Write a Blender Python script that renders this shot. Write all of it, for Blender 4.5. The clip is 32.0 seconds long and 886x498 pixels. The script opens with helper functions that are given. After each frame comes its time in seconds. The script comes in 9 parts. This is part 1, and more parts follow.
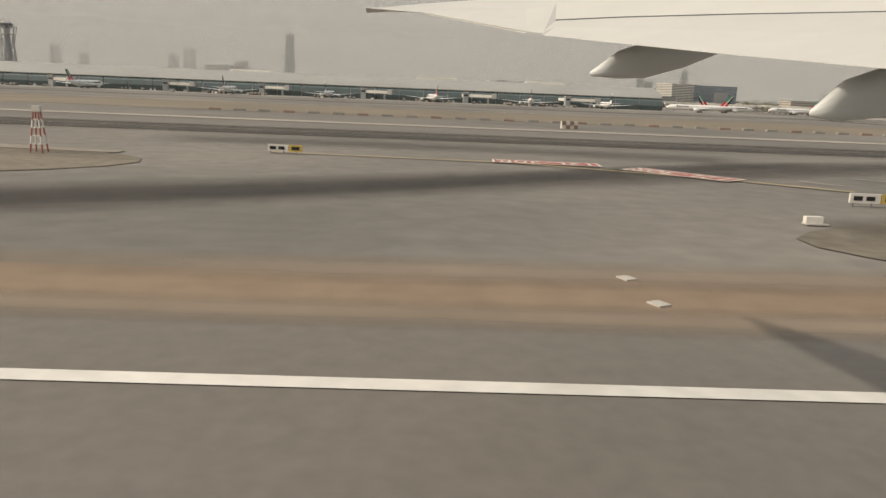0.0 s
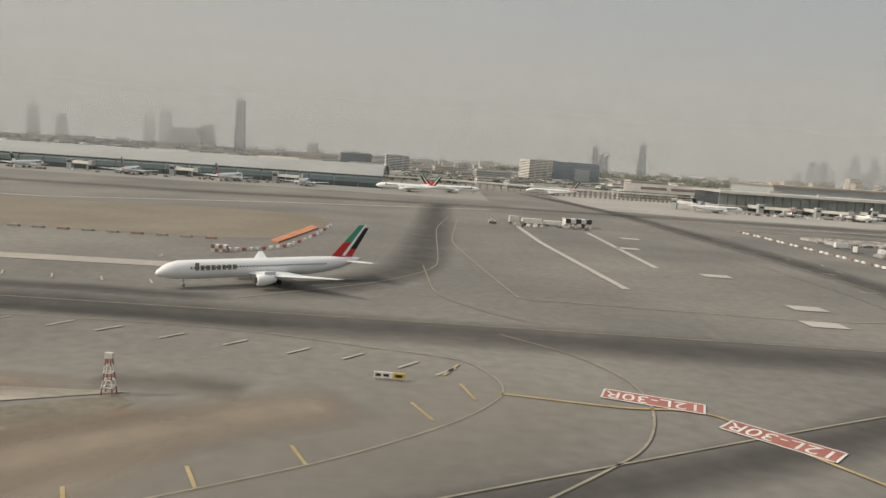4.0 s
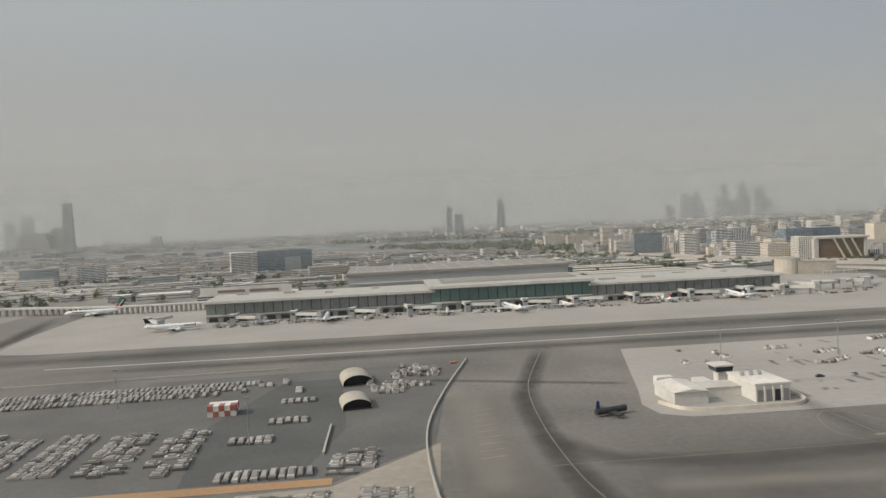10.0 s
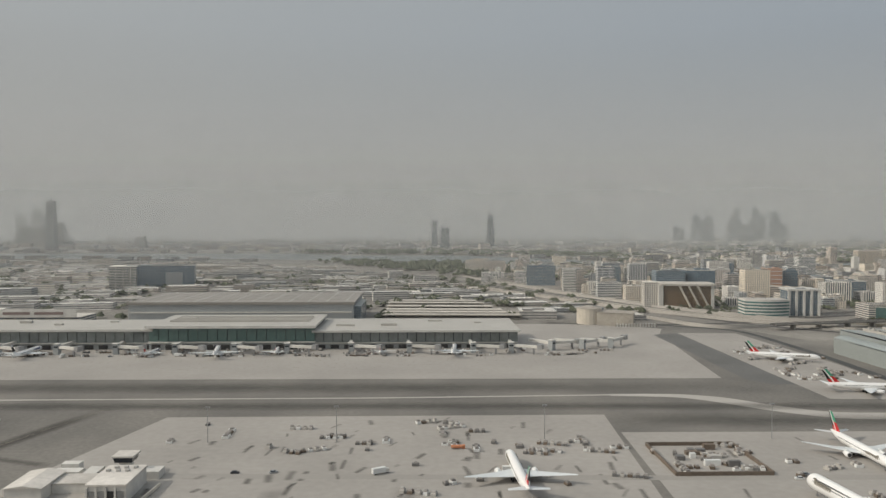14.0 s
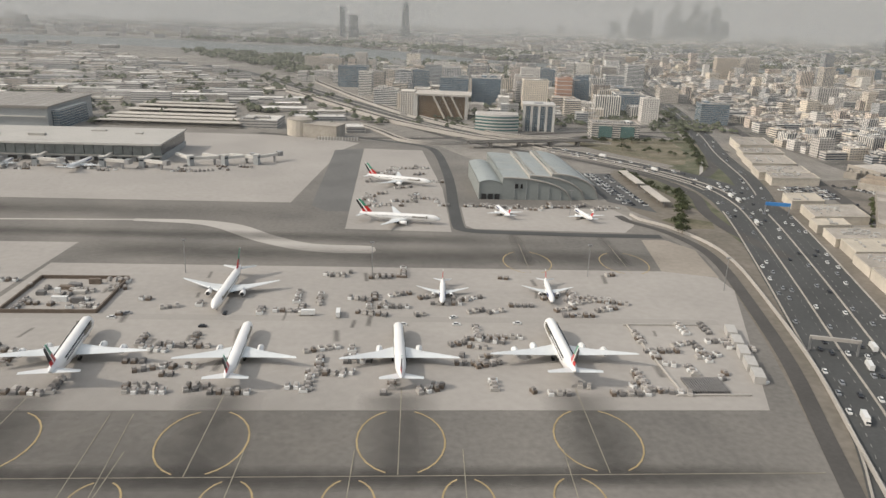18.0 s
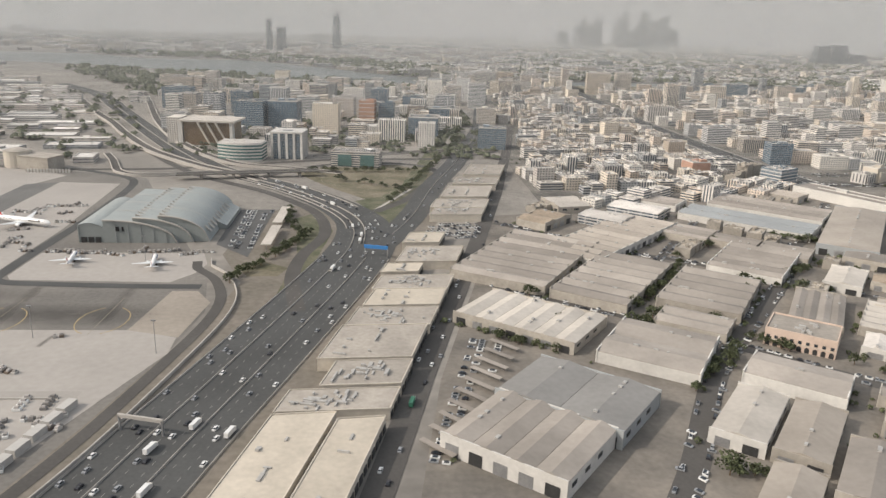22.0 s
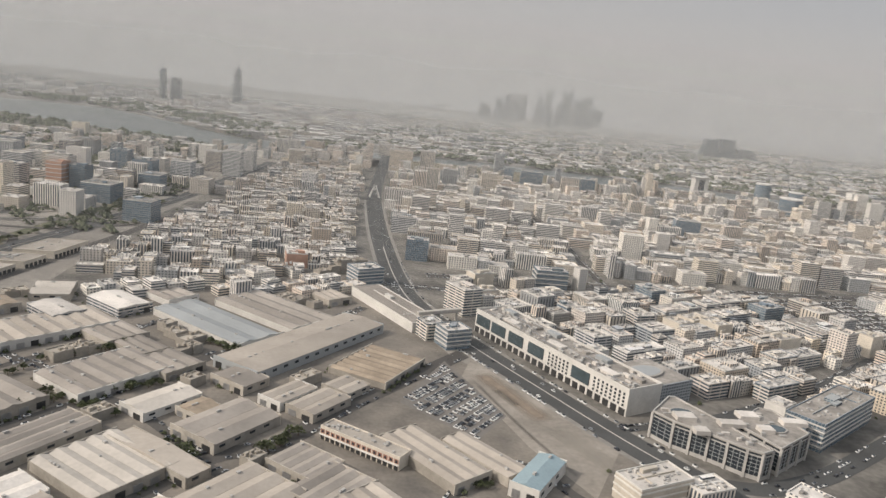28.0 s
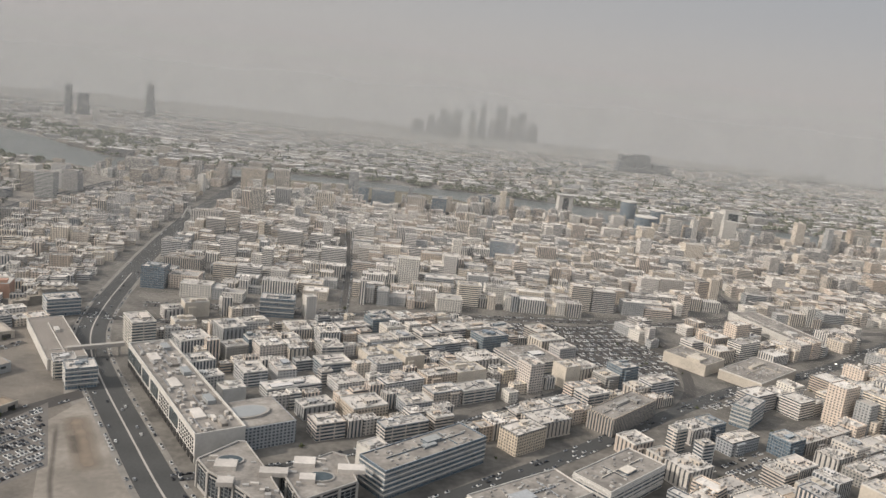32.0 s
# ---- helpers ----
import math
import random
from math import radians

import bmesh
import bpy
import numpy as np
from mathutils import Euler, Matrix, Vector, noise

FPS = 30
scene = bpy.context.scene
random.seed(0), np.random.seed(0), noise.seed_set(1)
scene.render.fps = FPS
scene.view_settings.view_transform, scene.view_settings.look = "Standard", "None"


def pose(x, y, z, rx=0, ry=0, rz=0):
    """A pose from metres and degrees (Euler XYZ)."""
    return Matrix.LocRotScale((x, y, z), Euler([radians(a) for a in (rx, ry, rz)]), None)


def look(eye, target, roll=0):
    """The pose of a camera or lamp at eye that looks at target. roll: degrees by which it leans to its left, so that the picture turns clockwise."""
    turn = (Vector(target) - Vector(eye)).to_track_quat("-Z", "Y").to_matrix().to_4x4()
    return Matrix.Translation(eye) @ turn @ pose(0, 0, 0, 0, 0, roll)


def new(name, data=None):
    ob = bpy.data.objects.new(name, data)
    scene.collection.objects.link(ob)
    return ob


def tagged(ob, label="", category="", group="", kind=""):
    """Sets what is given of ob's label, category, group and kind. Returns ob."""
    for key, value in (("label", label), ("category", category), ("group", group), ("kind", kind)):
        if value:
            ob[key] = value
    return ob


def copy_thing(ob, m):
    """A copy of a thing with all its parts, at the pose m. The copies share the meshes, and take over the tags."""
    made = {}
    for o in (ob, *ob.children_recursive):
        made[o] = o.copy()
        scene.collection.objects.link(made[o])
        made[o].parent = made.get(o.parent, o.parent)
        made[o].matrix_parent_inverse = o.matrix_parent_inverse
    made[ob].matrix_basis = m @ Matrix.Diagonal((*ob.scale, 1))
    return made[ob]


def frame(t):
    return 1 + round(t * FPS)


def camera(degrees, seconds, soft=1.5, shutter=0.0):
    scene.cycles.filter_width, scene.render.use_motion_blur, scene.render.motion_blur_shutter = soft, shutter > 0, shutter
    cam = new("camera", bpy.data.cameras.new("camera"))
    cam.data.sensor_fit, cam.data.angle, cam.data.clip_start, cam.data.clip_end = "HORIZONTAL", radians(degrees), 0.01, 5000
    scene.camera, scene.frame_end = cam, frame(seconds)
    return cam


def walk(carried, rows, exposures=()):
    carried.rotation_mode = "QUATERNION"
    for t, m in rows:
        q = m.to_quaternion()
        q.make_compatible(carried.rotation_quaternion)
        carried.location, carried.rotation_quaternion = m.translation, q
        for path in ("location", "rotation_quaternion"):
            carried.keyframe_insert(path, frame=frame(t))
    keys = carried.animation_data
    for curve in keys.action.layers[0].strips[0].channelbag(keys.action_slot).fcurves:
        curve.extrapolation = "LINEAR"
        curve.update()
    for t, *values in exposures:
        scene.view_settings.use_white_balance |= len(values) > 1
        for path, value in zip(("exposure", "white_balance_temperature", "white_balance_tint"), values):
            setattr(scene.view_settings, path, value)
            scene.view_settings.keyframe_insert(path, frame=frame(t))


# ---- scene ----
cam = camera(61.15, 32.0)
PATH = [
    (0.0, pose(-218.32, -1.69, 4.24, 78.21, -2.30, -1.51)),
    (1.0, pose(-185.20, -0.91, 6.08, 80.54, -4.12, -2.47)),
    (2.0, pose(-151.32, -0.18, 8.60, 83.11, -4.91, -4.10)),
    (3.0, pose(-117.92, 0.49, 11.84, 81.76, -4.39, -1.52)),
    (4.0, pose(-84.15, 0.97, 15.55, 83.11, -3.82, -0.54)),
    (4.5, pose(-67.22, 1.22, 17.63, 84.57, -3.37, -0.31)),
    (6.5, pose(1.68, 2.23, 26.47, 93.15, -3.74, -5.11)),
    (7.0, pose(19.02, 2.56, 28.68, 91.34, -1.27, -5.56)),
    (7.5, pose(36.34, 2.90, 30.90, 90.73, 2.19, -6.17)),
    (8.0, pose(53.61, 3.24, 33.11, 90.00, 1.95, -5.07)),
    (8.5, pose(70.90, 3.55, 35.29, 89.69, 2.57, -4.94)),
    (9.0, pose(88.22, 3.81, 37.43, 89.31, 2.32, -5.02)),
    (9.5, pose(105.62, 3.98, 39.50, 88.60, 2.63, -4.72)),
    (10.0, pose(123.14, 4.07, 41.52, 87.67, 2.59, -5.07)),
    (10.5, pose(140.81, 4.14, 43.49, 87.46, 2.97, -4.96)),
    (11.0, pose(158.65, 4.17, 45.42, 87.17, 3.37, -4.41)),
    (11.5, pose(176.67, 4.14, 47.33, 87.27, 3.60, -4.32)),
    (12.0, pose(194.83, 4.03, 49.19, 86.46, 3.55, -4.88)),
    (12.5, pose(213.08, 3.86, 51.00, 85.78, 3.19, -4.57)),
    (13.0, pose(231.37, 3.65, 52.74, 86.34, 3.30, -4.31)),
    (13.5, pose(249.67, 3.40, 54.42, 87.30, 3.36, -3.04)),
    (14.0, pose(267.98, 3.09, 56.06, 88.18, -0.04, -1.64)),
    (14.5, pose(286.27, 2.77, 57.69, 80.46, -1.30, -2.41)),
    (15.0, pose(304.54, 2.44, 59.33, 76.76, -1.66, -3.74)),
    (15.5, pose(322.78, 2.12, 61.01, 71.03, -3.20, -4.28)),
    (17.5, pose(396.16, 1.52, 68.06, 71.31, -1.83, -3.91)),
    (18.0, pose(414.66, 1.61, 69.90, 72.27, -1.93, -3.67)),
    (18.5, pose(433.18, 1.73, 71.74, 73.06, -1.91, -3.91)),
    (19.0, pose(451.74, 1.90, 73.60, 73.50, -2.36, -4.78)),
    (19.5, pose(470.34, 2.11, 75.49, 73.99, -2.54, -4.65)),
    (20.0, pose(488.92, 2.33, 77.44, 74.19, -2.67, -4.91)),
    (20.5, pose(507.50, 2.56, 79.47, 72.14, -3.11, -5.44)),
    (21.0, pose(526.09, 2.77, 81.55, 73.59, -1.91, -4.44)),
    (21.5, pose(544.75, 2.98, 83.68, 73.12, -2.28, -3.67)),
    (22.0, pose(563.45, 3.25, 85.87, 72.74, -1.72, -4.28)),
    (22.5, pose(582.14, 3.57, 88.09, 73.19, -1.85, -4.77)),
    (23.0, pose(600.77, 3.92, 90.33, 73.51, -1.95, -4.90)),
    (23.5, pose(619.36, 4.29, 92.58, 73.69, -1.88, -4.92)),
    (24.0, pose(637.96, 4.64, 94.86, 74.04, -1.52, -5.20)),
    (24.5, pose(656.57, 4.95, 97.18, 75.19, -1.14, -5.46)),
    (25.0, pose(675.14, 5.20, 99.54, 75.12, -1.41, -5.75)),
    (25.5, pose(693.66, 5.38, 101.90, 75.19, -1.50, -5.63)),
    (26.0, pose(712.09, 5.51, 104.28, 77.77, -2.17, -4.85)),
    (26.5, pose(730.50, 5.60, 106.68, 79.18, -6.12, -4.38)),
    (28.5, pose(804.05, 6.46, 115.71, 76.83, -6.28, -4.97)),
    (29.0, pose(822.37, 6.72, 118.02, 76.48, -4.69, -0.43)),
    (29.5, pose(840.59, 7.02, 120.40, 75.86, -4.16, -0.35)),
    (30.0, pose(858.71, 7.34, 122.86, 78.77, -5.37, -5.89)),
    (30.5, pose(876.75, 7.66, 125.40, 78.55, -5.88, -6.38)),
    (31.0, pose(894.73, 7.99, 127.98, 78.36, -6.13, -6.36)),
    (31.5, pose(912.69, 8.32, 130.61, 78.35, -5.87, -6.43)),
    (32.0, pose(930.65, 8.64, 133.26, 78.50, -6.36, -6.78)),
]

EXPOSURES = [(0.0, 0.17, 7200, 12), (1.0, 0.26, 7080, 11.5), (2.0, 0.2, 7000, 11), (4.0, 0.18, 6800, 10), (6.5, -0.05, 6150, 4), (9.0, 0.05, 6350, 8), (13.0, 0.05, 6550, 11), (14.0, -0.1, 6400, 9), (15.5, -0.1, 6600, 12),
             (18.0, 0.22, 6450, 12), (21.0, 0.38, 6450, 13), (26.0, 0.33, 6500, 14), (29.0, 0.22, 6480, 14), (32.0, 0.14, 6480, 14)]
walk(cam, PATH, EXPOSURES)

# ---- sky and sun ----
SUN_WAY = Vector((0.77, 0.14, -0.55)).normalized()
sun = new("sun", bpy.data.lights.new("sun", "SUN"))
sun.data.energy, sun.data.angle, sun.data.color = 2.25, radians(1.2), (1.0, 0.92, 0.80)
sun.matrix_world = look((0, 0, 500), Vector((0, 0, 500)) + SUN_WAY)

world = bpy.data.worlds.new("hazy_sky")
scene.world = world
world.use_nodes = True
wn, wl = world.node_tree.nodes, world.node_tree.links
wn.clear()
sky = wn.new("ShaderNodeTexSky")
sky.sky_type, sky.sun_disc = "NISHITA", False
sky.sun_elevation = math.asin(-SUN_WAY.z)
sky.sun_rotation = math.atan2(-SUN_WAY.x, -SUN_WAY.y)
sky.air_density, sky.dust_density, sky.ozone_density = 1.0, 6.0, 1.0
dim = wn.new("ShaderNodeVectorMath")
dim.operation = "SCALE"
dim.inputs["Scale"].default_value = 0.06
wl.new(sky.outputs[0], dim.inputs[0])
# dust in the air: the sky goes from beige at the horizon to grey blue above
geo = wn.new("ShaderNodeTexCoord")
sep = wn.new("ShaderNodeSeparateXYZ")
wl.new(geo.outputs["Generated"], sep.inputs[0])
ramp = wn.new("ShaderNodeValToRGB")
wl.new(sep.outputs["Z"], ramp.inputs[0])
HAZE = (0.412, 0.404, 0.383, 1)
ramp.color_ramp.interpolation = "B_SPLINE"
stops = ramp.color_ramp.elements
stops[0].position, stops[0].color = 0.0, HAZE
for at in (0.02, 0.04, 0.06):
    stops.new(at).color = HAZE
top = stops[-1]
top.position, top.color = 0.9, (0.52, 0.56, 0.60, 1)
mid = stops.new(0.11)
mid.color = (0.41, 0.407, 0.39, 1)
mid = stops.new(0.24)
mid.color = (0.345, 0.365, 0.38, 1)
blend = wn.new("ShaderNodeMix")
blend.data_type = "RGBA"
blend.inputs["Factor"].default_value = 0.96
wl.new(dim.outputs[0], blend.inputs["A"])
glare = wn.new("ShaderNodeMapRange")
glare.inputs["From Min"].default_value, glare.inputs["From Max"].default_value = -0.8, 0.8
wl.new(sep.outputs["X"], glare.inputs["Value"])
sunward = wn.new("ShaderNodeMix")
sunward.data_type = "RGBA"
sunward.inputs["A"].default_value, sunward.inputs["B"].default_value = (1.14, 1.10, 1.04, 1), (0.84, 0.90, 0.97, 1)
wl.new(glare.outputs[0], sunward.inputs["Factor"])
lit = wn.new("ShaderNodeMix")
lit.data_type, lit.blend_type = "RGBA", "MULTIPLY"
high = wn.new("ShaderNodeMapRange")
high.inputs["From Min"].default_value, high.inputs["From Max"].default_value = 0.05, 0.22
wl.new(sep.outputs["Z"], high.inputs["Value"])
wl.new(high.outputs[0], lit.inputs["Factor"])
wl.new(ramp.outputs[0], lit.inputs["A"])
wl.new(sunward.outputs["Result"], lit.inputs["B"])
# the dust glows round the sun, high on the left behind the view's edge
aim = wn.new("ShaderNodeVectorMath")
aim.operation = "DOT_PRODUCT"
wl.new(geo.outputs["Generated"], aim.inputs[0])
aim.inputs[1].default_value = tuple(-SUN_WAY)
halo = wn.new("ShaderNodeMapRange")
for key, val in (("From Min", 0.55), ("From Max", 1.0), ("To Min", 0.0), ("To Max", 1.0)):
    halo.inputs[key].default_value = val
wl.new(aim.outputs["Value"], halo.inputs["Value"])
aure = wn.new("ShaderNodeMix")
aure.data_type, aure.blend_type = "RGBA", "ADD"
wl.new(halo.outputs[0], aure.inputs["Factor"])
wl.new(lit.outputs["Result"], aure.inputs["A"])
aure.inputs["B"].default_value = (1.0, 0.92, 0.80, 1)
wl.new(aure.outputs["Result"], blend.inputs["B"])
bg = wn.new("ShaderNodeBackground")
wl.new(blend.outputs["Result"], bg.inputs[0])
wout = wn.new("ShaderNodeOutputWorld")
wl.new(bg.outputs[0], wout.inputs[0])


# ---- materials ----
def nodes_of(name):
    m = bpy.data.materials.new(name)
    m.use_nodes = True
    t = m.node_tree
    return m, t.nodes, t.links, t.nodes["Principled BSDF"]


def math_node(n, l, op, a, b=None, c=None):
    nd = n.new("ShaderNodeMath")
    nd.operation = op
    for i, v in enumerate((a, b, c)):
        if v is None:
            continue
        if isinstance(v, (int, float)):
            nd.inputs[i].default_value = v
        else:
            l.new(v, nd.inputs[i])
    return nd.outputs[0]


def mix_rgb(n, l, fac, a, b, how="MIX"):
    nd = n.new("ShaderNodeMix")
    nd.data_type, nd.blend_type = "RGBA", how
    for key, v in (("Factor", fac), ("A", a), ("B", b)):
        if isinstance(v, (int, float)):
            nd.inputs[key].default_value = v
        elif isinstance(v, tuple):
            nd.inputs[key].default_value = (*v[:3], 1)
        else:
            l.new(v, nd.inputs[key])
    return nd.outputs["Result"]


def noise_of(n, l, scale, detail=4, where=None, stretch=None):
    tc = n.new("ShaderNodeTexCoord")
    src = tc.outputs["Object"]
    if where:
        g = n.new("ShaderNodeNewGeometry")
        src = g.outputs["Position"]
    if stretch:
        mp = n.new("ShaderNodeMapping")
        mp.inputs["Scale"].default_value = stretch
        l.new(src, mp.inputs["Vector"])
        src = mp.outputs[0]
    nz = n.new("ShaderNodeTexNoise")
    nz.inputs["Scale"].default_value = scale
    nz.inputs["Detail"].default_value = detail
    l.new(src, nz.inputs["Vector"])
    return nz.outputs["Fac"]


def spread(n, l, v, lo, hi, a=0.0, b=1.0):
    mr = n.new("ShaderNodeMapRange")
    for key, val in (("From Min", lo), ("From Max", hi), ("To Min", a), ("To Max", b)):
        mr.inputs[key].default_value = val
    l.new(v, mr.inputs["Value"])
    return mr.outputs[0]


def surface(name, col, rough=0.85, var=0.2, big=0.05, fine=1.2, other=None, bump=0.0, metal=0.0, rand=0.0, island=0.0,
            stretch=None, spec=0.3):
    """A weathered surface: large stains, fine grain, and a tint of its own for each object or loose piece."""
    m, n, l, p = nodes_of(name)
    large = spread(n, l, noise_of(n, l, big, 5, where=True, stretch=stretch), 0.3, 0.7)
    grain = spread(n, l, noise_of(n, l, fine, 4, where=True), 0.3, 0.7, 1 - var * 0.6, 1 + var * 0.6)
    base = mix_rgb(n, l, large, tuple(c * (1 - var) for c in col), other or tuple(min(1, c * (1 + var)) for c in col))
    col_out = mix_rgb(n, l, 1.0, base, grain, "MULTIPLY")
    if rand:
        oi = n.new("ShaderNodeObjectInfo")
        col_out = mix_rgb(n, l, 1.0, col_out, spread(n, l, oi.outputs["Random"], 0, 1, 1 - rand, 1 + rand), "MULTIPLY")
    if island:
        g = n.new("ShaderNodeNewGeometry")
        col_out = mix_rgb(n, l, 1.0, col_out, spread(n, l, g.outputs["Random Per Island"], 0, 1, 1 - island, 1 + island), "MULTIPLY")
    l.new(col_out, p.inputs["Base Color"])
    p.inputs["Roughness"].default_value, p.inputs["Metallic"].default_value = rough, metal
    p.inputs["Specular IOR Level"].default_value = spec
    if bump:
        b = n.new("ShaderNodeBump")
        b.inputs["Strength"].default_value, b.inputs["Distance"].default_value = bump, 0.05
        l.new(grain, b.inputs["Height"])
        l.new(b.outputs[0], p.inputs["Normal"])
    return m


def facade(name, wall, glass, floor=1.35, bay=1.5, wide=0.5, high=0.5, tints=0.25, island=True, gloss=0.25, mixed=False):
    """A wall with rows of windows: one row a storey; mixed walls also have long bands or tall slots."""
    m, n, l, p = nodes_of(name)
    g = n.new("ShaderNodeNewGeometry")
    pos, nor = n.new("ShaderNodeSeparateXYZ"), n.new("ShaderNodeSeparateXYZ")
    l.new(g.outputs["Position"], pos.inputs[0])
    l.new(g.outputs["True Normal"], nor.inputs[0])
    along = math_node(n, l, "SUBTRACT", math_node(n, l, "MULTIPLY", pos.outputs[1], nor.outputs[0]),
                      math_node(n, l, "MULTIPLY", pos.outputs[0], nor.outputs[1]))
    if island:
        seed = g.outputs["Random Per Island"]
    else:
        seed = n.new("ShaderNodeObjectInfo").outputs["Random"]
    along = math_node(n, l, "ADD", along, math_node(n, l, "MULTIPLY", seed, 7.0))
    fu = math_node(n, l, "FRACT", math_node(n, l, "DIVIDE", along, bay))
    fv = math_node(n, l, "FRACT", math_node(n, l, "DIVIDE", math_node(n, l, "ADD", pos.outputs[2], 0.1), floor))
    if mixed:
        kind = math_node(n, l, "FRACT", math_node(n, l, "MULTIPLY", seed, 37.7))
        wide = math_node(n, l, "ADD", wide, math_node(n, l, "GREATER_THAN", kind, 0.72))
        high = math_node(n, l, "ADD", high, math_node(n, l, "LESS_THAN", kind, 0.25))
        wide, high = math_node(n, l, "DIVIDE", wide, 2.0), math_node(n, l, "DIVIDE", high, 2.0)
    else:
        wide, high = wide / 2, high / 2
    wu = math_node(n, l, "LESS_THAN", math_node(n, l, "ABSOLUTE", math_node(n, l, "SUBTRACT", fu, 0.5)), wide)
    wv = math_node(n, l, "LESS_THAN", math_node(n, l, "ABSOLUTE", math_node(n, l, "SUBTRACT", fv, 0.55)), high)
    up = math_node(n, l, "LESS_THAN", math_node(n, l, "ABSOLUTE", nor.outputs[2]), 0.5)
    mask = math_node(n, l, "MULTIPLY", math_node(n, l, "MULTIPLY", wu, wv), up)
    ramp = n.new("ShaderNodeValToRGB")
    ramp.color_ramp.interpolation = "CONSTANT"
    tone = [(0.0, 1.0, 1.0, 1.0), (0.18, 0.97, 0.92, 0.85), (0.36, 1.08, 1.08, 1.06), (0.5, 0.78, 0.77, 0.76), (0.62, 1.0, 0.92, 0.85),
            (0.74, 1.1, 1.04, 0.94), (0.82, 0.78, 0.71, 0.64), (0.89, 0.6, 0.64, 0.68)]
    el = ramp.color_ramp.elements
    el[0].color = (1, 1, 1, 1)
    el[1].position, el[1].color = 0.89, (0.6, 0.64, 0.68, 1)
    for q in tone[1:-1]:
        e = el.new(q[0])
        e.color = (*[1 + (v - 1) * tints * 4 for v in q[1:]], 1)
    l.new(seed, ramp.inputs[0])
    tint = mix_rgb(n, l, 1.0, wall, ramp.outputs[0], "MULTIPLY")
    dirt = spread(n, l, noise_of(n, l, 0.9, 4, where=True, stretch=(1, 1, 0.3)), 0.3, 0.75, 0.8, 1.08)
    body = mix_rgb(n, l, 1.0, tint, dirt, "MULTIPLY")
    glint = spread(n, l, noise_of(n, l, 0.8, 2, where=True), 0.35, 0.65, 0.6, 1.5)
    pane = mix_rgb(n, l, 1.0, glass, glint, "MULTIPLY")
    l.new(mix_rgb(n, l, mask, body, pane), p.inputs["Base Color"])
    l.new(spread(n, l, mask, 0, 1, 0.85, gloss), p.inputs["Roughness"])
    relief = n.new("ShaderNodeBump")
    relief.inputs["Strength"].default_value, relief.inputs["Distance"].default_value = 0.8, 0.12
    relief.invert = True
    l.new(mask, relief.inputs["Height"])
    l.new(relief.outputs[0], p.inputs["Normal"])
    p.inputs["Specular IOR Level"].default_value = 0.35
    return m


def glowing(name, col):
    m, n, l, p = nodes_of(name)
    n.remove(p)
    e = n.new("ShaderNodeEmission")
    e.inputs[0].default_value = (*col[:3], 1)
    l.new(e.outputs[0], n["Material Output"].inputs[0])
    return m


def worn(name, col, strength=0.7):
    """Tyre dust on the paving: thick along the middle of a strip, thin to its edges."""
    m, n, l, p = nodes_of(name)
    uv = n.new("ShaderNodeUVMap")
    s = n.new("ShaderNodeSeparateXYZ")
    l.new(uv.outputs[0], s.inputs[0])
    d = math_node(n, l, "ABSOLUTE", math_node(n, l, "SUBTRACT", s.outputs[0], 0.5))
    core = spread(n, l, d, 0.5, 0.08)
    ends = spread(n, l, math_node(n, l, "ABSOLUTE", math_node(n, l, "SUBTRACT", s.outputs[1], 0.5)), 0.5, 0.40)
    nz = spread(n, l, noise_of(n, l, 0.25, 4, where=True), 0.3, 0.75, 0.65, 1.0)
    a = math_node(n, l, "MULTIPLY", math_node(n, l, "MULTIPLY", math_node(n, l, "MULTIPLY", core, ends), nz), strength)
    p.inputs["Base Color"].default_value = (*col, 1)
    p.inputs["Roughness"].default_value = 0.9
    l.new(a, p.inputs["Alpha"])
    return m


ASPHALT = surface("taxiway_asphalt", (0.165, 0.156, 0.143), 0.9, 0.2, 0.03, 0.8, other=(0.215, 0.20, 0.178))
RUNWAY = surface("runway_asphalt", (0.165, 0.152, 0.136), 0.9, 0.12, 0.05, 2.5)
CONCRETE = surface("apron_concrete", (0.338, 0.315, 0.287), 0.9, 0.09, 0.03, 0.5)
PALE = surface("pale_concrete", (0.41, 0.385, 0.35), 0.9, 0.08, 0.05, 0.8)
SAND = surface("desert_sand", (0.31, 0.275, 0.232), 0.95, 0.14, 0.03, 0.6)
GRAVEL = surface("raked_pale_gravel", (0.25, 0.222, 0.188), 0.95, 0.2, 0.12, 1.4, other=(0.40, 0.36, 0.305), stretch=(0.1, 2.4, 1))
BROWN = surface("brown_sand_verge", (0.225, 0.168, 0.12), 0.95, 0.2, 0.08, 0.9, other=(0.275, 0.203, 0.145), stretch=(0.35, 1.5, 1))
DIRT = surface("dry_infield_soil", (0.15, 0.133, 0.108), 0.95, 0.3, 0.11, 1.6, other=(0.25, 0.217, 0.17), stretch=(0.4, 1.4, 1))
TURF = surface("dry_turf", (0.20, 0.17, 0.13), 0.95, 0.12, 0.05, 0.7)
LOTDARK = surface("dark_lot_asphalt", (0.095, 0.095, 0.093), 0.9, 0.15, 0.06, 1.0)
ROAD = surface("road_asphalt", (0.075, 0.076, 0.074), 0.9, 0.15, 0.05, 1.2)
STREET = surface("street_asphalt", (0.083, 0.078, 0.072), 0.9, 0.15, 0.05, 1.2)
CITYGROUND = surface("city_ground", (0.20, 0.185, 0.165), 0.95, 0.2, 0.02, 0.25, other=(0.28, 0.26, 0.23))
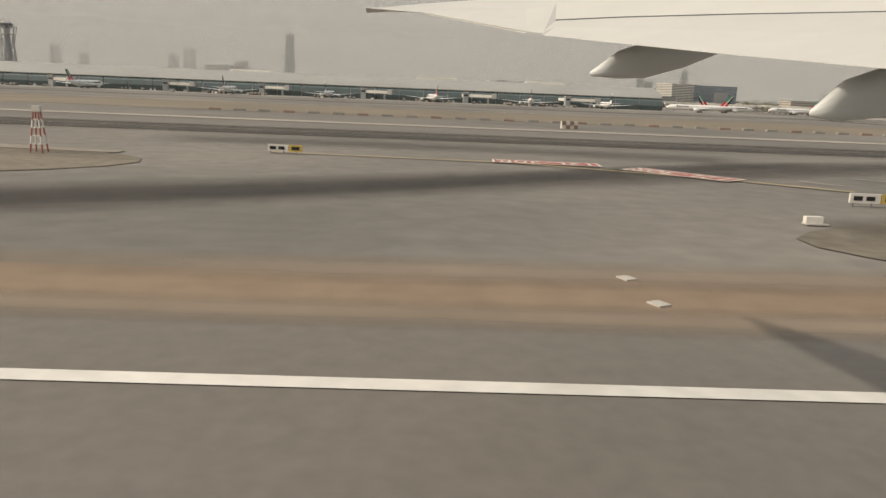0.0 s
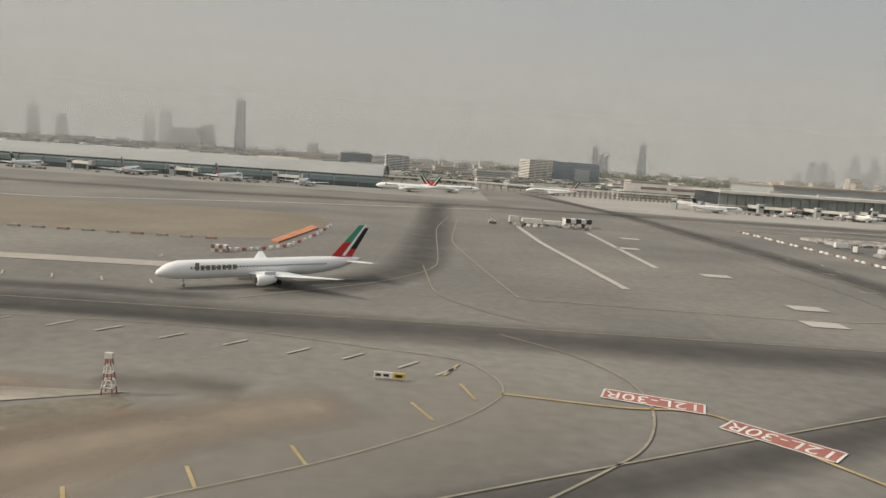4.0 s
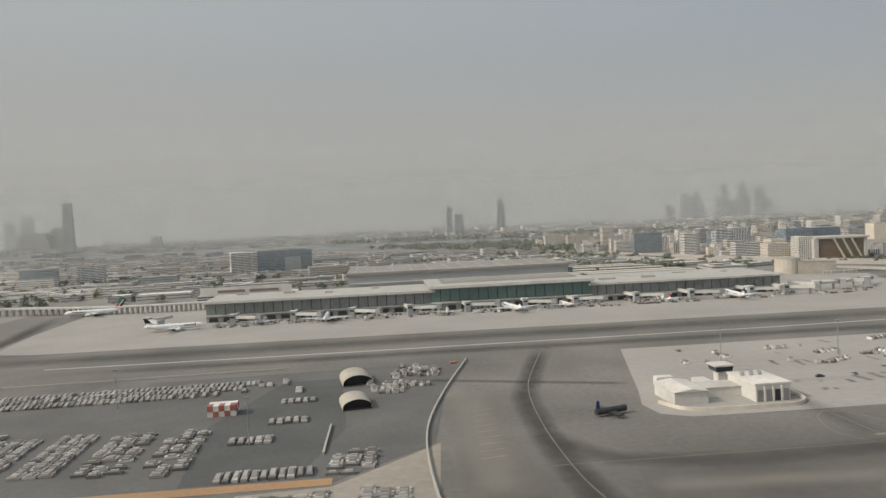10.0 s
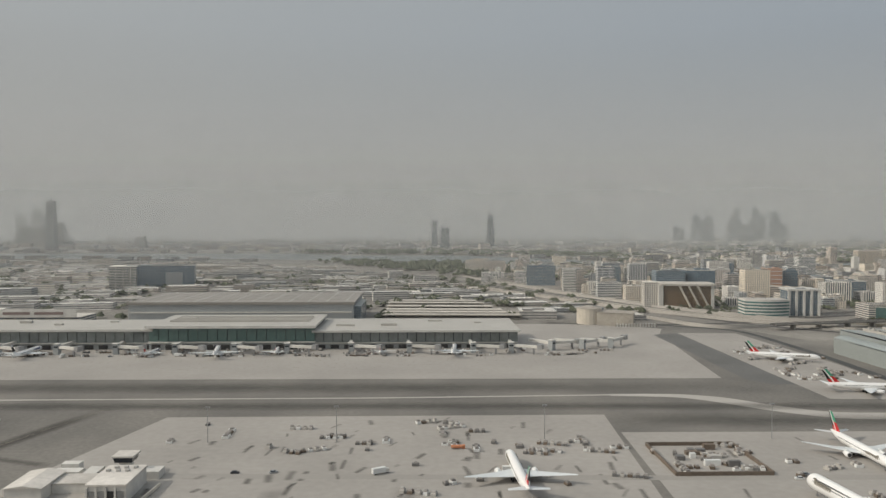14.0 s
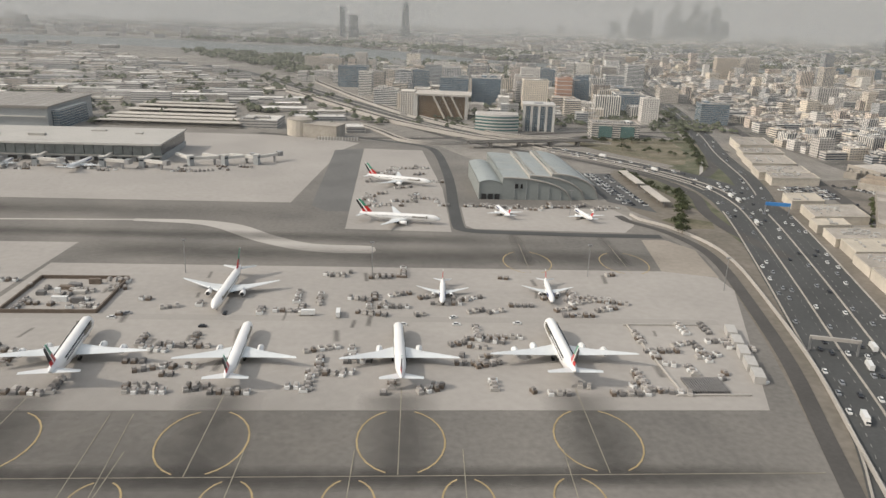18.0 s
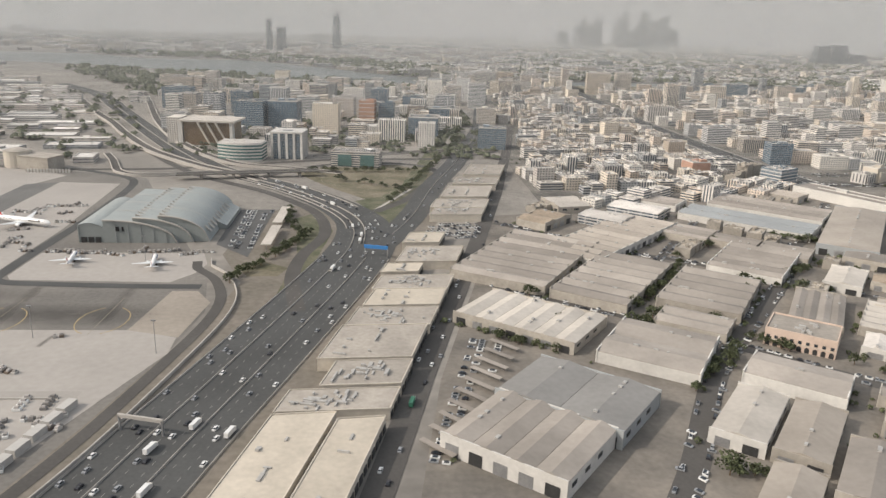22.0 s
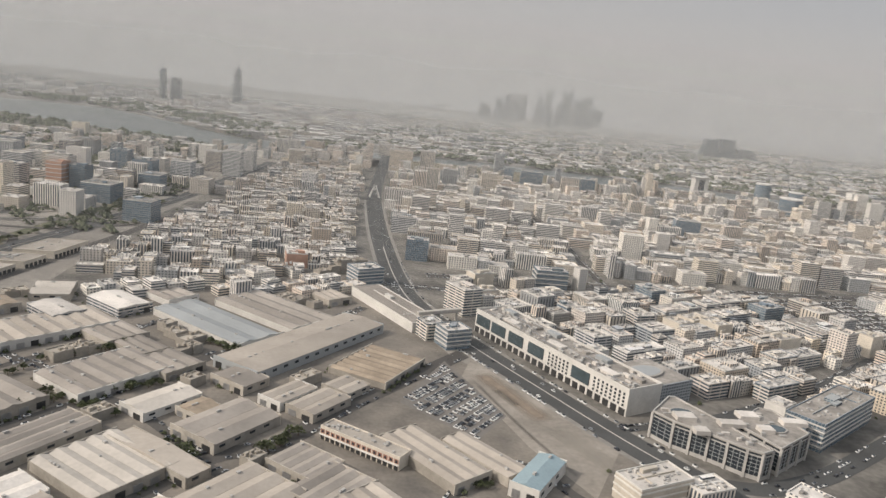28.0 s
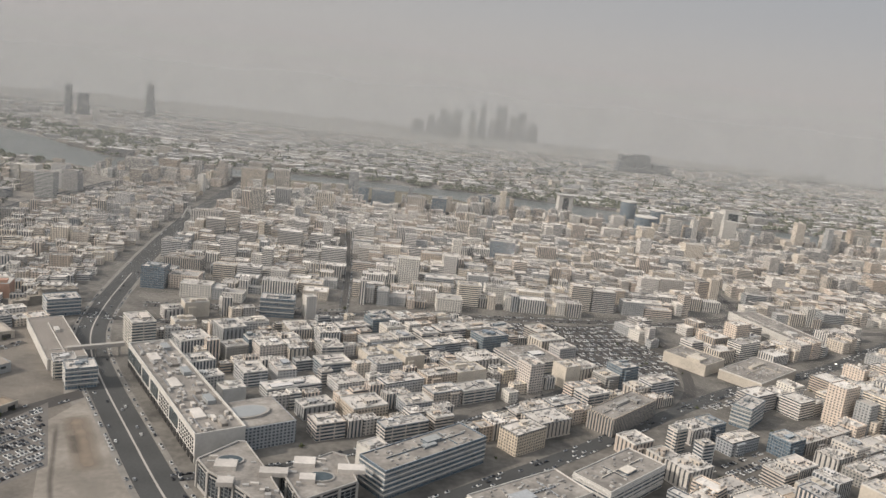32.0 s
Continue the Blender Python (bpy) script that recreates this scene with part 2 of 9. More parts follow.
GREEN = surface("watered_grass", (0.085, 0.105, 0.055), 0.95, 0.3, 0.1, 0.9, other=(0.17, 0.155, 0.11))
SCRUB = surface("scrub_park", (0.13, 0.125, 0.075), 0.95, 0.3, 0.08, 0.6, other=(0.22, 0.19, 0.14))
CREAMSHEET = surface("cream_sheet_roof", (0.47, 0.42, 0.345), 0.75, 0.1, 0.1, 0.8, rand=0.08)
LANEPAINT = surface("worn_lane_paint", (0.24, 0.232, 0.216), 0.85, 0.2, 0.3, 2.0)
BARRIER = surface("dusty_barrier_concrete", (0.30, 0.28, 0.252), 0.9, 0.12, 0.2, 1.0)
TENT = surface("dusty_tent_cloth", (0.40, 0.365, 0.305), 0.85, 0.1, 0.3, 1.0)
KERBSTONE = surface("dusty_paving", (0.235, 0.222, 0.20), 0.9, 0.15, 0.2, 1.0)
VERGE = surface("dusty_verge", (0.27, 0.238, 0.2), 0.95, 0.25, 0.06, 0.5, other=(0.15, 0.135, 0.11))
TOWNGROUND = surface("town_streets", (0.105, 0.1, 0.092), 0.95, 0.25, 0.05, 0.4, other=(0.22, 0.205, 0.18))
WHITELINE = surface("white_road_paint", (0.62, 0.60, 0.56), 0.8, 0.12, 0.3, 2.0)
YELLOW = surface("yellow_road_paint", (0.52, 0.37, 0.10), 0.8, 0.2, 0.3, 2.0)
FADED = surface("faded_yellow_paint", (0.275, 0.248, 0.19), 0.85, 0.2, 0.3, 2.0)
TICK = surface("pale_tick_paint", (0.36, 0.335, 0.285), 0.85, 0.15, 0.3, 2.0)
OCHRE = surface("worn_ochre_paint", (0.37, 0.285, 0.15), 0.85, 0.2, 0.3, 2.0)
REDPAINT = surface("red_paint", (0.33, 0.125, 0.10), 0.75, 0.15, 0.4, 2.0)
REDDUST = surface("dusty_red_block", (0.24, 0.165, 0.13), 0.85, 0.15, 0.4, 2.0)
ORANGE = surface("orange_mesh", (0.50, 0.21, 0.11), 0.8, 0.2, 0.4, 2.0)
RUBBER = worn("tyre_rubber_dust", (0.06, 0.055, 0.05), 0.68)
BROWNSOFT = worn("blown_brown_sand", (0.275, 0.222, 0.17), 0.9)
DIRTSOFT = worn("dark_dry_soil", (0.125, 0.113, 0.095), 0.5)
PALEDUST = worn("pale_blown_dust", (0.34, 0.31, 0.265), 0.5)
LIGHTDUST = worn("thin_blown_dust", (0.33, 0.295, 0.245), 0.4)
LIGHTWEAR = worn("light_grey_wear", (0.09, 0.084, 0.077), 0.26)
GREYWEAR = worn("grey_wear", (0.07, 0.066, 0.06), 0.45)
WHITEWALL = surface("white_plaster", (0.58, 0.56, 0.52), 0.8, 0.10, 0.15, 1.0, rand=0.10)
CREAM = surface("cream_plaster", (0.54, 0.49, 0.415), 0.85, 0.12, 0.15, 1.0, rand=0.12)
PINK = surface("pink_plaster", (0.56, 0.44, 0.36), 0.85, 0.10, 0.2, 1.0)
SHEDWALL = surface("dusty_shed_wall", (0.36, 0.33, 0.285), 0.85, 0.15, 0.2, 1.0, rand=0.2)
ROOFGREY = surface("grey_sheet_roof", (0.262, 0.237, 0.208), 0.75, 0.10, 0.06, 0.7, other=(0.345, 0.31, 0.272), rand=0.22, island=0.12)
ROOFSAND = surface("dusty_sheet_roof", (0.345, 0.307, 0.262), 0.75, 0.10, 0.06, 0.7, other=(0.41, 0.366, 0.314), rand=0.18, island=0.12)
ROOFWHITE = surface("white_sheet_roof", (0.475, 0.437, 0.385), 0.7, 0.12, 0.08, 0.7, rand=0.10)
ROOFBROWN = surface("rusty_sheet_roof", (0.30, 0.245, 0.185), 0.8, 0.2, 0.1, 0.7, rand=0.12, island=0.12)
FLATROOF = surface("flat_roof_screed", (0.55, 0.515, 0.47), 0.9, 0.15, 0.12, 0.9, rand=0.16)
FLATROOFS = surface("flat_roofs_of_the_town", (0.55, 0.52, 0.478), 0.9, 0.16, 0.08, 0.9, island=0.38)
PLANT = surface("rooftop_unit_metal", (0.36, 0.35, 0.33), 0.6, 0.15, 0.5, 2.0, island=0.3)
# real dark metal, and the colour that paints shade into blank openings
DARKMETAL_AND_SHADE = surface("dark_metal_and_shade", (0.06, 0.06, 0.06), 0.5, 0.15, 0.5, 2.0, metal=0.4)
STEEL = surface("galvanised_steel", (0.35, 0.35, 0.35), 0.45, 0.1, 0.5, 2.0, metal=0.6)
JETWHITE = surface("white_aircraft_paint", (0.78, 0.77, 0.75), 0.35, 0.04, 0.2, 1.0, spec=0.5)
WINGGREY = surface("grey_wing_paint", (0.62, 0.64, 0.64), 0.4, 0.06, 0.2, 1.0, spec=0.5)
JETRED = surface("red_aircraft_paint", (0.50, 0.03, 0.03), 0.4, 0.05, 0.2, 1.0)
JETGREEN = surface("green_aircraft_paint", (0.06, 0.27, 0.17), 0.4, 0.05, 0.2, 1.0)
JETBLACK = surface("black_aircraft_paint", (0.02, 0.02, 0.022), 0.4, 0.05, 0.2, 1.0)
JETBLUE = surface("blue_aircraft_paint", (0.03, 0.05, 0.16), 0.4, 0.05, 0.2, 1.0)
CONCGLASS = surface("shaded_terminal_glass", (0.095, 0.125, 0.127), 0.15, 0.12, 0.1, 0.6, spec=0.5)
CONCROOF = surface("concourse_metal_roof", (0.33, 0.33, 0.315), 0.55, 0.07, 0.05, 0.5)
CONCGREEN = surface("concourse_green_glass", (0.105, 0.175, 0.16), 0.3, 0.12, 0.1, 0.6, spec=0.5)
DARKGLASS = surface("dark_glass", (0.035, 0.042, 0.05), 0.12, 0.1, 0.3, 1.0, spec=0.6)
GREENGLASS = surface("green_glass", (0.11, 0.19, 0.18), 0.15, 0.12, 0.1, 0.6, spec=0.6)
BLUEGLASS = surface("blue_glass", (0.06, 0.08, 0.088), 0.15, 0.15, 0.2, 0.8, spec=0.6)
TYRE = surface("tyre_rubber", (0.03, 0.03, 0.03), 0.9, 0.1, 0.5, 2.0)
TERMROOF = surface("terminal_roof", (0.43, 0.41, 0.375), 0.6, 0.07, 0.05, 0.5)
HALLGREY = surface("brown_grey_hall_roof", (0.285, 0.265, 0.24), 0.7, 0.1, 0.04, 0.4)
TERMGREY = surface("hangar_cladding", (0.33, 0.345, 0.345), 0.6, 0.06, 0.05, 0.5)
HANGARROOF = surface("curved_metal_roof", (0.31, 0.335, 0.325), 0.5, 0.08, 0.06, 0.6)
BARK = surface("tree_bark", (0.12, 0.085, 0.055), 0.9, 0.2, 1.0, 4.0)
FARLEAF = surface("far_dusty_leaves", (0.085, 0.092, 0.06), 0.9, 0.2, 0.05, 0.3, island=0.25)
FARGROUND = surface("far_town_ground", (0.20, 0.19, 0.172), 0.95, 0.12, 0.008, 0.06)
LEAF = surface("dusty_leaves", (0.065, 0.075, 0.038), 0.85, 0.3, 0.3, 1.5, rand=0.3, island=0.35)
WATER = surface("creek_water", (0.10, 0.115, 0.11), 0.3, 0.05, 0.02, 0.3, spec=0.5)
GREENTARP = surface("green_tarpaulin", (0.045, 0.15, 0.10), 0.6, 0.1, 0.3, 1.0)
SALMON = surface("salmon_plaster", (0.44, 0.275, 0.205), 0.85, 0.1, 0.3, 1.0)
F_WHITE = facade("white_flats", (0.68, 0.665, 0.64), (0.085, 0.10, 0.115), 1.3, 1.5, 0.54, 0.52, island=False, mixed=True)
F_BEIGE = facade("beige_flats", (0.60, 0.545, 0.475), (0.085, 0.095, 0.105), 1.3, 1.4, 0.5, 0.52, island=False, mixed=True)
F_BAND = facade("banded_offices", (0.64, 0.63, 0.61), (0.075, 0.095, 0.115), 1.4, 6.0, 0.92, 0.52, island=False)
F_GLASS = facade("glass_offices", (0.37, 0.405, 0.43), (0.10, 0.14, 0.175), 1.4, 1.2, 0.86, 0.8, island=False, gloss=0.15)
F_TOWN = facade("town_walls", (0.74, 0.70, 0.645), (0.085, 0.10, 0.115), 1.35, 1.6, 0.48, 0.47, tints=0.3, mixed=True)
F_HALL = facade("low_hall_walls", (0.60, 0.575, 0.535), (0.15, 0.155, 0.16), 1.6, 30.0, 2.0, 0.34, tints=0.22)
F_FAR = facade("far_town_walls", (0.58, 0.56, 0.525), (0.15, 0.155, 0.165), 1.6, 2.4, 0.5, 0.5, tints=0.3, mixed=True)
ROOFBITS = surface("roof_clutter", (0.46, 0.44, 0.41), 0.9, 0.12, 0.1, 0.8, island=0.6)
MALLROOF = surface("dusty_service_roof", (0.235, 0.217, 0.195), 0.9, 0.25, 0.12, 0.8, other=(0.38, 0.352, 0.315))
SHOPROOFS = surface("small_yard_roofs", (0.36, 0.325, 0.275), 0.85, 0.15, 0.1, 0.8, island=0.3)
CONCGREY = surface("concourse_grey_glass", (0.215, 0.235, 0.23), 0.3, 0.15, 0.15, 0.6, spec=0.5)
SHOPROOF = surface("tan_flat_roof", (0.325, 0.295, 0.256), 0.9, 0.16, 0.12, 0.9, rand=0.14)
HALLROOF = surface("pale_hall_roofs", (0.60, 0.575, 0.535), 0.8, 0.1, 0.03, 0.4, island=0.35)
FARROOF = surface("far_roofs", (0.60, 0.585, 0.555), 0.9, 0.06, 0.03, 0.3, island=0.5)
FARTHER = surface("farthest_town", (0.44, 0.425, 0.40), 0.95, 0.06, 0.01, 0.1, island=0.1)
PIERSTONE = surface("grey_pier_stone", (0.40, 0.385, 0.36), 0.8, 0.12, 0.2, 1.0)
F_VERT = facade("ribbed_flats", (0.58, 0.55, 0.51), (0.10, 0.105, 0.112), 9.0, 2.1, 0.36, 0.94, island=False)


def haze_glow():
    """Emission for the horizon wall: it glows in place of haze, as bright as the sky above it."""
    return glowing("glowing_haze_wall", tuple(c * 0.93 for c in HAZE[:3]))


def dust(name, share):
    """Haze imitated on a flat sheet lit by sun and sky: it holds back a share of the light, less near the ground and
    high up.
    """
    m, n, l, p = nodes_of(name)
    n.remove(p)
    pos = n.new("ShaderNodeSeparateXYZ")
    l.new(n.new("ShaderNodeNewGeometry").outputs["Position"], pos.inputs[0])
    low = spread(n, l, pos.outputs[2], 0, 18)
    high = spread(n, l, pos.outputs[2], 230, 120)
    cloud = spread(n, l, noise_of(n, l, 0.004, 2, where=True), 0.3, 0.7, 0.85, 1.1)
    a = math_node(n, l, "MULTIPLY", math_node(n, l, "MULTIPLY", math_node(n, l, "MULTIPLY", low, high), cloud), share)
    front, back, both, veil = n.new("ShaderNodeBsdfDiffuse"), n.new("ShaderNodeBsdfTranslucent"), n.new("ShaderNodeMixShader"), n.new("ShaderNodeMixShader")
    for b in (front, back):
        b.inputs["Color"].default_value = (*VEILTONE, 1)
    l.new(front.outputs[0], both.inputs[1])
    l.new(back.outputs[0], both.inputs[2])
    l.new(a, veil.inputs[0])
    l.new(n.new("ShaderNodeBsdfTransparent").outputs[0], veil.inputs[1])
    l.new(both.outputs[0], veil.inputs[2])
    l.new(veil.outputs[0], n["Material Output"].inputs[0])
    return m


VEILTONE = (0.80, 0.80, 0.775)


# ---- mesh tools ----
class Geo:
    """Collects points and faces of one mesh; faces carry a material index."""

    def __init__(self):
        self.v, self.f, self.m = [], [], []

    def add(self, pts, faces, mat=0):
        k = len(self.v)
        self.v += [tuple(p) for p in pts]
        self.f += [tuple(i + k for i in f) for f in faces]
        self.m += [mat] * len(faces)
        return self

    def box(self, x, y, z, sx, sy, sz, rot=0.0, mat=0, top=1.0):
        """A box standing on z; rot in degrees; top: how far the upper face is drawn in."""
        c, s = math.cos(radians(rot)), math.sin(radians(rot))
        p = []
        for h, k in ((0, 1.0), (sz, top)):
            for a, b in ((-1, -1), (1, -1), (1, 1), (-1, 1)):
                u, w = a * sx / 2 * k, b * sy / 2 * k
                p.append((x + u * c - w * s, y + u * s + w * c, z + h))
        return self.add(p, [(3, 2, 1, 0), (4, 5, 6, 7), (0, 1, 5, 4), (1, 2, 6, 5), (2, 3, 7, 6), (3, 0, 4, 7)], mat)

    def prism(self, poly, z0, z1, mat=0, cap=None):
        n = len(poly)
        area = sum(poly[i][0] * poly[(i + 1) % n][1] - poly[(i + 1) % n][0] * poly[i][1] for i in range(n))
        if area < 0:
            poly = poly[::-1]
        p = [(x, y, z0) for x, y in poly] + [(x, y, z1) for x, y in poly]
        self.add(p, [(i, (i + 1) % n, n + (i + 1) % n, n + i) for i in range(n)], mat)
        k = len(self.v) - 2 * n
        self.f += [tuple(range(k + n, k + 2 * n)), tuple(range(k + n - 1, k - 1, -1))]
        self.m += [mat if cap is None else cap, mat]
        return self

    def loft(self, rings, mat=0, caps=True, closed=True):
        n, k = len(rings[0]), len(self.v)
        for r in rings:
            self.v += [tuple(p) for p in r]
        for a in range(len(rings) - 1):
            for i in range(n if closed else n - 1):
                j = (i + 1) % n
                self.f.append((k + a * n + i, k + a * n + j, k + (a + 1) * n + j, k + (a + 1) * n + i))
                self.m.append(mat)
        if caps:
            self.f += [tuple(range(k + n - 1, k - 1, -1)), tuple(range(k + (len(rings) - 1) * n, k + len(rings) * n))]
            self.m += [mat, mat]
        return self

    def tube(self, a, b, ra, rb=None, n=8, mat=0, caps=True):
        a, b = Vector(a), Vector(b)
        rb = ra if rb is None else rb
        w = (b - a).normalized()
        u = w.orthogonal().normalized()
        v = w.cross(u)
        ring = [(math.cos(2 * math.pi * i / n), math.sin(2 * math.pi * i / n)) for i in range(n)]
        return self.loft([[a + (u * c + v * s) * ra for c, s in ring], [b + (u * c + v * s) * rb for c, s in ring]], mat, caps)

    def ribbon(self, pts, width, z=0.0, mat=0, uv=None):
        """A flat strip of that width along a line."""
        left, right = offset_line(pts, width / 2), offset_line(pts, -width / 2)
        p = [(*q, z) for q in left] + [(*q, z) for q in right]
        n = len(pts)
        return self.add(p, [(n + i, n + i + 1, i + 1, i) for i in range(n - 1)], mat)

    def mesh(self, name, mats, smooth=False):
        me = bpy.data.meshes.new(name)
        me.from_pydata(self.v, [], self.f)
        for m in mats if isinstance(mats, (list, tuple)) else [mats]:
            me.materials.append(m)
        if any(self.m):
            me.polygons.foreach_set("material_index", self.m)
        if smooth:
            me.polygons.foreach_set("use_smooth", [True] * len(me.polygons))
        me.update()
        return me


def offset_line(pts, d):
    out = []
    for i, p in enumerate(pts):
        a, b = Vector(pts[max(0, i - 1)]), Vector(pts[min(len(pts) - 1, i + 1)])
        t = (b - a).normalized()
        out.append((p[0] - t.y * d, p[1] + t.x * d))
    return out


def curve(pts, step=6):
    """A smooth line through the given corners."""
    q = [Vector(p) for p in pts]
    n = len(q)
    tan = []
    for i in range(n):
        a, b = q[max(0, i - 1)], q[min(n - 1, i + 1)]
        short = min([(q[i] - q[k]).length for k in (i - 1, i + 1) if 0 <= k < n])
        tan.append((b - a).normalized() * short)
    out = []
    for i in range(n - 1):
        for k in range(step):
            t = k / step
            v = q[i] * (2 * t ** 3 - 3 * t * t + 1) + tan[i] * (t ** 3 - 2 * t * t + t) + q[i + 1] * (3 * t * t - 2 * t ** 3) + tan[i + 1] * (t ** 3 - t * t)
            out.append((v.x, v.y))
    out.append(tuple(pts[-1]))
    return out


def part(name, g, material, parent=None, label="", smooth=False, at=None):
    ob = new(name, g.mesh(name, material, smooth))
    if parent:
        ob.parent = parent
    if at is not None:
        ob.matrix_basis = at
    if label:
        tagged(ob, label)
    return ob


def thing(name, label, category, at=None, group="", kind=""):
    """An empty at the foot of a thing, for its parts."""
    ob = tagged(new(name), label, category, group, kind)
    ob.empty_display_size = 0.5
    if at is not None:
        ob.matrix_basis = at
    return ob


def flat(name, poly, z, material, label, category="ground"):
    g = Geo()
    n = len(poly)
    area = sum(poly[i][0] * poly[(i + 1) % n][1] - poly[(i + 1) % n][0] * poly[i][1] for i in range(n))
    g.add([(*p, z) for p in poly], [tuple(range(n)) if area > 0 else tuple(range(n - 1, -1, -1))])
    return tagged(part(name, g, material), label, category, kind="structure")


def strip(name, pts, width, z, material, label, category="marking"):
    return tagged(part(name, Geo().ribbon(pts, width, z), material), label, category, kind="structure")


def wear(pts, width, z, material, label="dark tyre dust worn into the taxiway paving"):
    """A worn strip with soft edges."""
    g = Geo().ribbon(pts, width, z)
    ob = tagged(part("tyre_marks", g, material), label, "marking", kind="structure")
    me, n = ob.data, len(pts)
    uv = me.uv_layers.new(name="UVMap")
    for poly in me.polygons:
        for li in poly.loop_indices:
            vi = me.loops[li].vertex_index
            uv.data[li].uv = (0.0 if vi < n else 1.0, (vi % n) / (n - 1))
    return ob


def inside(p, poly):
    x, y = p
    hit = False
    for i in range(len(poly)):
        (x0, y0), (x1, y1) = poly[i - 1], poly[i]
        if (y0 > y) != (y1 > y) and x < (x1 - x0) * (y - y0) / (y1 - y0) + x0:
            hit = not hit
    return hit


def near_line(p, pts, d):
    v = Vector(p)
    for a, b in zip(pts, pts[1:]):
        a, b = Vector(a), Vector(b)
        t = max(0, min(1, (v - a).dot(b - a) / max(1e-9, (b - a).length_squared)))
        if (a + (b - a) * t - v).length < d:
            return True
    return False


rng = random.Random(7)

# ---- ground ----
flat("ground", [(-4900, -900), (4900, -900), (4900, 4850), (-4900, 4850)], 0.0, CITYGROUND, "dusty sand-coloured ground reaching to the horizon")
flat("far_ground", [(-4900, 1000), (-200, 1120), (560, 1010), (800, 930), (1300, 800), (4900, 700), (4900, 4850), (-4900, 4850)], 0.02, FARGROUND, "pale hazy ground of the far town")
flat("airfield", [(-1600, -60), (486, -60), (488, 105), (506, 170), (511, 215), (505, 245), (440, 400), (400, 415), (-1600, 415)], 0.02, ASPHALT,
     "grey asphalt of the airfield's taxiways and aprons", "taxiway")
flat("runway", [(-1600, -40), (470, -40), (470, 12), (-1600, 12)], 0.04, RUNWAY, "grey asphalt runway with a white edge line", "runway")
strip("runway_edge_line", [(-1600, 8.6), (470, 8.6)], 0.42, 0.06, WHITELINE, "white painted edge line along the runway")
strip("runway_far_edge_line", [(-1600, -26), (470, -26)], 0.42, 0.06, WHITELINE, "white painted edge line along the runway")
flat("verge_sand", curve([(-1600, 12), (-140, 12), (-118, 16), (-104, 25), (-98, 37), (-101, 43), (-112, 34), (-126, 24), (-142, 18.5), (-170, 17),
     (-200, 17), (-218, 15.5), (-260, 15), (-1600, 15)], 4), 0.05, BROWN, "strip of reddish brown sand beside the runway", "verge")
flat("infield", curve([(-203, 16.4), (-206, 22), (-198, 27.5), (-172, 40.5), (-140, 40.6), (-112, 40), (-101, 44), (-111.4, 33.8), (-125.4, 23.6), (-142, 18), (-170, 16.4)], 4),
     0.055, DIRT, "dark patchy dry soil between the taxiways", "infield")
flat("infield.001", curve([(-1600, 16), (-300, 17), (-262, 20), (-240, 30), (-233, 38), (-240, 44), (-270, 47), (-1600, 47)], 4), 0.055, DIRT,
     "dark patchy dry soil between the taxiways", "infield")
flat("gravel_strip", [(-174, 40.5), (-140, 40.8), (-114, 40.3), (-102, 45.8), (-122, 44.8), (-142, 44.0), (-173, 43)], 0.075, GRAVEL, "pale gravel strip beside the infield", "verge")
flat("gravel_strip.001", [(-1600, 46.5), (-250, 46.5), (-236, 44), (-236, 42.6), (-255, 44.4), (-1600, 44.5)], 0.075, GRAVEL, "pale gravel strip beside the infield", "verge")
flat("turf_field", curve([(-1600, 124), (-140, 124), (-118, 126), (-110, 132), (-107, 144), (-107, 168), (-116, 180), (-136, 185), (-175, 178), (-1600, 176)], 4),
     0.05, TURF, "flat field of dry brown turf between two taxiways", "infield")
strip("pale_shoulder", [(-1600, 92), (-150, 93.5), (-116, 95)], 4.2, 0.07, surface("dusty_pale_shoulder", (0.34, 0.31, 0.27), 0.9, 0.12, 0.05, 0.8), "pale concrete shoulder line beside the taxiway", "shoulder")
strip("pale_shoulder.001", [(-1600, 180), (-180, 184), (-130, 215), (-66, 244)], 1.6, 0.07, PALE, "pale concrete shoulder line beside the taxiway", "shoulder")
strip("pale_shoulder.002", [(18, 246), (110, 245), (255, 245), (330, 247.5)], 1.5, 0.07, PALE, "pale concrete shoulder line beside the taxiway", "shoulder")
flat("pale_taxiway", curve([(330, 248.8), (352, 248), (366, 243), (380, 230), (392, 223), (409, 221.5), (409, 214.5), (390, 216), (374, 225), (360, 238), (350, 243.5), (330, 246)], 4),
     0.08, PALE, "curved pale concrete taxiway shoulder", "shoulder")
flat("pale_taxiway.001", curve([(267, 127), (276.3, 124.7), (285.7, 121.2), (291.3, 117.9), (304.6, 109.7), (318.6, 108.7)], 3) + curve([(318.6, 100.6), (310, 101.2), (302, 102.5), (292.8, 106.1), (279.8, 115.2), (274, 117.9), (266.8, 119.4)], 3),
     0.08, PALE, "curved pale concrete taxiway shoulder", "shoulder")
# aprons
flat("apron_b", [(-20, 284), (0, 278), (378, 273.5), (390, 383), (398, 404), (366, 425), (-26, 430), (-24, 355)], 0.06, CONCRETE, "pale concrete apron in front of the terminal", "apron")
flat("apron_c", [(194, 222), (322, 222), (317, 146), (250, 146), (207, 146), (184, 146.5), (178.5, 150), (177.5, 158), (181, 170)], 0.06, CONCRETE,
     "pale concrete apron beside the fire station", "apron")
flat("apron_d", [(322, 203), (494, 201), (507.5, 196), (508, 186), (486.5, 122.5), (334, 123.3), (324, 126.5), (319.5, 133), (319.5, 146)], 0.06, CONCRETE,
     "pale concrete apron with parked airliners", "apron")
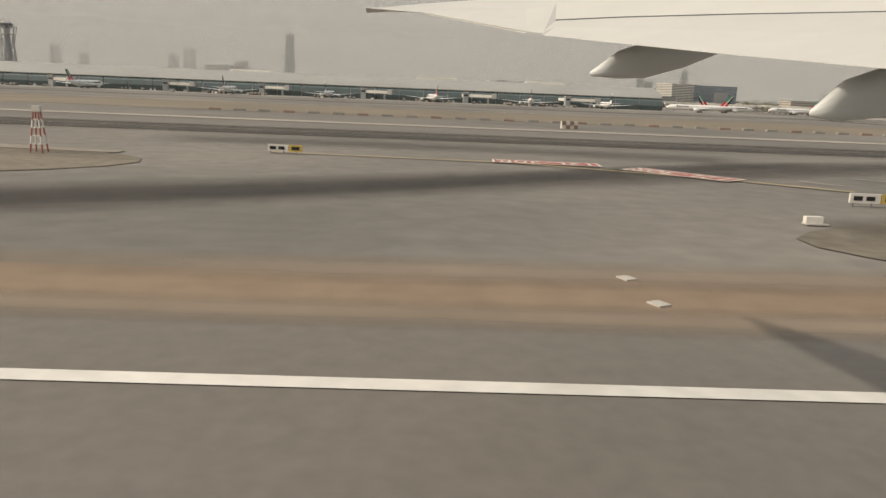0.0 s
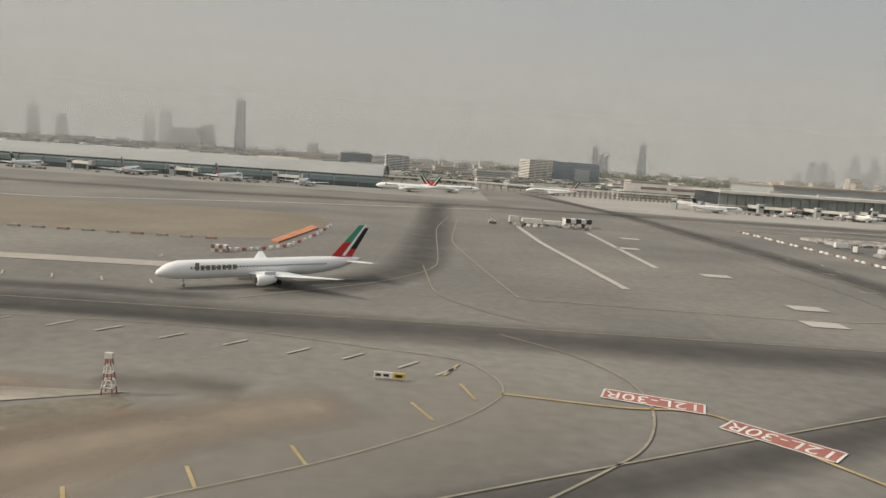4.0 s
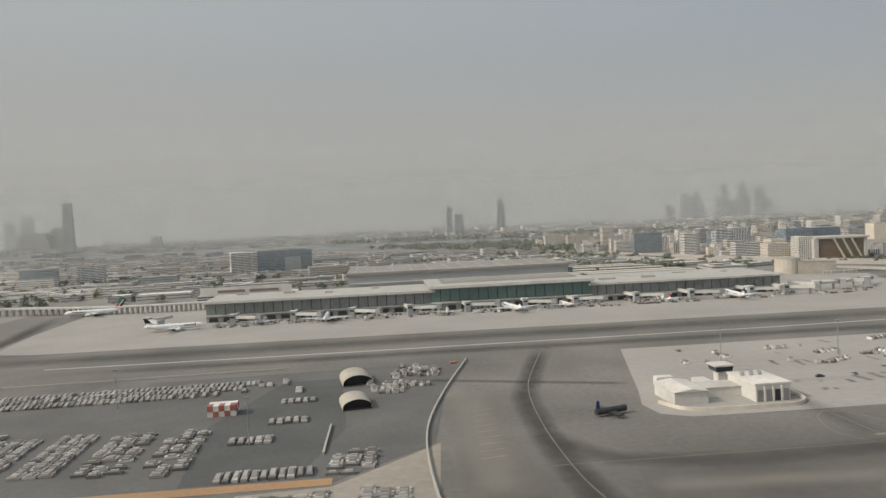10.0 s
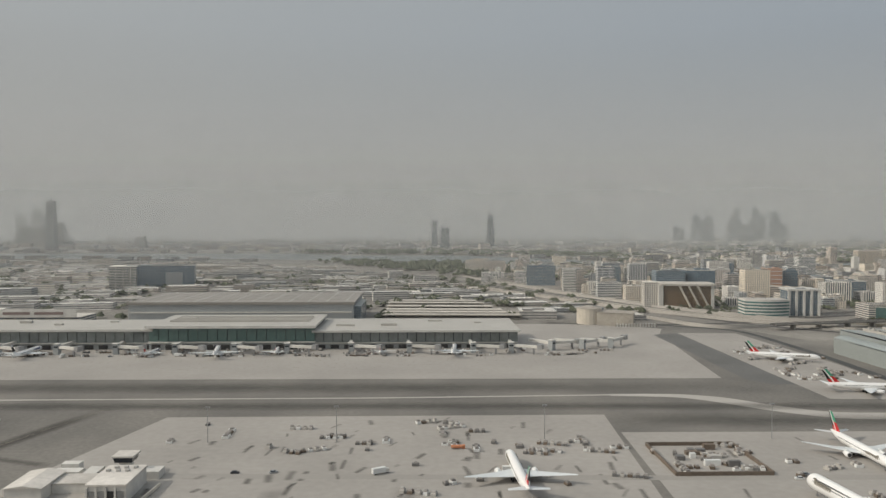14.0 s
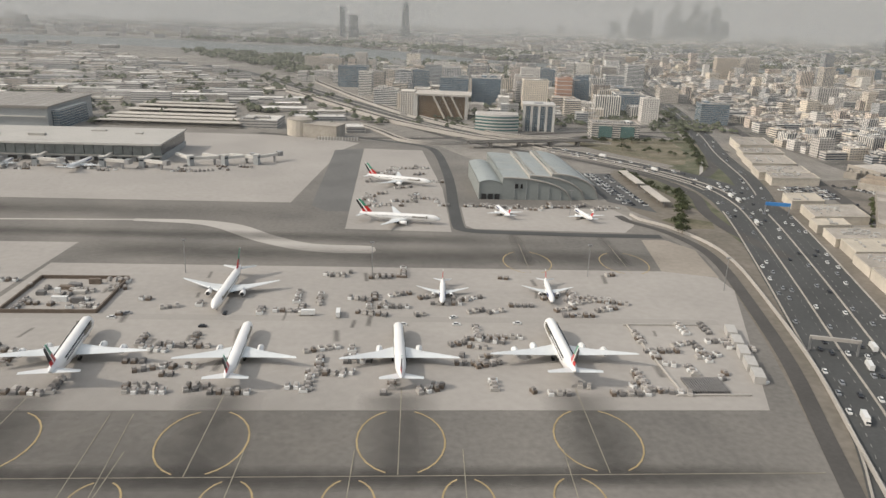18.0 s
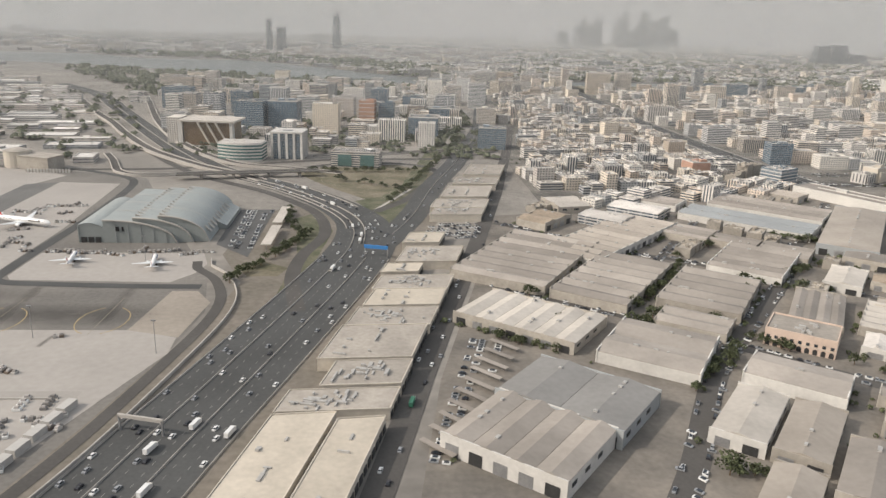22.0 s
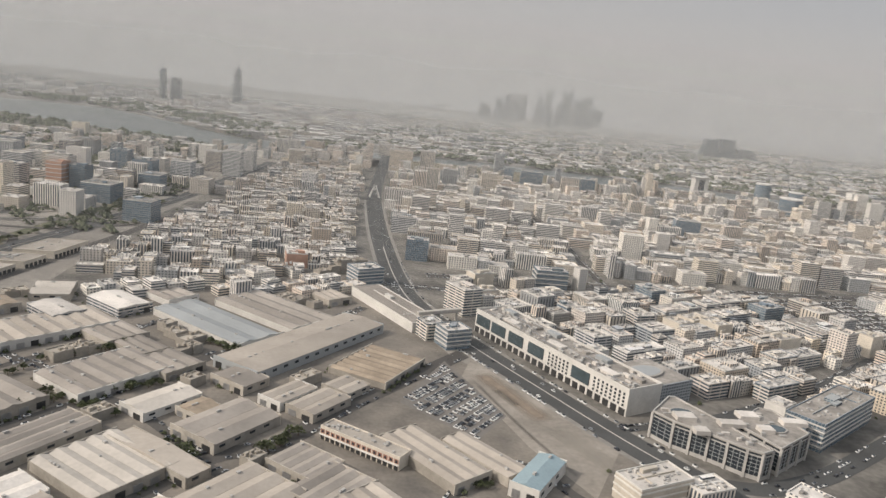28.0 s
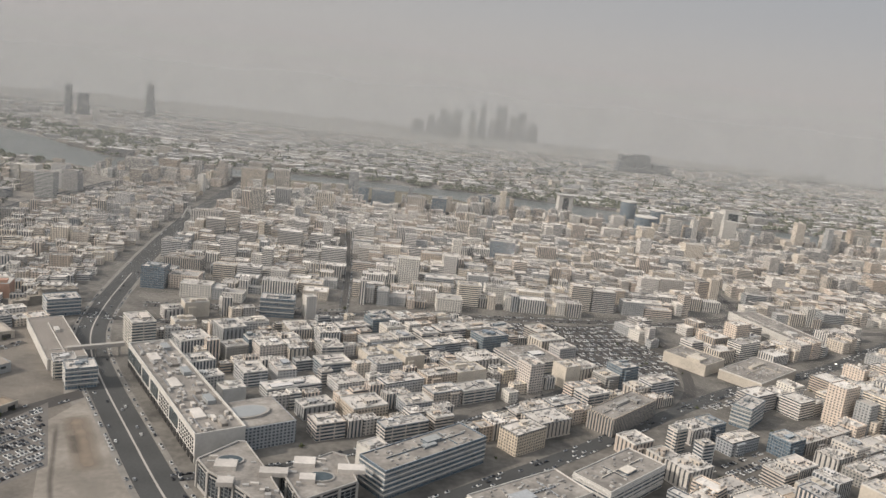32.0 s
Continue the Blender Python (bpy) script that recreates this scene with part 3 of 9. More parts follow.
flat("apron_e", [(401, 388), (400, 240), (435, 238), (436, 300), (431, 386)], 0.06, CONCRETE, "pale concrete apron with two airliners", "apron")
flat("apron_f", [(441, 271), (440.5, 246), (443, 242), (494, 240), (500, 249), (502, 259), (498, 272)], 0.06, CONCRETE, "pale concrete apron in front of the hangar", "apron")
flat("apron_end", [(493, 201), (508, 196), (511, 222), (505, 232), (497, 232)], 0.065, SAND, "pale sandy corner of the apron", "apron")
flat("dark_lane", [(386.5, 382), (386, 270), (392, 262), (400, 262), (400.5, 388)], 0.065, surface("dark_lane_asphalt", (0.145, 0.142, 0.135), 0.9, 0.12),
     "dark grey asphalt lane between two aprons", "taxiway")
flat("apron_a", [(-1600, 300), (-62, 300), (-60, 440), (-1600, 440)], 0.045, surface("apron_a_concrete", (0.26, 0.245, 0.222), 0.9, 0.1, 0.03, 0.5),
     "grey concrete apron beside the long terminal", "apron")
# cargo equipment lot
LOT = [(15, 212), (60, 214), (111, 217), (147, 220), (137.5, 181), (132, 141), (114, 124), (12, 124)]
flat("equipment_lot", LOT, 0.06, surface("grey_lot_asphalt", (0.128, 0.124, 0.117), 0.9, 0.15, 0.06, 1.0), "dark asphalt lot full of parked cargo dollies", "lot")
flat("lot_dark_bay", [(86, 163), (97, 204), (112, 205), (115, 156), (111, 139), (108, 127), (89, 126.5)], 0.064, LOTDARK, "freshly laid dark asphalt bay in the equipment lot", "lot")
flat("lot_pale_corner", [(15, 212), (60, 214), (58, 196), (30, 190), (14, 200)], 0.07, ASPHALT, "grey asphalt lane in the equipment lot", "lot")
strip("orange_sand_band", [(12, 122.5), (60, 124), (114, 124.5)], 3.4, 0.075, surface("orange_sand", (0.36, 0.225, 0.125), 0.95, 0.15), "band of orange sand along the lot", "verge")
flat("lot_sand", [(99.5, 121), (114, 122), (133, 141), (131, 118), (128, 98), (101, 98)], 0.062, SAND, "sandy ground beside the equipment lot", "lot")

# tyre dust on the taxiways
wear([(-1600, 69.5), (-160, 70), (-120, 70), (-95, 67.6), (-75, 66.8), (-54, 66), (-34, 66), (0, 66), (40, 62)], 12, 0.085, RUBBER)
wear([(-1600, 66), (-160, 66.5), (-120, 67), (-95, 66)], 4, 0.0852, RUBBER)
wear([(-1600, 75), (-160, 75.5), (-120, 77), (-104, 76)], 5, 0.0854, RUBBER)
wear(curve([(-310, -12), (-262, 8), (-233, 24.6), (-214, 36), (-183, 54), (-150, 69)]), 9, 0.087, RUBBER)
wear(curve([(-262, 12), (-233, 24.9), (-224, 29.3), (-213.8, 36.7), (-201.7, 46.3), (-186, 56)]), 4.5, 0.0875, RUBBER)
wear(curve([(-15, 74), (-14, 100), (-14, 150), (-16, 200), (-18, 258), (-26, 320), (-40, 400)]), 11, 0.088, RUBBER)
wear(curve([(-102, 78), (-92, 92), (-86, 110), (-84, 165), (-83, 235), (-80, 262)]), 11, 0.089, RUBBER)
wear(curve([(-24, 72), (-40, 58), (-58, 45), (-90, 28), (-120, 14)]), 6, 0.09, RUBBER)
wear([(-240, 57), (-212, 57.5), (-193, 54)], 11, 0.0856, GREYWEAR)
wear([(-204, 24), (-196, 25.5), (-186, 26.5)], 6, 0.0858, DIRTSOFT, "darker soil on the infield")
wear([(-1600, 232), (-160, 240), (-80, 258), (30, 262), (150, 262), (390, 258)], 20, 0.085, GREYWEAR)
wear([(18, 236), (140, 236), (255, 234), (340, 232), (470, 228)], 12, 0.086, GREYWEAR)
wear(curve([(172.6, 233), (165, 208), (158.2, 184), (154.5, 168), (152.9, 138), (153.4, 114), (155, 98), (160, 80), (172, 60)]), 7.5, 0.088, RUBBER)
wear([(142, 178), (141, 145), (140, 110)], 13, 0.0845, PALEDUST, "pale dusty concrete beside the taxiway")
wear([(162, 112), (182, 111), (206, 109)], 9, 0.0846, PALEDUST, "pale dusty concrete beside the taxiway")
wear(curve([(153.5, 142), (157, 131), (162.4, 125), (180, 121), (206, 121.8), (330, 125)]), 8.5, 0.089, GREYWEAR)
wear([(320, 103), (353, 103.3), (406, 102.2), (486, 102)], 7, 0.086, RUBBER)
wear([(130, 197), (160, 186), (182, 178)], 4, 0.09, GREYWEAR)
wear([(323, 216), (410, 212), (500, 213)], 18, 0.085, GREYWEAR)
wear(curve([(262, 84), (285, 100), (292, 104), (300, 103), (320, 103)]), 8, 0.09, RUBBER)
for k in range(34):
    x, y, d = rng.uniform(204, 312), rng.uniform(152, 216), rng.uniform(1.5, 5)
    wear([(x, y), (x + d * .55, y + d)], rng.uniform(.8, 2.2), 0.092 + k * .0002, (GREYWEAR, LIGHTWEAR)[k % 2], "dark oil and tyre smudge on the apron")
for x in (349, 384, 417, 451):
    wear([(x, 100), (x, 130)], 16, 0.091, GREYWEAR)
for x in (455, 484):
    wear([(x, 204), (x, 240)], 5, 0.091, LIGHTWEAR)
for k in range(64):
    x, y = rng.choice(((rng.uniform(205, 315), rng.uniform(152, 215)), (rng.uniform(335, 480), rng.uniform(128, 198))))
    wear([(x, y), (x + rng.uniform(-1.2, 1.2), y + rng.uniform(3, 8))], rng.uniform(.8, 2.6), 0.066 + k * .0003, GREYWEAR, "grey oil stain on the concrete apron")

# soil and sand blown across the edges
wear([(-190, 45.4), (-142, 46), (-122, 46.6), (-104, 46.6)], 4.2, 0.0765, BROWNSOFT, "brown soil along the gravel strip")
wear([(-180, 43.2), (-142, 43.8), (-120, 44.4), (-101, 45.6)], .5, 0.0775, PALEDUST, "pale ridge along the gravel strip")
for k in range(26):
    x = -172 + k * 2.3
    y = 40.7 + rng.uniform(-.25, .25)
    wear([(x, y), (x + rng.uniform(1, 3), y + rng.uniform(-.15, .15))], rng.uniform(.25, .6), 0.078 + k * .0002, (DIRTSOFT, PALEDUST)[k % 2], "rim of stones and soil along the gravel strip")
wear([(-146, 12.5), (-118, 20), (-100, 30.5), (-84, 42), (-74, 54)], 18, 0.0845, LIGHTDUST, "pale dust blown over the taxiway")
wear([(-118, 27), (-106, 33), (-97, 41), (-88, 47)], 9, 0.0848, BROWNSOFT, "brown sand blown over the taxiway")
wear(curve([(-240, 15.2), (-205, 16.2), (-170, 16.8), (-142, 18.4), (-126, 24), (-112, 34), (-101, 43)]), 3.2, 0.058, BROWNSOFT, "reddish sand blown over the edge of the infield")
wear([(-1600, 12.2), (-140, 12.2), (-118, 15.5), (-104, 24)], 2.2, 0.059, BROWNSOFT, "reddish sand blown over the runway's edge")
wear(curve([(-140, 12.5), (-118, 16.2), (-104.5, 25), (-98.8, 36), (-100, 44)]), 7.0, 0.0605, BROWNSOFT, "reddish sand blown over the taxiway's edge")
for k in range(16):
    x, y = rng.uniform(-198, -125), rng.uniform(19, 37)
    if inside((x, y), [(-200, 18.5), (-196, 27), (-172, 39.5), (-112, 39), (-128, 26), (-142, 20)]):
        wear([(x, y), (x + rng.uniform(4, 12), y + rng.uniform(-.3, .3))], rng.uniform(2.0, 5.0), 0.062 + k * .0003, (LIGHTWEAR, PALEDUST, PALEDUST)[k % 3], "patch of soil and dust on the infield")
wear([(-105.5, 47.8), (-100, 48.4), (-95, 47.6)], 5, 0.0795, DIRTSOFT, "dark soil round the foot of the mast")
wear([(-112, 33), (-104, 37.6), (-99, 41.5), (-94, 44)], 3.2, 0.0796, DIRTSOFT, "dark soil beside the taxiway")
for k in range(16):
    x, y = rng.uniform(40, 120), rng.uniform(92, 119)
    wear([(x, y), (x + rng.uniform(3, 10), y + rng.uniform(-1, 1))], rng.uniform(1.5, 5), 0.07 + k * .0003, (PALEDUST, LIGHTWEAR)[k % 2], "pale dust stain on the asphalt")

# painted lines
yl = "faded yellow taxi line on the asphalt"
wear([(120, 104), (200, 106), (330, 106), (420, 106)], 74, 0.0835, LIGHTWEAR, "darker worn asphalt of the taxiway")
wear(curve([(318.6, 104.5), (305, 105.5), (295, 110), (289, 117), (287, 122)]), 1.2, 0.092, GREYWEAR)
for pts in ([(-1600, 70), (-110, 70.6), (40, 70)], curve([(-85, 108), (-83.2, 87), (-79, 79), (-74, 73.7)]), curve([(-77.3, 67.5), (-71.6, 61.4), (-68.8, 54.7), (-69, 47.8), (-72, 40.6), (-84, 28)]),
            curve([(-20, 70), (-28.6, 62.4), (-60.9, 45.7), (-100, 24), (-125, 6)]), curve([(-80, 200), (-83, 165), (-83, 110), (-90, 92), (-104, 76)]),
            [(-17, 80), (-17.5, 238)], curve([(-17.5, 238), (-20, 258), (-34, 266), (-70, 267)]), curve([(172, 231), (158.2, 184), (154, 150), (153.4, 118), (156, 96)]),
            [(320, 103), (486, 102.5)], curve([(293, 145), (292.3, 108), (293.8, 83), (296, 60)])):
    strip("taxi_line", pts, 0.17, 0.1, FADED, yl)
edge = curve([(-1600, 62), (-130, 63.6), (-103, 63.6), (-88, 60), (-81.4, 57.9), (-78.8, 53.5), (-78.8, 49.4), (-82, 44), (-88.5, 37.4), (-96.6, 31.5), (-102.5, 28.1), (-107.7, 25.3), (-118, 20), (-140, 10)])
strip("taxiway_edge_line", edge, 0.12, 0.1, FADED, "faded yellow edge line of the taxiway")
strip("taxiway_edge_line", curve([(-77.6, 196), (-80, 145), (-78, 122), (-73.5, 87), (-68.6, 86), (-40, 84), (-26, 90), (-24, 120), (-26, 200)]), 0.2, 0.1, FADED, "faded yellow edge line of the taxiway")
for i in range(8):
    strip("edge_tick", [(-196.6 + i * 4.75, 40.6 + i * 2.75), (-195.0 + i * 4.75, 38.8 + i * 2.75)], 0.2, 0.1, TICK, "short pale tick beside the taxiway edge")
for i in range(9):
    strip("edge_tick", [(-157.9 + i * 5.4, 60.6), (-156.7 + i * 5.4, 63)], 0.2, 0.1, TICK, "short pale tick beside the taxiway edge")
    strip("edge_tick", [(-157 + i * 5.4, 81.2), (-158.2 + i * 5.4, 83.6)], 0.22, 0.1, TICK, "short pale tick beside the taxiway edge")
for x, y in ((-109.8, 61), (-104.3, 59.9), (-99, 59), (-93.8, 57.7), (-89.5, 57.1), (-85.2, 55.7), (-82.4, 54.4)):
    strip("edge_tick", [(x - .7, y - 1), (x + .7, y + 1)], 0.28, 0.1, TICK, "short pale tick beside the taxiway edge")
for x, y in ((-112.4, 23.1), (-107.6, 25.6), (-103.1, 27.9), (-98.5, 30.4), (-94, 33.3), (-89.6, 36.6), (-117, 20.7), (-121.6, 18.3)):
    strip("edge_tick", [(x, y), (x - 1.15, y + 2.3)], 0.2, 0.1, OCHRE, "short yellow tick beside the taxiway edge")
for x, y, a in ((-82, 45.5, 25), (-79, 50, 15), (-80, 55, -20)):
    c, s = math.cos(radians(a + 90)) * 1.7, math.sin(radians(a + 90)) * 1.7
    strip("edge_tick", [(x - 2 - c, y - s), (x - 2 + c, y + s)], 0.22, 0.1, OCHRE, "short yellow tick beside the taxiway edge")
strip("holding_line", curve([(-78.8, 50), (-71, 48.6), (-65.3, 48.4), (-62.5, 43.5), (-58, 36)]), 0.3, 0.1, OCHRE, "faded yellow holding line across the taxiway")
strip("holding_line", [(-228, 47), (-213, 45.6), (-201, 39.8), (-196, 36)], 0.35, 0.1, OCHRE, "faded yellow holding line across the taxiway")
for pts in ([(-63, 190), (-62, 150), (-58, 98)], [(-46.5, 181), (-47, 122)]):
    strip("island_line", pts, 1.1, 0.1, PALE, "wide pale line on the taxiway island")
for x, y in ((-38.5, 172), (-44.5, 150), (-39, 117), (-40, 82), (-37, 92)):
    strip("pale_patch", [(x - 2.2, y), (x + 2.2, y)], 3.2, 0.1, PALE, "pale painted patch on the taxiway island")
for i in range(7):
    a = radians(95 + i * 26)
    cx, cy = -6 + 8 * math.cos(a), 168 + 26 * math.sin(a)
    strip("edge_tick", [(cx, cy), (cx + 2.6 * math.cos(a), cy + 2.2 * math.sin(a))], 0.3, 0.1, PALE, "short pale tick beside the taxiway edge")
    strip("edge_tick", [(cx - 4, cy - 62), (cx - 4 + 2.6 * math.cos(a), cy - 62 + 2.2 * math.sin(a))], 0.3, 0.1, PALE, "short pale tick beside the taxiway edge")
for i in range(9):
    strip("edge_tick", [(139 + i * 0.35, 130 + i * 4.0), (143.5 + i * 0.35, 131 + i * 4.0)], 0.35, 0.1, FADED, "short pale tick beside the taxiway edge")
# lead-in loops by the stands
for x0 in (210, 237, 264.4, 292):
    strip("stand_line", [(x0, 129.4), (x0 + .2, 152)], 0.2, 0.102, FADED, "faded lead-in line to an aircraft stand")
    strip("stand_loop", curve([(x0 + .6, 144.5), (x0 + 3.6, 141.2), (x0 + 5.6, 136), (x0 + 5.7, 131), (x0 + 4, 125.2)]), 0.2, 0.1, FADED, "faded loop in front of an aircraft stand")
    strip("stand_loop", curve([(x0 - .4, 144.5), (x0 - 4.2, 140.2), (x0 - 6.6, 132), (x0 - 5.2, 127), (x0 - 3.6, 124.2)]), 0.16, 0.1, FADED, "faded loop in front of an aircraft stand")
    strip("stand_mark", [(x0 - 1, 127.8), (x0 + 1, 127.8)], 0.9, 0.1, FADED, "faded painted block where the stand's number is")
    wear([(x0 - .6, 128), (x0 + .4, 162)], 7, 0.0925, LIGHTWEAR)
strip("taxi_line", [(150, 124), (266, 123.6), (280, 124.6), (296, 124.6), (322, 124)], 0.15, 0.1, FADED, yl)
strip("taxi_line", curve([(225, 124), (239, 123.7), (244.6, 122.2), (249.4, 118.3), (253.3, 112.9), (254.9, 108.4), (255.2, 103.3), (254, 90)]), 0.17, 0.1, FADED, yl)
strip("taxi_line", curve([(266.4, 122.5), (260, 117.6), (255.4, 108.8), (254, 98)]), 0.15, 0.1, FADED, yl)
strip("yellow_mark", [(255.2, 102), (257.6, 102)], 1.9, 0.1, YELLOW, "bold yellow block painted on the taxiway")
for x, y, r in ((349, 113, 8), (384, 113, 7.5), (417, 113, 7.5), (451, 113, 7.5), (372, 96, 4), (391, 96, 4), (409, 96, 4), (427, 96, 4), (444, 96, 4),
                (455, 208, 7), (484, 208, 7)):
    ry = 10 if r > 5 else 6
    for k in (-1, 1):
        arc = [(x + k * r * math.sin(radians(a)), y + ry * math.cos(radians(a))) for a in range(20, 161, 14)]
        strip("stand_loop", arc, 0.3, 0.1, OCHRE, "yellow painted loop in front of an aircraft stand")
    strip("stand_line", [(x - 0.6, y - ry), (x + 0.3, y + ry + 8)], 0.16, 0.102, FADED, "yellow lead-in line to an aircraft stand")
for i in range(8):
    for k in (-.35, .35):
        strip("yellow_dots", [(321.8 + k, 98.4 + i * 1.45), (321.8 + k, 99.2 + i * 1.45)], 0.26, 0.1, YELLOW, "bold yellow dotted marking across the taxiway")
g = Geo()
for i in range(7):
    g.ribbon([(272.2, 118.3 + i * 1.25), (274.0, 118.9 + i * 1.25)], 0.8, 0.1)
tagged(part("yellow_hatching", g, YELLOW), "yellow painted band of hatching across the pale taxiway", "marking", kind="structure")
g = Geo()
for i in range(5):
    g.ribbon([(286.8 + i * 1.0, 119.6 - i * .35), (287.6 + i * .7, 117.6 - i * .1)], 0.6, 0.1)
tagged(part("yellow_hatching", g, YELLOW), "yellow painted arrow of hatching on the pale taxiway", "marking", kind="structure")
loop = [(322 + 19 * math.cos(radians(a)), 82 + 15.5 * math.sin(radians(a))) for a in range(-10, 191, 10)]
strip("taxi_loop", loop, 0.3, 0.1, FADED, "large faded yellow loop on the taxiway")
for a in range(15, 170, 22):
    c, s = math.cos(radians(a)), math.sin(radians(a))
    strip("edge_tick", [(322 + 19 * c, 82 + 15.5 * s), (322 + 16 * c, 82 + 12.8 * s)], 0.3, 0.1, FADED, "short yellow tick beside the taxiway edge")
for x0, x1 in ((366, 371), (331, 336)):
    strip("stand_road_line", [(x0, 122), (x1 - 4, 80)], 0.13, 0.1, FADED, "thin white line of a service road crossing the taxiway")
    strip("stand_road_line", [(x0 + 4, 122), (x1 + 1, 80)], 0.13, 0.1, FADED, "thin white line of a service road crossing the taxiway")
strip("service_road", [(196, 171), (330, 166), (494, 164)], 3.2, 0.075, surface("service_lane", (0.315, 0.295, 0.268), 0.9, 0.06), "worn service lane across the concrete apron", "road")

# runway signs painted on the paving
def painted_sign(x, y, ang, text, size=2.2):
    root = thing("painted_sign", "red painted runway sign with white letters on the taxiway", "marking", pose(x, y, 0.105, 0, 0, ang), kind="structure")
    part("red_field", Geo().box(0, 0, 0, 6.6, 2.0, 0.004), REDPAINT, root)
    part("white_border", Geo().box(0, 1.06, 0, 6.8, 0.14, 0.006).box(0, -1.06, 0, 6.8, 0.14, 0.006).box(3.36, 0, 0, 0.14, 2.26, 0.006).box(-3.36, 0, 0, 0.14, 2.26, 0.006), WHITELINE, root)
    c = bpy.data.curves.new("letters", "FONT")
    c.body, c.size, c.align_x, c.align_y = text, size, "CENTER", "CENTER"
    tmp = bpy.data.objects.new("letters", c)
    scene.collection.objects.link(tmp)
    me = bpy.data.meshes.new_from_object(tmp.evaluated_get(bpy.context.evaluated_depsgraph_get()))
    bpy.data.objects.remove(tmp)
    me.materials.clear()
    me.materials.append(WHITELINE)
    for v in me.vertices:
        v.co = (v.co.x * 0.86, v.co.y, 0.012)
    ob = new("letters", me)
    ob.parent = root


painted_sign(-68.3, 50.4, 160, "12L-30R")
painted_sign(-62.3, 44.2, 136, "12L-30R")
painted_sign(-210.3, 46.2, 176, "12L-30R")
painted_sign(-203.0, 42.0, 132, "12L-30R")

# ---- highway and streets ----
HW = curve([(455, -20), (484, 55), (508, 106), (521, 150), (534, 195), (549, 250), (556, 285), (554, 318), (539, 350), (513, 384), (470, 428), (432, 490), (392, 567), (340, 672), (278, 794), (200, 900)])
HWB = curve([(549, 250), (563, 285), (577, 330), (590, 392), (607, 455), (640, 605), (659.1, 750.1), (676.1, 879)])
flat("highway_verge", [(440, -20), (486, 60), (488.5, 106), (500, 150), (512, 205), (517, 240), (505, 270), (508, 320), (520, 345), (560, 330), (590, 330), (560, 205), (535, 120), (505, 20)], 0.03, VERGE,
     "bare sandy verge beside the highway", "verge")
def tapered(name, line, wide, z, material, label, category="road"):
    """A road whose width changes evenly along a line."""
    n = len(line)
    left, right = [], []
    for i in range(n):
        w = wide(i / (n - 1)) / 2
        left.append(offset_line(line, w)[i])
        right.append(offset_line(line, -w)[i])
    g = Geo().add([(*q, z) for q in left] + [(*q, z) for q in right], [(n + i, n + i + 1, i + 1, i) for i in range(n - 1)])
    return tagged(part(name, g, material), label, category, kind="structure")
tapered("highway", HW, lambda f: 26 if f < 0.38 else max(15, 26 - 40 * (f - 0.38)), 0.1, ROAD, "wide dark asphalt highway with many lanes")
tapered("highway_branch", HWB, lambda f: 13, 0.11, ROAD, "dark asphalt road branching off the highway")
def barrier(line, d, i0, i1, label="pale concrete barrier between the carriageways"):
    ln = offset_line(line, d)[i0:i1]
    g = Geo()
    prof = ((-0.24, 0), (-0.09, 0.36), (0.09, 0.36), (0.24, 0))
    rings = []
    sides = [offset_line(ln, o) for o, _ in prof]
    for i in range(len(ln)):
        rings.append([(*sides[k][i], 0.1 + prof[k][1]) for k in range(4)])
    g.loft(rings)
    return tagged(part("road_barrier", g, BARRIER), label, "barrier", kind="structure")
barrier(HW, 4.6, 0, 60)
barrier(HW, -4.2, 0, 34)
barrier(HW, 12.4, 0, 34)
barrier(HW, -12.8, 0, 34)
barrier(HW, 0.2, 36, 84)
barrier(HW, 7.6, 40, 84, "pale concrete parapet along the highway")
barrier(HW, -7.6, 46, 84, "pale concrete parapet along the highway")
barrier(HWB, 0.0, 8, 42)
g = Geo()
for d in (10.2, 6.3, 1.6, -1.8, -6.2, -9.3):
    ln = offset_line(HW, d)
    for i in range(4, 44):
        a, b = Vector(ln[i]), Vector(ln[i + 1])
        k = max(1, int((b - a).length / 3.2))
        for j in range(k):
            p = a + (b - a) * (j / k)
            q = p + (b - a).normalized() * 1.3
            g.ribbon([tuple(p), tuple(q)], 0.14, 0.135)
tagged(part("lane_dashes", g, LANEPAINT), "white broken lane lines on the highway", "marking", kind="stuff")
# slip roads and interchange
LOOP = curve([(600, 400), (590, 440), (566, 452), (536, 447), (515, 430), (500, 410)])
strip("slip_road", LOOP, 5, 0.105, STREET, "curved slip road of the interchange", "road")
strip("slip_road", curve([(560, 335), (575, 360), (588, 400), (600, 440)]), 5, 0.107, STREET, "curved slip road of the interchange", "road")
strip("slip_road", curve([(538, 215), (533, 245), (534, 270), (540, 300), (532, 335), (505, 372), (462, 412), (424, 470), (380, 555)]), 5, 0.108, STREET, "slip road beside the highway", "road")
strip("slip_road", curve([(640, 500), (600, 470), (540, 462), (480, 440), (440, 425), (380, 420), (340, 430)]), 5, 0.109, STREET, "slip road of the interchange", "road")
flat("park_ground", [(512, 424), (538, 442), (572, 447), (592, 425), (586, 380), (572, 352), (560, 352), (535, 385)], 0.06, SCRUB, "scrubby park ground inside the interchange", "park")
flat("green_verge", [(549.8, 355), (562, 364), (577, 402), (590, 430), (583, 380), (571, 318), (566, 293), (563, 325)], 0.07, GREEN, "watered green grass between the roads", "verge")
strip("footpath", [(557, 331), (578, 383)], 1.6, 0.08, PALE, "pale path across the grass between the roads", "path")
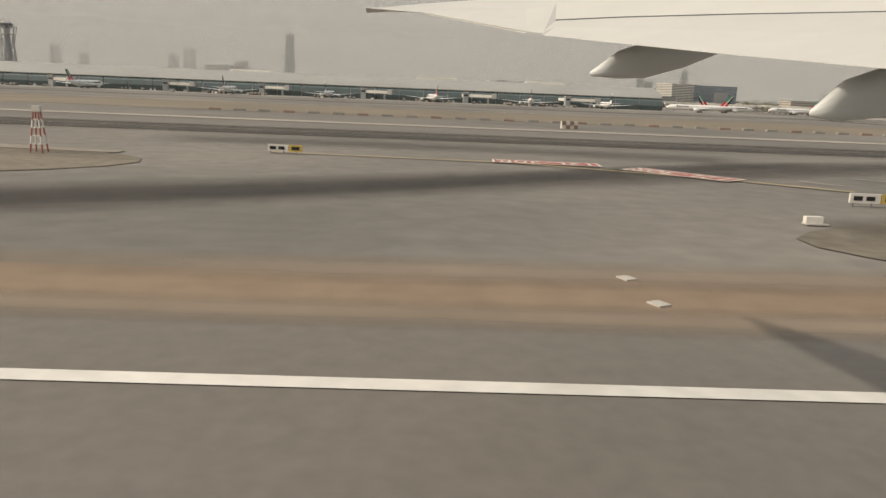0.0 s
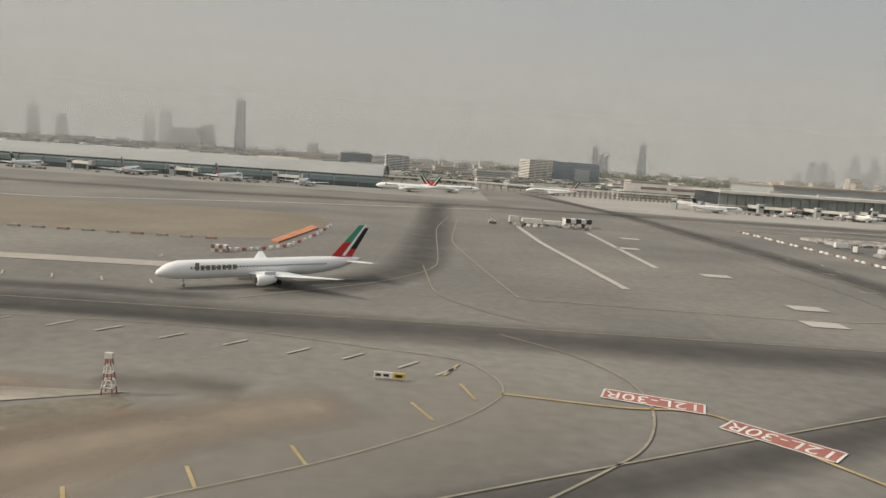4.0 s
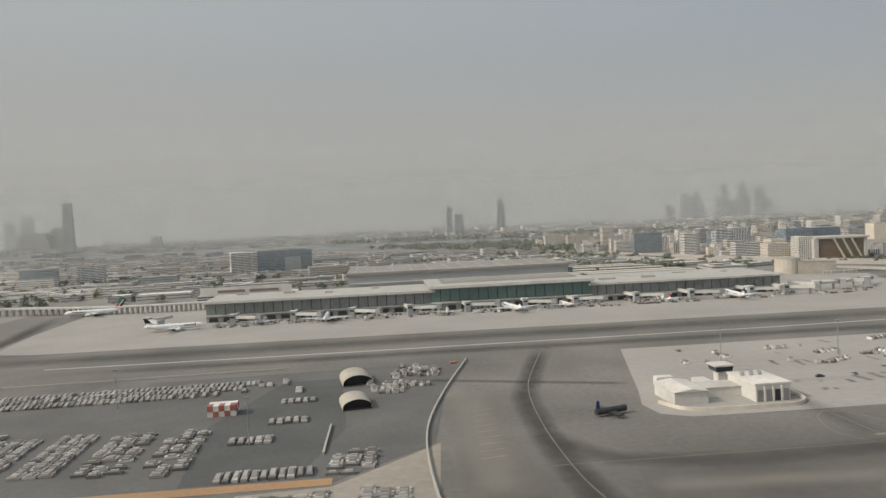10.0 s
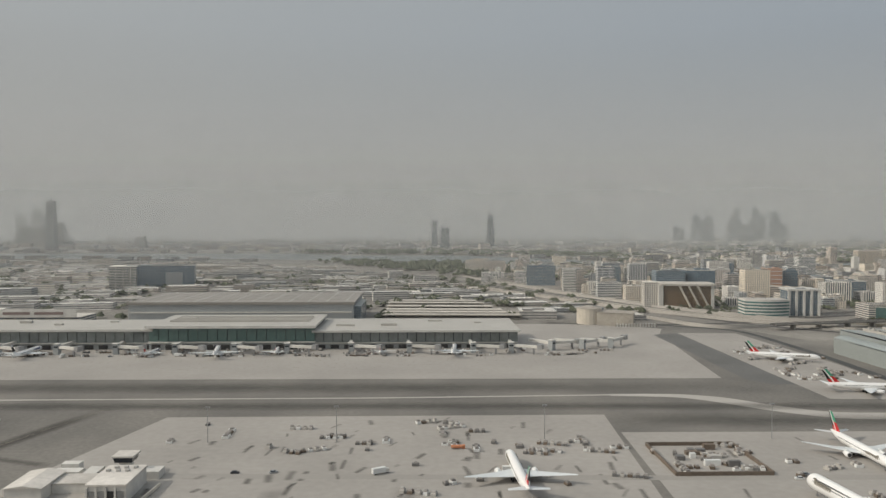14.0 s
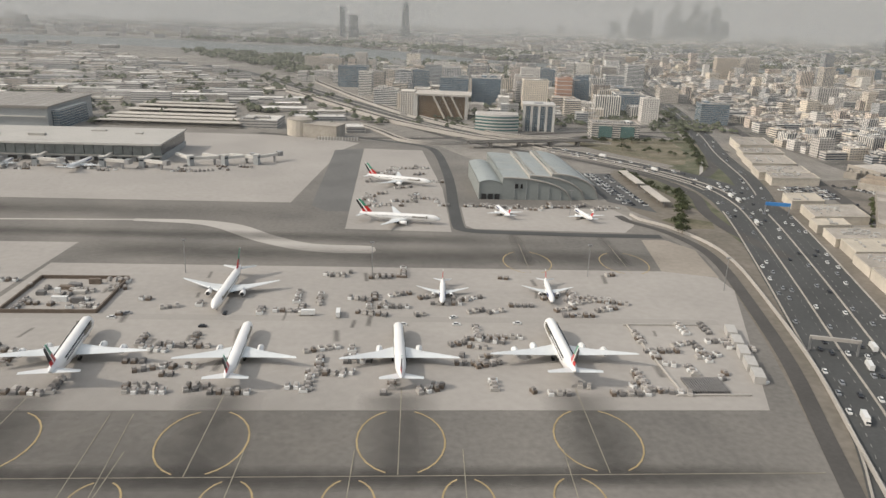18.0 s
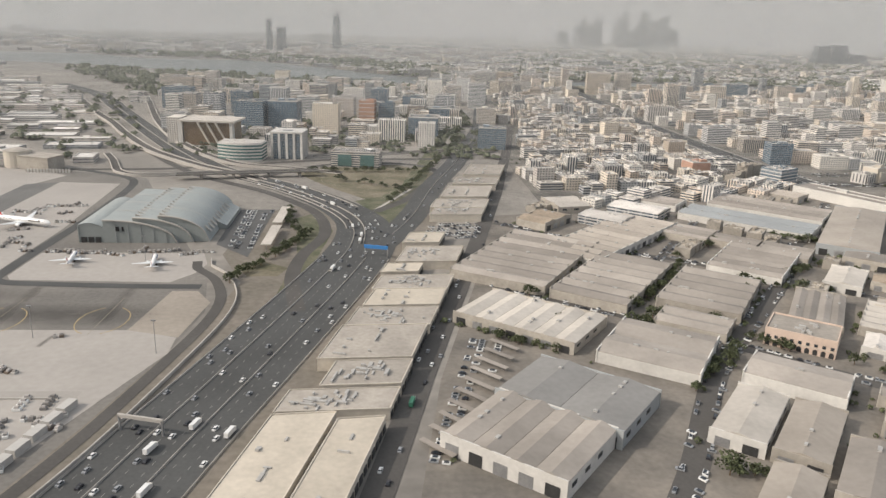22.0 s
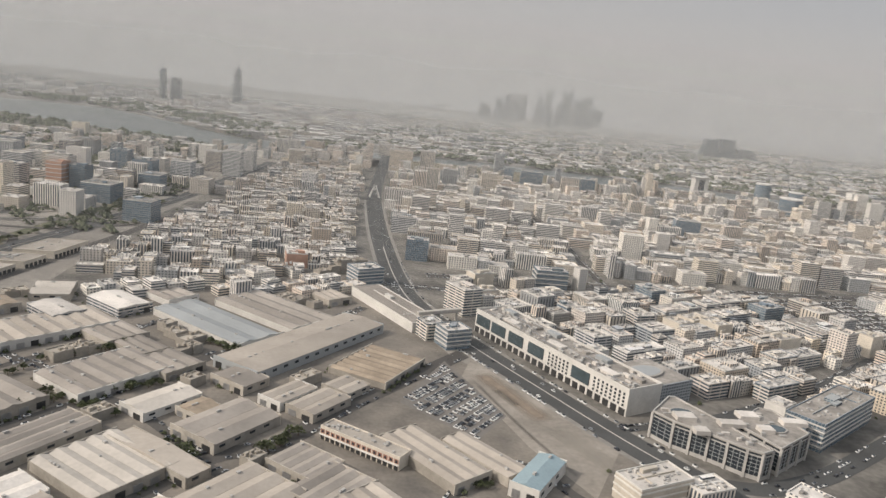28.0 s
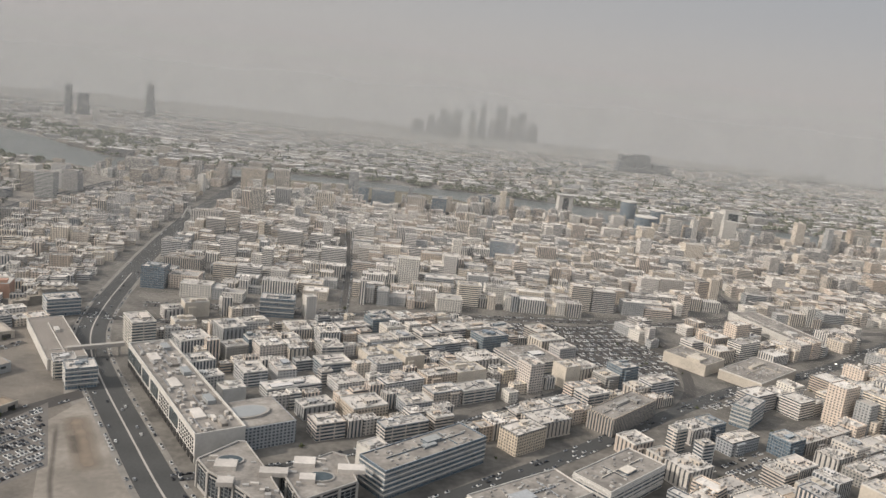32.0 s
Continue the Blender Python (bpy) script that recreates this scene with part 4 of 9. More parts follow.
flat("green_verge.001", [(526, 322), (535, 334), (543, 303), (539, 260), (533.5, 232), (530, 230), (532, 269)], 0.07, GREEN, "dusty green verge beside the highway", "verge")
flat("roundabout", [(512.4, 257), (520.4, 263), (530.4, 255), (528, 246.4), (517.8, 246)], 0.07, SCRUB, "scrubby island inside a small roundabout", "verge")
flat("green_verge.002", [(566, 352), (588, 425), (612, 560), (622, 600), (610, 600), (596, 520), (580, 430)], 0.065, GREEN, "dark green planted verge beside the road", "verge")
# service road round the aprons
SRV = curve([(470, 20), (480, 70), (490, 106), (500, 140), (507, 172), (513, 205), (513.5, 225), (508, 243), (500, 254), (498, 262)])
strip("perimeter_road", SRV, 3.4, 0.1, STREET, "narrow dark perimeter road beside the apron", "road")
strip("perimeter_road", curve([(505, 236), (480, 236.5), (445, 239), (438, 243), (438.2, 270), (440, 330), (436, 392), (410, 414), (370, 430)]), 4.2, 0.095, ROAD, "narrow dark perimeter road beside the apron", "road")
tagged(part("perimeter_wall", Geo().loft([[(*q, z) for q, z in zip((a, a, b, b), (0.02, 1.0, 1.0, 0.02))] for a, b in zip(offset_line(SRV, -4.6), offset_line(SRV, -4.9))]), PALE),
       "pale concrete perimeter wall beside the service road", "wall", kind="structure")
ROAD2 = [(540, 20), (562, 120), (574, 174), (593, 253), (621, 375), (646, 500), (668, 620)]
strip("street", ROAD2, 6.4, 0.1, STREET, "dark asphalt street between the sheds", "road")
flat("shed_ground", [(566, 90), (578, 170), (597, 250), (612, 330), (660, 340), (783.3, 429), (810.9, 350), (827.1, 305.2), (899.3, 198.6), (860, 90)], 0.03, surface("shed_yard", (0.15, 0.138, 0.122), 0.95, 0.2, 0.06, 0.7, other=(0.235, 0.21, 0.178)),
     "dusty asphalt yards between the sheds", "ground")
STREETS = [
    ([(614, 110), (628, 133), (650, 173), (684, 217), (704, 243), (735, 290)], 6.0),
    ([(604, 196), (614, 204), (630, 213), (662, 258), (691, 302), (716, 340)], 3.6),
    ([(663, 189), (685, 169), (711, 149), (740, 126)], 5.5),
    ([(690, 128), (712, 152), (747, 208), (765, 218), (787, 250), (826, 299), (838, 314)], 8.0),
    ([(590, 262), (600, 240), (616, 226), (634, 213), (655, 196), (664, 189)], 3.6),
    ([(700, 246), (716, 238), (738, 216), (747, 208)], 4.0),
    ([(612, 318), (640, 292), (664, 272), (676, 266), (700, 246)], 4.0),
    ([(735, 288), (748, 304), (772, 336), (790, 362)], 4.5),
    ([(800, 170), (812, 186), (836, 216), (858, 192)], 4.0),
    ([(736, 212), (752, 200), (790, 168), (812, 150)], 4.0),
]
for k, (pts, w) in enumerate(STREETS):
    strip("street", curve(pts, 4), w, 0.04 + k * .005, STREET, "dusty grey asphalt street between the sheds", "road")
MAIN = curve([(904.4, 198.6), (883, 232.5), (860.3, 275.5), (838.5, 318), (822, 354), (811.3, 389), (805, 435), (800.8, 490), (797.2, 550), (794.6, 620), (793.2, 690), (794.8, 760), (800.5, 880), (806, 1000), (812, 1130)])
strip("main_street", MAIN, 13.4, 0.09, ROAD, "wide dark asphalt main street through the town", "road")
strip("main_street_median", MAIN[:44], 0.7, 0.11, PALE, "pale median strip of the main street", "median")
strip("cross_street", [(825.7, 433.9), (905.4, 436.7), (990.8, 451.1), (1084.2, 462.2), (1265.5, 478.6), (1550.6, 516)], 8, 0.085, STREET, "asphalt street crossing the town", "road")
OFFICE_ST = curve([(892.2, 215.5), (905.5, 209.2), (919.8, 208.2), (945.4, 218.9), (991, 249.1), (1034.1, 278.5), (1091.7, 321.6), (1146.8, 359.8), (1215.3, 395.2), (1315, 463.7), (1445.3, 551.1)])
strip("cross_street", OFFICE_ST, 8, 0.086, ROAD, "dark asphalt street curving round the offices", "road")
strip("cross_street", curve([(1093.7, 320.5), (1116, 354), (1131.1, 408.3), (1135.6, 461.4), (1221, 507.7), (1246, 612.7)]), 6, 0.084, STREET, "asphalt street crossing the town", "road")
strip("cross_street", [(936.3, 435.7), (939.6, 553.3), (938.1, 700)], 3.2, 0.083, STREET, "narrow asphalt street between the flats", "road")
strip("cross_street", [(799.6, 406.3), (838.7, 405.4), (891.5, 412.5), (944.7, 430)], 6, 0.082, STREET, "narrow asphalt street between the flats", "road")
strip("cross_street", [(883, 244.3), (920.1, 256.3), (948.1, 271.6), (993.1, 301.2), (1046.3, 342.4)], 5, 0.081, ROAD, "narrow dark street behind the arcade", "road")
flat("town_ground", [(640, 345), (655, 345), (783.3, 431.3), (807.7, 355.6), (839.4, 316.9), (883, 230.3), (914.6, 198.6), (960, 60), (1400, 40), (1571.3, 169.9), (1660, 857.1), (1407.2, 867.9), (1243.9, 950.3), (1062.3, 1036), (740.3, 1012.5), (676.7, 844.2), (655, 640), (640, 520)], 0.02, TOWNGROUND,
     "dusty dark streets and yards between the town blocks", "ground")
flat("sandy_lot", [(829, 281), (840.4, 316.9), (878.9, 231.4), (860, 197), (846, 226)], 0.07, surface("trodden_lot_sand", (0.25, 0.225, 0.193), 0.95, 0.2, 0.06, 0.5, other=(0.32, 0.29, 0.25)), "bare sandy lot beside the main street", "lot")
wear([(837.6, 287.4), (845.7, 269.6), (856, 246)], 11, 0.074, BROWNSOFT, "darker brown sand on the bare lot")
wear([(842, 272), (848, 258)], 5, 0.0745, DIRTSOFT, "dark soil in the middle of the bare lot")
wear([(858, 240), (868, 222), (873, 212)], 10, 0.075, PALEDUST, "pale dust on the bare lot")
wear([(833, 282), (846, 240), (858, 208)], 2.4, 0.0755, GREYWEAR, "wheel tracks along the edge of the bare lot")
flat("car_park", [(804, 255), (824, 298), (842, 249), (829, 229)], 0.075, surface("worn_lot_asphalt", (0.17, 0.158, 0.143), 0.9, 0.15, 0.06, 1.0), "asphalt car park crowded with cars", "lot")
flat("car_park.001", [(1003.5, 443.1), (1106.4, 454.2), (1124.3, 399.2), (1111.9, 355.1), (1082, 342.6), (1062.2, 377.3), (1054.8, 412.4)], 0.07, STREET, "large asphalt car park crowded with cars", "lot")
CREEK = [(-900, 1500), (16, 1476), (154, 1385), (324, 1391), (468, 1256), (590, 1120), (690, 1100), (760.2, 1092.8), (931.7, 1104.9), (1063.3, 1095), (1249, 1052), (1413.7, 992), (1668.7, 955), (1947.9, 930),
         (1937.2, 830), (1660.9, 845), (1407.8, 868), (1244.1, 908), (1142, 935), (1062.5, 1020), (931.6, 1050), (740.1, 1019.3), (640, 972), (545, 1010), (390, 1085), (154, 1195), (0, 1240), (-900, 1290)]
flat("creek_water", CREEK, 0.05, WATER, "calm grey water of a wide creek", "water")
flat("creek_park", [(822, 935), (950, 925), (1138, 912), (1140, 938), (1060, 1017), (932, 1046), (822, 1032)], 0.045, SCRUB, "green park ground along the creek", "park")

for d in (7.9, -7.9):
    strip("pavement", offset_line(MAIN[:60], d), 2.2, 0.075, KERBSTONE, "pale pavement beside the main street", "pavement")
def ramp(pts, wide, top):
    """A raised carriageway on an earth-coloured deck, with pale parapets; it rises from the ground and comes down again."""
    ln = curve(pts)
    n = len(ln)
    rise = [0.1 + top * math.sin(math.pi * i / (n - 1)) for i in range(n)]
    root = thing("ramp", "raised grey carriageway of the interchange with pale parapets", "ramp", kind="structure")
    def band(prof, low):
        sides = [offset_line(ln, o) for o, _ in prof]
        return Geo().loft([[(*sides[k][i], 0.02 if low and prof[k][1] < 0 else rise[i] + prof[k][1]) for k in range(len(prof))] for i in range(n)])
    h = wide / 2
    part("deck", band(((-h, -1), (-h, 0), (h, 0), (h, -1)), True), STREET, root)
    for e in (-1, 1):
        part("parapet", band(((e * h - .18, -1), (e * h - .18, .55), (e * h + .18, .55), (e * h + .18, -1)), True), PALE, root)
ramp([(500, 398), (488, 409), (459, 432), (421, 476), (385, 539), (360, 590), (322, 660), (262, 780)], 5.5, 1.6)
ramp([(540, 420), (513, 429), (479, 440), (448, 478), (419, 531), (386, 612), (349, 721), (306, 846)], 5.0, 1.3)
ramp([(396, 470), (408, 445), (420, 416), (433, 406), (452, 409), (476, 421)], 4.0, .8)
ramp([(640, 505), (610, 500), (560, 480), (520, 470)], 4.6, .4)

# ---- terminals ----
def concourse_a():
    root = thing("concourse", "long rounded airport concourse with pale roof and dark glass", "airport terminal")
    x0, x1, yc, w, h = -900.0, -108.0, 372.0, 26.0, 10.5
    ring = [(yc + w * math.cos(radians(a)), 1.5 + (h - 1.5) * math.sin(radians(a)) ** 0.8) for a in range(20, 161, 10)]
    part("roof", Geo().loft([[(x, y, z) for y, z in ring] for x in (x0, x1)], closed=False, caps=False), CONCROOF, root, smooth=True)
    side = [(yc - w, 0.0), (yc - w - 0.7, 2.2), (yc - w - 0.2, 4.2), (yc - w + 1.4, 5.5)]
    n = 72
    step = (x1 - x0) / n
    for i in range(n):
        a = x0 + i * step + 0.3
        part("glass_bay", Geo().loft([[(a, y, z) for y, z in side], [(a + step - 0.6, y, z) for y, z in side]], closed=False, caps=False), CONCGLASS, root)
    part("ribs", Geo().loft([[(x0, y, z) for y, z in [(s[0] + 0.4, s[1]) for s in side]], [(x1, y, z) for y, z in [(s[0] + 0.4, s[1]) for s in side]]], closed=False, caps=False), STEEL, root)
    end = [(yc - w, 0.0)] + [(y, z) for y, z in reversed(ring)] + [(yc + w, 0.0)]
    part("end_wall", Geo().add([(x1 - 0.4, y, z) for y, z in end], [tuple(range(len(end)))]), DARKGLASS, root)
    part("eave", Geo().box((x0 + x1) / 2, yc - w + 1.2, 5.4, x1 - x0, 1.2, 0.3), CONCROOF, root)
    part("core", Geo().box((x0 + x1) / 2, yc, 0, x1 - x0 - 2, 2 * w - 8, 4.4), TERMGREY, root)
    for x in (-300, -212, -160):
        part("roof_light", Geo().box(x, yc - 6, 9.6, 22, 4, 1.6, top=0.8), WHITEWALL, root)
    return root


concourse_a()


def glass_hall(x0, x1, y0, y1, h, label, roof_over=2.5, glass=CONCGREEN, roof=TERMROOF):
    """A flat-roofed concourse: a plinth, a band of glass bays, a deep roof edge."""
    root = thing("concourse", label, "airport terminal")
    w, d, cx, cy = x1 - x0, y1 - y0, (x0 + x1) / 2, (y0 + y1) / 2
    part("plinth", Geo().box(cx, cy, 0, w, d, h * 0.32), TERMGREY, root)
    part("core", Geo().box(cx, cy + 0.4, h * 0.32, w - 0.8, d - 0.8, h * 0.60), DARKGLASS, root)
    n = max(3, int(w / 4.2))
    for i in range(n):
        part("glass_bay", Geo().box(x0 + (i + 0.5) * w / n, y0 + 0.05, h * 0.34, w / n - 0.35, 0.5, h * 0.56), glass, root)
    k = int(w / 6)
    # dark boxes on the solid plinth paint the shade of ground-floor openings
    for i in range(k):
        part("ground_opening_shade", Geo().box(x0 + (i + .5) * w / k, y0 - .05, 0.1, w / k * .62, .5, h * .2), DARKMETAL_AND_SHADE, root)
    part("floor_rim", Geo().box(cx, y0 - .5, h * .29, w, 1.2, h * .05), WHITEWALL, root)
    part("roof", Geo().box(cx, cy - roof_over / 2, h * 0.92, w + 1.5, d + roof_over, h * 0.08), roof, root)
    part("roof_rim", Geo().box(cx, y0 - roof_over - 0.1, h * 0.90, w + 1.6, 0.5, h * 0.11), WHITEWALL, root)
    for i in range(max(2, int(w / 22))):
        part("roof_unit", Geo().box(x0 + 10 + i * 22 + rng.uniform(-4, 4), cy + rng.uniform(-d * .2, d * .3), h, rng.uniform(3, 9), rng.uniform(1.5, 3), rng.uniform(0.5, 1.2)), TERMROOF, root)
    return root


glass_hall(46, 147, 343, 376, 9.4, "long low airport concourse with a pale roof and grey glass", glass=CONCGREY)
glass_hall(146, 220, 341, 380, 11.2, "tall middle hall of the concourse with green glass", 3.0)
glass_hall(219.4, 312, 343, 384, 8.6, "long low airport concourse with a white roof and grey glass", glass=CONCGREY)
g = Geo()
for i in range(4):
    g.box(184, 352 + i * 5, 11.2, 64, 1.2, 0.9)
tagged(part("roof_ribs", g, TERMROOF), "pale raised ribs on the concourse roof", "roof rib", kind="structure")

big = thing("cargo_hall", "huge pale grey cargo hall with a flat grey roof", "cargo hall")
part("wall", Geo().box(168, 452, 0, 124, 62, 12.4), TERMGREY, big)
part("roof", Geo().box(168, 452, 12.4, 125.5, 63.5, 0.8), HALLGREY, big)
part("roof_rim", Geo().box(168, 420.6, 11.9, 125.8, 0.6, 1.5), HALLGREY, big)
part("annex", Geo().box(226, 446, 0, 16, 40, 10.4), F_GLASS, big)
part("clerestory", Geo().box(168, 420.4, 7.4, 122, 0.5, 0.6), WHITEWALL, big)
for k in range(12):
    part("roof_seam", Geo().box(110 + k * 10.5, 452, 13.2, .5, 62, .12), TERMROOF, big)

sgn = thing("sign_building", "low building with a long sign board on its roof", "building")
part("wall", Geo().box(49, 440, 0, 54, 20, 4.2), F_BAND, sgn)
part("sign_board", Geo().box(49, 429, 4.2, 50, 0.8, 4.6), WHITEWALL, sgn)
part("sign_lettering", Geo().box(41, 428.5, 5.7, 15, 0.2, 1.5).box(59, 428.5, 5.7, 16, 0.2, 1.5), surface("faded_sign_paint", (0.24, 0.18, 0.165), 0.8, 0.1), sgn, "dull brown bars on a sign board")
def jet_bridge(x, y, kind=0):
    """A stand's fixed tower with a walkway and a telescopic bridge."""
    root = thing("jet_bridge", "white passenger boarding bridge at the concourse", "boarding bridge", pose(x, y, 0), "boarding bridges")
    part("stair_tower", Geo().box(0, -13, 0, 2.2, 2.4, 4.6), TERMGREY, root)
    part("walkway", Geo().box(0, -6, 2.7, 1.3, 13, 1.3), WHITEWALL, root)
    part("stair_roof", Geo().box(0, -13, 4.6, 2.6, 2.8, .25), WHITEWALL, root)
    part("bridge_tunnel", Geo().box(6.5, -15.5, 2.8, 12, 1.2, 1.2, rot=-22), WHITEWALL, root)
    part("bridge_head", Geo().box(12.2, -18, 2.5, 2.2, 2.6, 2.1, rot=-22), STEEL, root)
    part("support_leg", Geo().box(9.5, -16.8, 0, 0.8, 0.8, 2.8), STEEL, root)
    part("window_band", Geo().box(0, -14.25, 3.1, 1.8, 0.1, 0.7), DARKGLASS, root)
    return root


first = jet_bridge(60, 343)
for x in (86, 112, 134, 160, 188, 208, 236, 262, 290, 308):
    copy_thing(first, pose(x, 343, 0, 0, 0, rng.uniform(-8, 8)))
for x in range(-860, -120, 44):
    copy_thing(first, pose(x, 347, 0, 0, 0, rng.uniform(-10, 10)))
for x, r in ((318, 40), (330, 55), (342, 70), (30, -30)):
    copy_thing(first, pose(x, 346, 0, 0, 0, r))

via = thing("viaduct", "white elevated metro line on slim piers beside the apron", "viaduct")
VIA = curve([(-1200, 418), (-83, 420), (-30, 405), (10, 398), (45, 400)])
sides = [(-2.0, 3.5), (-2.0, 4.3), (2.0, 4.3), (2.0, 3.5)]
lines = [offset_line(VIA, o) for o, _ in sides]
part("deck", Geo().loft([[(*lines[k][i], sides[k][1]) for k in range(4)] for i in range(len(VIA))]), WHITEWALL, via)
for i in range(60):
    k = i / 59 * (len(VIA) - 1)
    a, b = VIA[int(k)], VIA[min(int(k) + 1, len(VIA) - 1)]
    f = k - int(k)
    part("pier", Geo().box(a[0] + (b[0] - a[0]) * f, a[1] + (b[1] - a[1]) * f, 0, 1.0, 1.4, 3.5), PALE, via)


# ---- hangar terminal with curved roof ----
def wave_hangar():
    root = thing("curved_hangar", "grey-green hangar terminal with three stepped curved metal roofs", "hangar")
    wall_mat = surface("hangar_front", (0.27, 0.29, 0.28), 0.4, 0.08)
    shells = ((458.3, 485.5, 8.7, 284.0), (469.0, 491.2, 9.4, 285.2), (478.0, 496.8, 10.0, 286.4))
    def arc(x0, x1, h, lift=0.0, n=14):
        return [(x0 + (x1 - x0) * i / n, lift + h * math.sqrt(max(0.0, 1 - (i / n) ** 2.2))) for i in range(n + 1)]
    for x0, x1, h, yf in shells:
        sec = arc(x0, x1, h)
        part("roof_shell", Geo().loft([[(x, y, z * k) for x, z in sec] for y, k in ((yf, 1.0), ((yf + 338) / 2, 1.05), (338, 1.0))], closed=False, caps=False), HANGARROOF, root, smooth=True)
        part("shell_edge", Geo().loft([[(x, yf - .5, max(0, z - .1)) for x, z in sec], [(x, yf - .5, z + .3) for x, z in sec], [(x, yf + .5, z + .3) for x, z in sec]], closed=False, caps=False), PALE, root)
        part("front_wall", Geo().add([(x0, yf + .1, 0)] + [(x, yf + .1, max(0, z - .1)) for x, z in sec], [tuple(range(len(sec), -1, -1))]), wall_mat, root)
        part("back_wall", Geo().add([(x0, 337.6, 0)] + [(x, 337.6, max(0, z - .1)) for x, z in sec], [tuple(range(len(sec) + 1))]), wall_mat, root)
        for y in (298, 312, 325):
            part("roof_seam", Geo().loft([[(x, y, z * 1.045 + .02) for x, z in sec], [(x, y + .4, z * 1.045 + .1) for x, z in sec]], closed=False, caps=False), TERMROOF, root)
    for (x0, x1, h, yf), low in zip(shells[1:], shells[:2]):
        base = low[2] * math.sqrt(1 - ((x0 - low[0]) / (low[1] - low[0])) ** 2.2)
        part("step_wall", Geo().box(x0, (yf + 338) / 2, base - .4, .3, 337 - yf, h - base + .4), PALE, root)
        for k in range(13):
            part("sawtooth_rooflight", Geo().loft([[(x0 + .3, 288 + k * 3.8 + d, h + .1), (x0 + .3, 288 + k * 3.8 + d, h + 1.0 - .4 * d), (x0 + 2.6, 288 + k * 3.8 + d, h + .1)] for d in (0, 1.8)]), TERMROOF, root)
    for k in range(9):
        part("sawtooth_rooflight", Geo().loft([[(494.6, 290 + k * 4.6 + d, 4.6), (494.6, 290 + k * 4.6 + d, 5.6 - .3 * d), (497, 290 + k * 4.6 + d, 3.0)] for d in (0, 2.0)]), TERMROOF, root)
    part("side_wall", Geo().box(458.5, 311, 0, .5, 53, 8.4), wall_mat, root)
    for i in range(1, 6):
        x = 458.3 + i * 4.6
        part("glazing_bar", Geo().box(x, 283.95, 0, .16, .2, max(.4, 8.3 * math.sqrt(max(0, 1 - ((x - 458.3) / 27.2) ** 2.2)))), TERMGREY, root)
    vault = [(449 + 9.6 * i / 8, 5.8 + 1.9 * math.sin(math.pi * (.15 + .85 * i / 8)) ** .8 if i < 8 else 5.8) for i in range(9)]
    part("side_vault", Geo().loft([[(a, y, b) for a, b in vault] for y in (284, 326)], closed=False, caps=False), HANGARROOF, root, smooth=True)
    part("vault_front", Geo().add([(a, 284.3, b) for a, b in [(458.6, 0)] + vault[::-1] + [(449, 0)]], [tuple(range(len(vault) + 2))]), wall_mat, root)
    part("vault_side", Geo().box(449.2, 305, 0, .4, 42, 6.4), wall_mat, root)
    # dark panels on the wall put shade where the gates stand open
    for k in range(3):
        part("gate_opening_shade", Geo().box(451 + k * 2.6, 284.1, 0, 1.9, 0.3, 2.2), DARKMETAL_AND_SHADE, root)
    low = [(488 + 12 * i / 8, 1.0 + 4.2 * math.cos(math.pi * i / 18)) for i in range(9)]
    part("low_vault", Geo().loft([[(a, y, b) for a, b in low] for y in (304, 334)], closed=False, caps=False), HANGARROOF, root, smooth=True)
    part("low_vault_front", Geo().add([(488, 304.2, 0)] + [(a, 304.2, b) for a, b in low] + [(500, 304.2, 0)], [tuple(range(len(low) + 1, -1, -1))]), wall_mat, root)
    part("low_vault_side", Geo().box(499.9, 319, 0, .3, 30, 1.8), wall_mat, root)
    part("logo_shape", Geo().box(463.6, 283.8, 4.6, 1.3, 0.15, 1.8).box(465.6, 283.8, 4.6, 1.0, 0.15, 1.8, top=0.6), JETBLACK, root, "dark plain shapes on the hangar wall")
    return root


wave_hangar()
for y in (288, 319):
    sh = thing("parking_canopy", "long pale parking canopy on posts", "canopy", pose(520.2, y, 0, 0, 0, 89), "parking canopies")
    part("canopy_roof", Geo().box(0, 0, 2.4, 27, 3.8, 0.3), ROOFWHITE, sh)
    for k in (-12, -4, 4, 12):
        part("post", Geo().box(k, 0, 0, 0.3, 0.3, 2.4), STEEL, sh)
flat("hangar_car_park", [(500, 283), (514.5, 267), (515, 337), (499, 336)], 0.075, LOTDARK, "dark asphalt car park beside the hangar", "lot")


# ---- fire station and sheds on the airfield ----
fs = thing("fire_station", "cream airport fire station with tall garage doors and a watch tower", "fire station", pose(196.8, 162, 0, 0, 0, 1))
part("garage_hall", Geo().box(7.6, -2, 0, 7.8, 12, 3.6), WHITEWALL, fs)
part("garage_roof", Geo().box(7.6, -2, 3.6, 8.2, 12.5, 0.35), FLATROOF, fs)
for k in range(4):
    part("garage_door", Geo().box(4.75 + k * 1.9, -8.05, 0.1, 1.3, 0.3, 2.4), DARKMETAL_AND_SHADE if k == 2 else STEEL, fs)
    part("door_pier", Geo().box(3.8 + k * 1.9, -8.2, 0, .4, .5, 3.3), WHITEWALL, fs)
part("office_wing", Geo().box(-9.6, -1, 0, 7.4, 11, 2.8), WHITEWALL, fs)
part("office_roof", Geo().loft([[(-13.5, y, 2.8), (-9.6, y, 3.4), (-5.7, y, 2.8)] for y in (-6.8, 4.8)]), FLATROOF, fs)
part("link", Geo().box(-1.1, 1, 0, 9.4, 6, 2.0), WHITEWALL, fs)
part("link_roof", Geo().box(-1.1, 1, 2.0, 9.6, 6.3, .25), FLATROOF, fs)
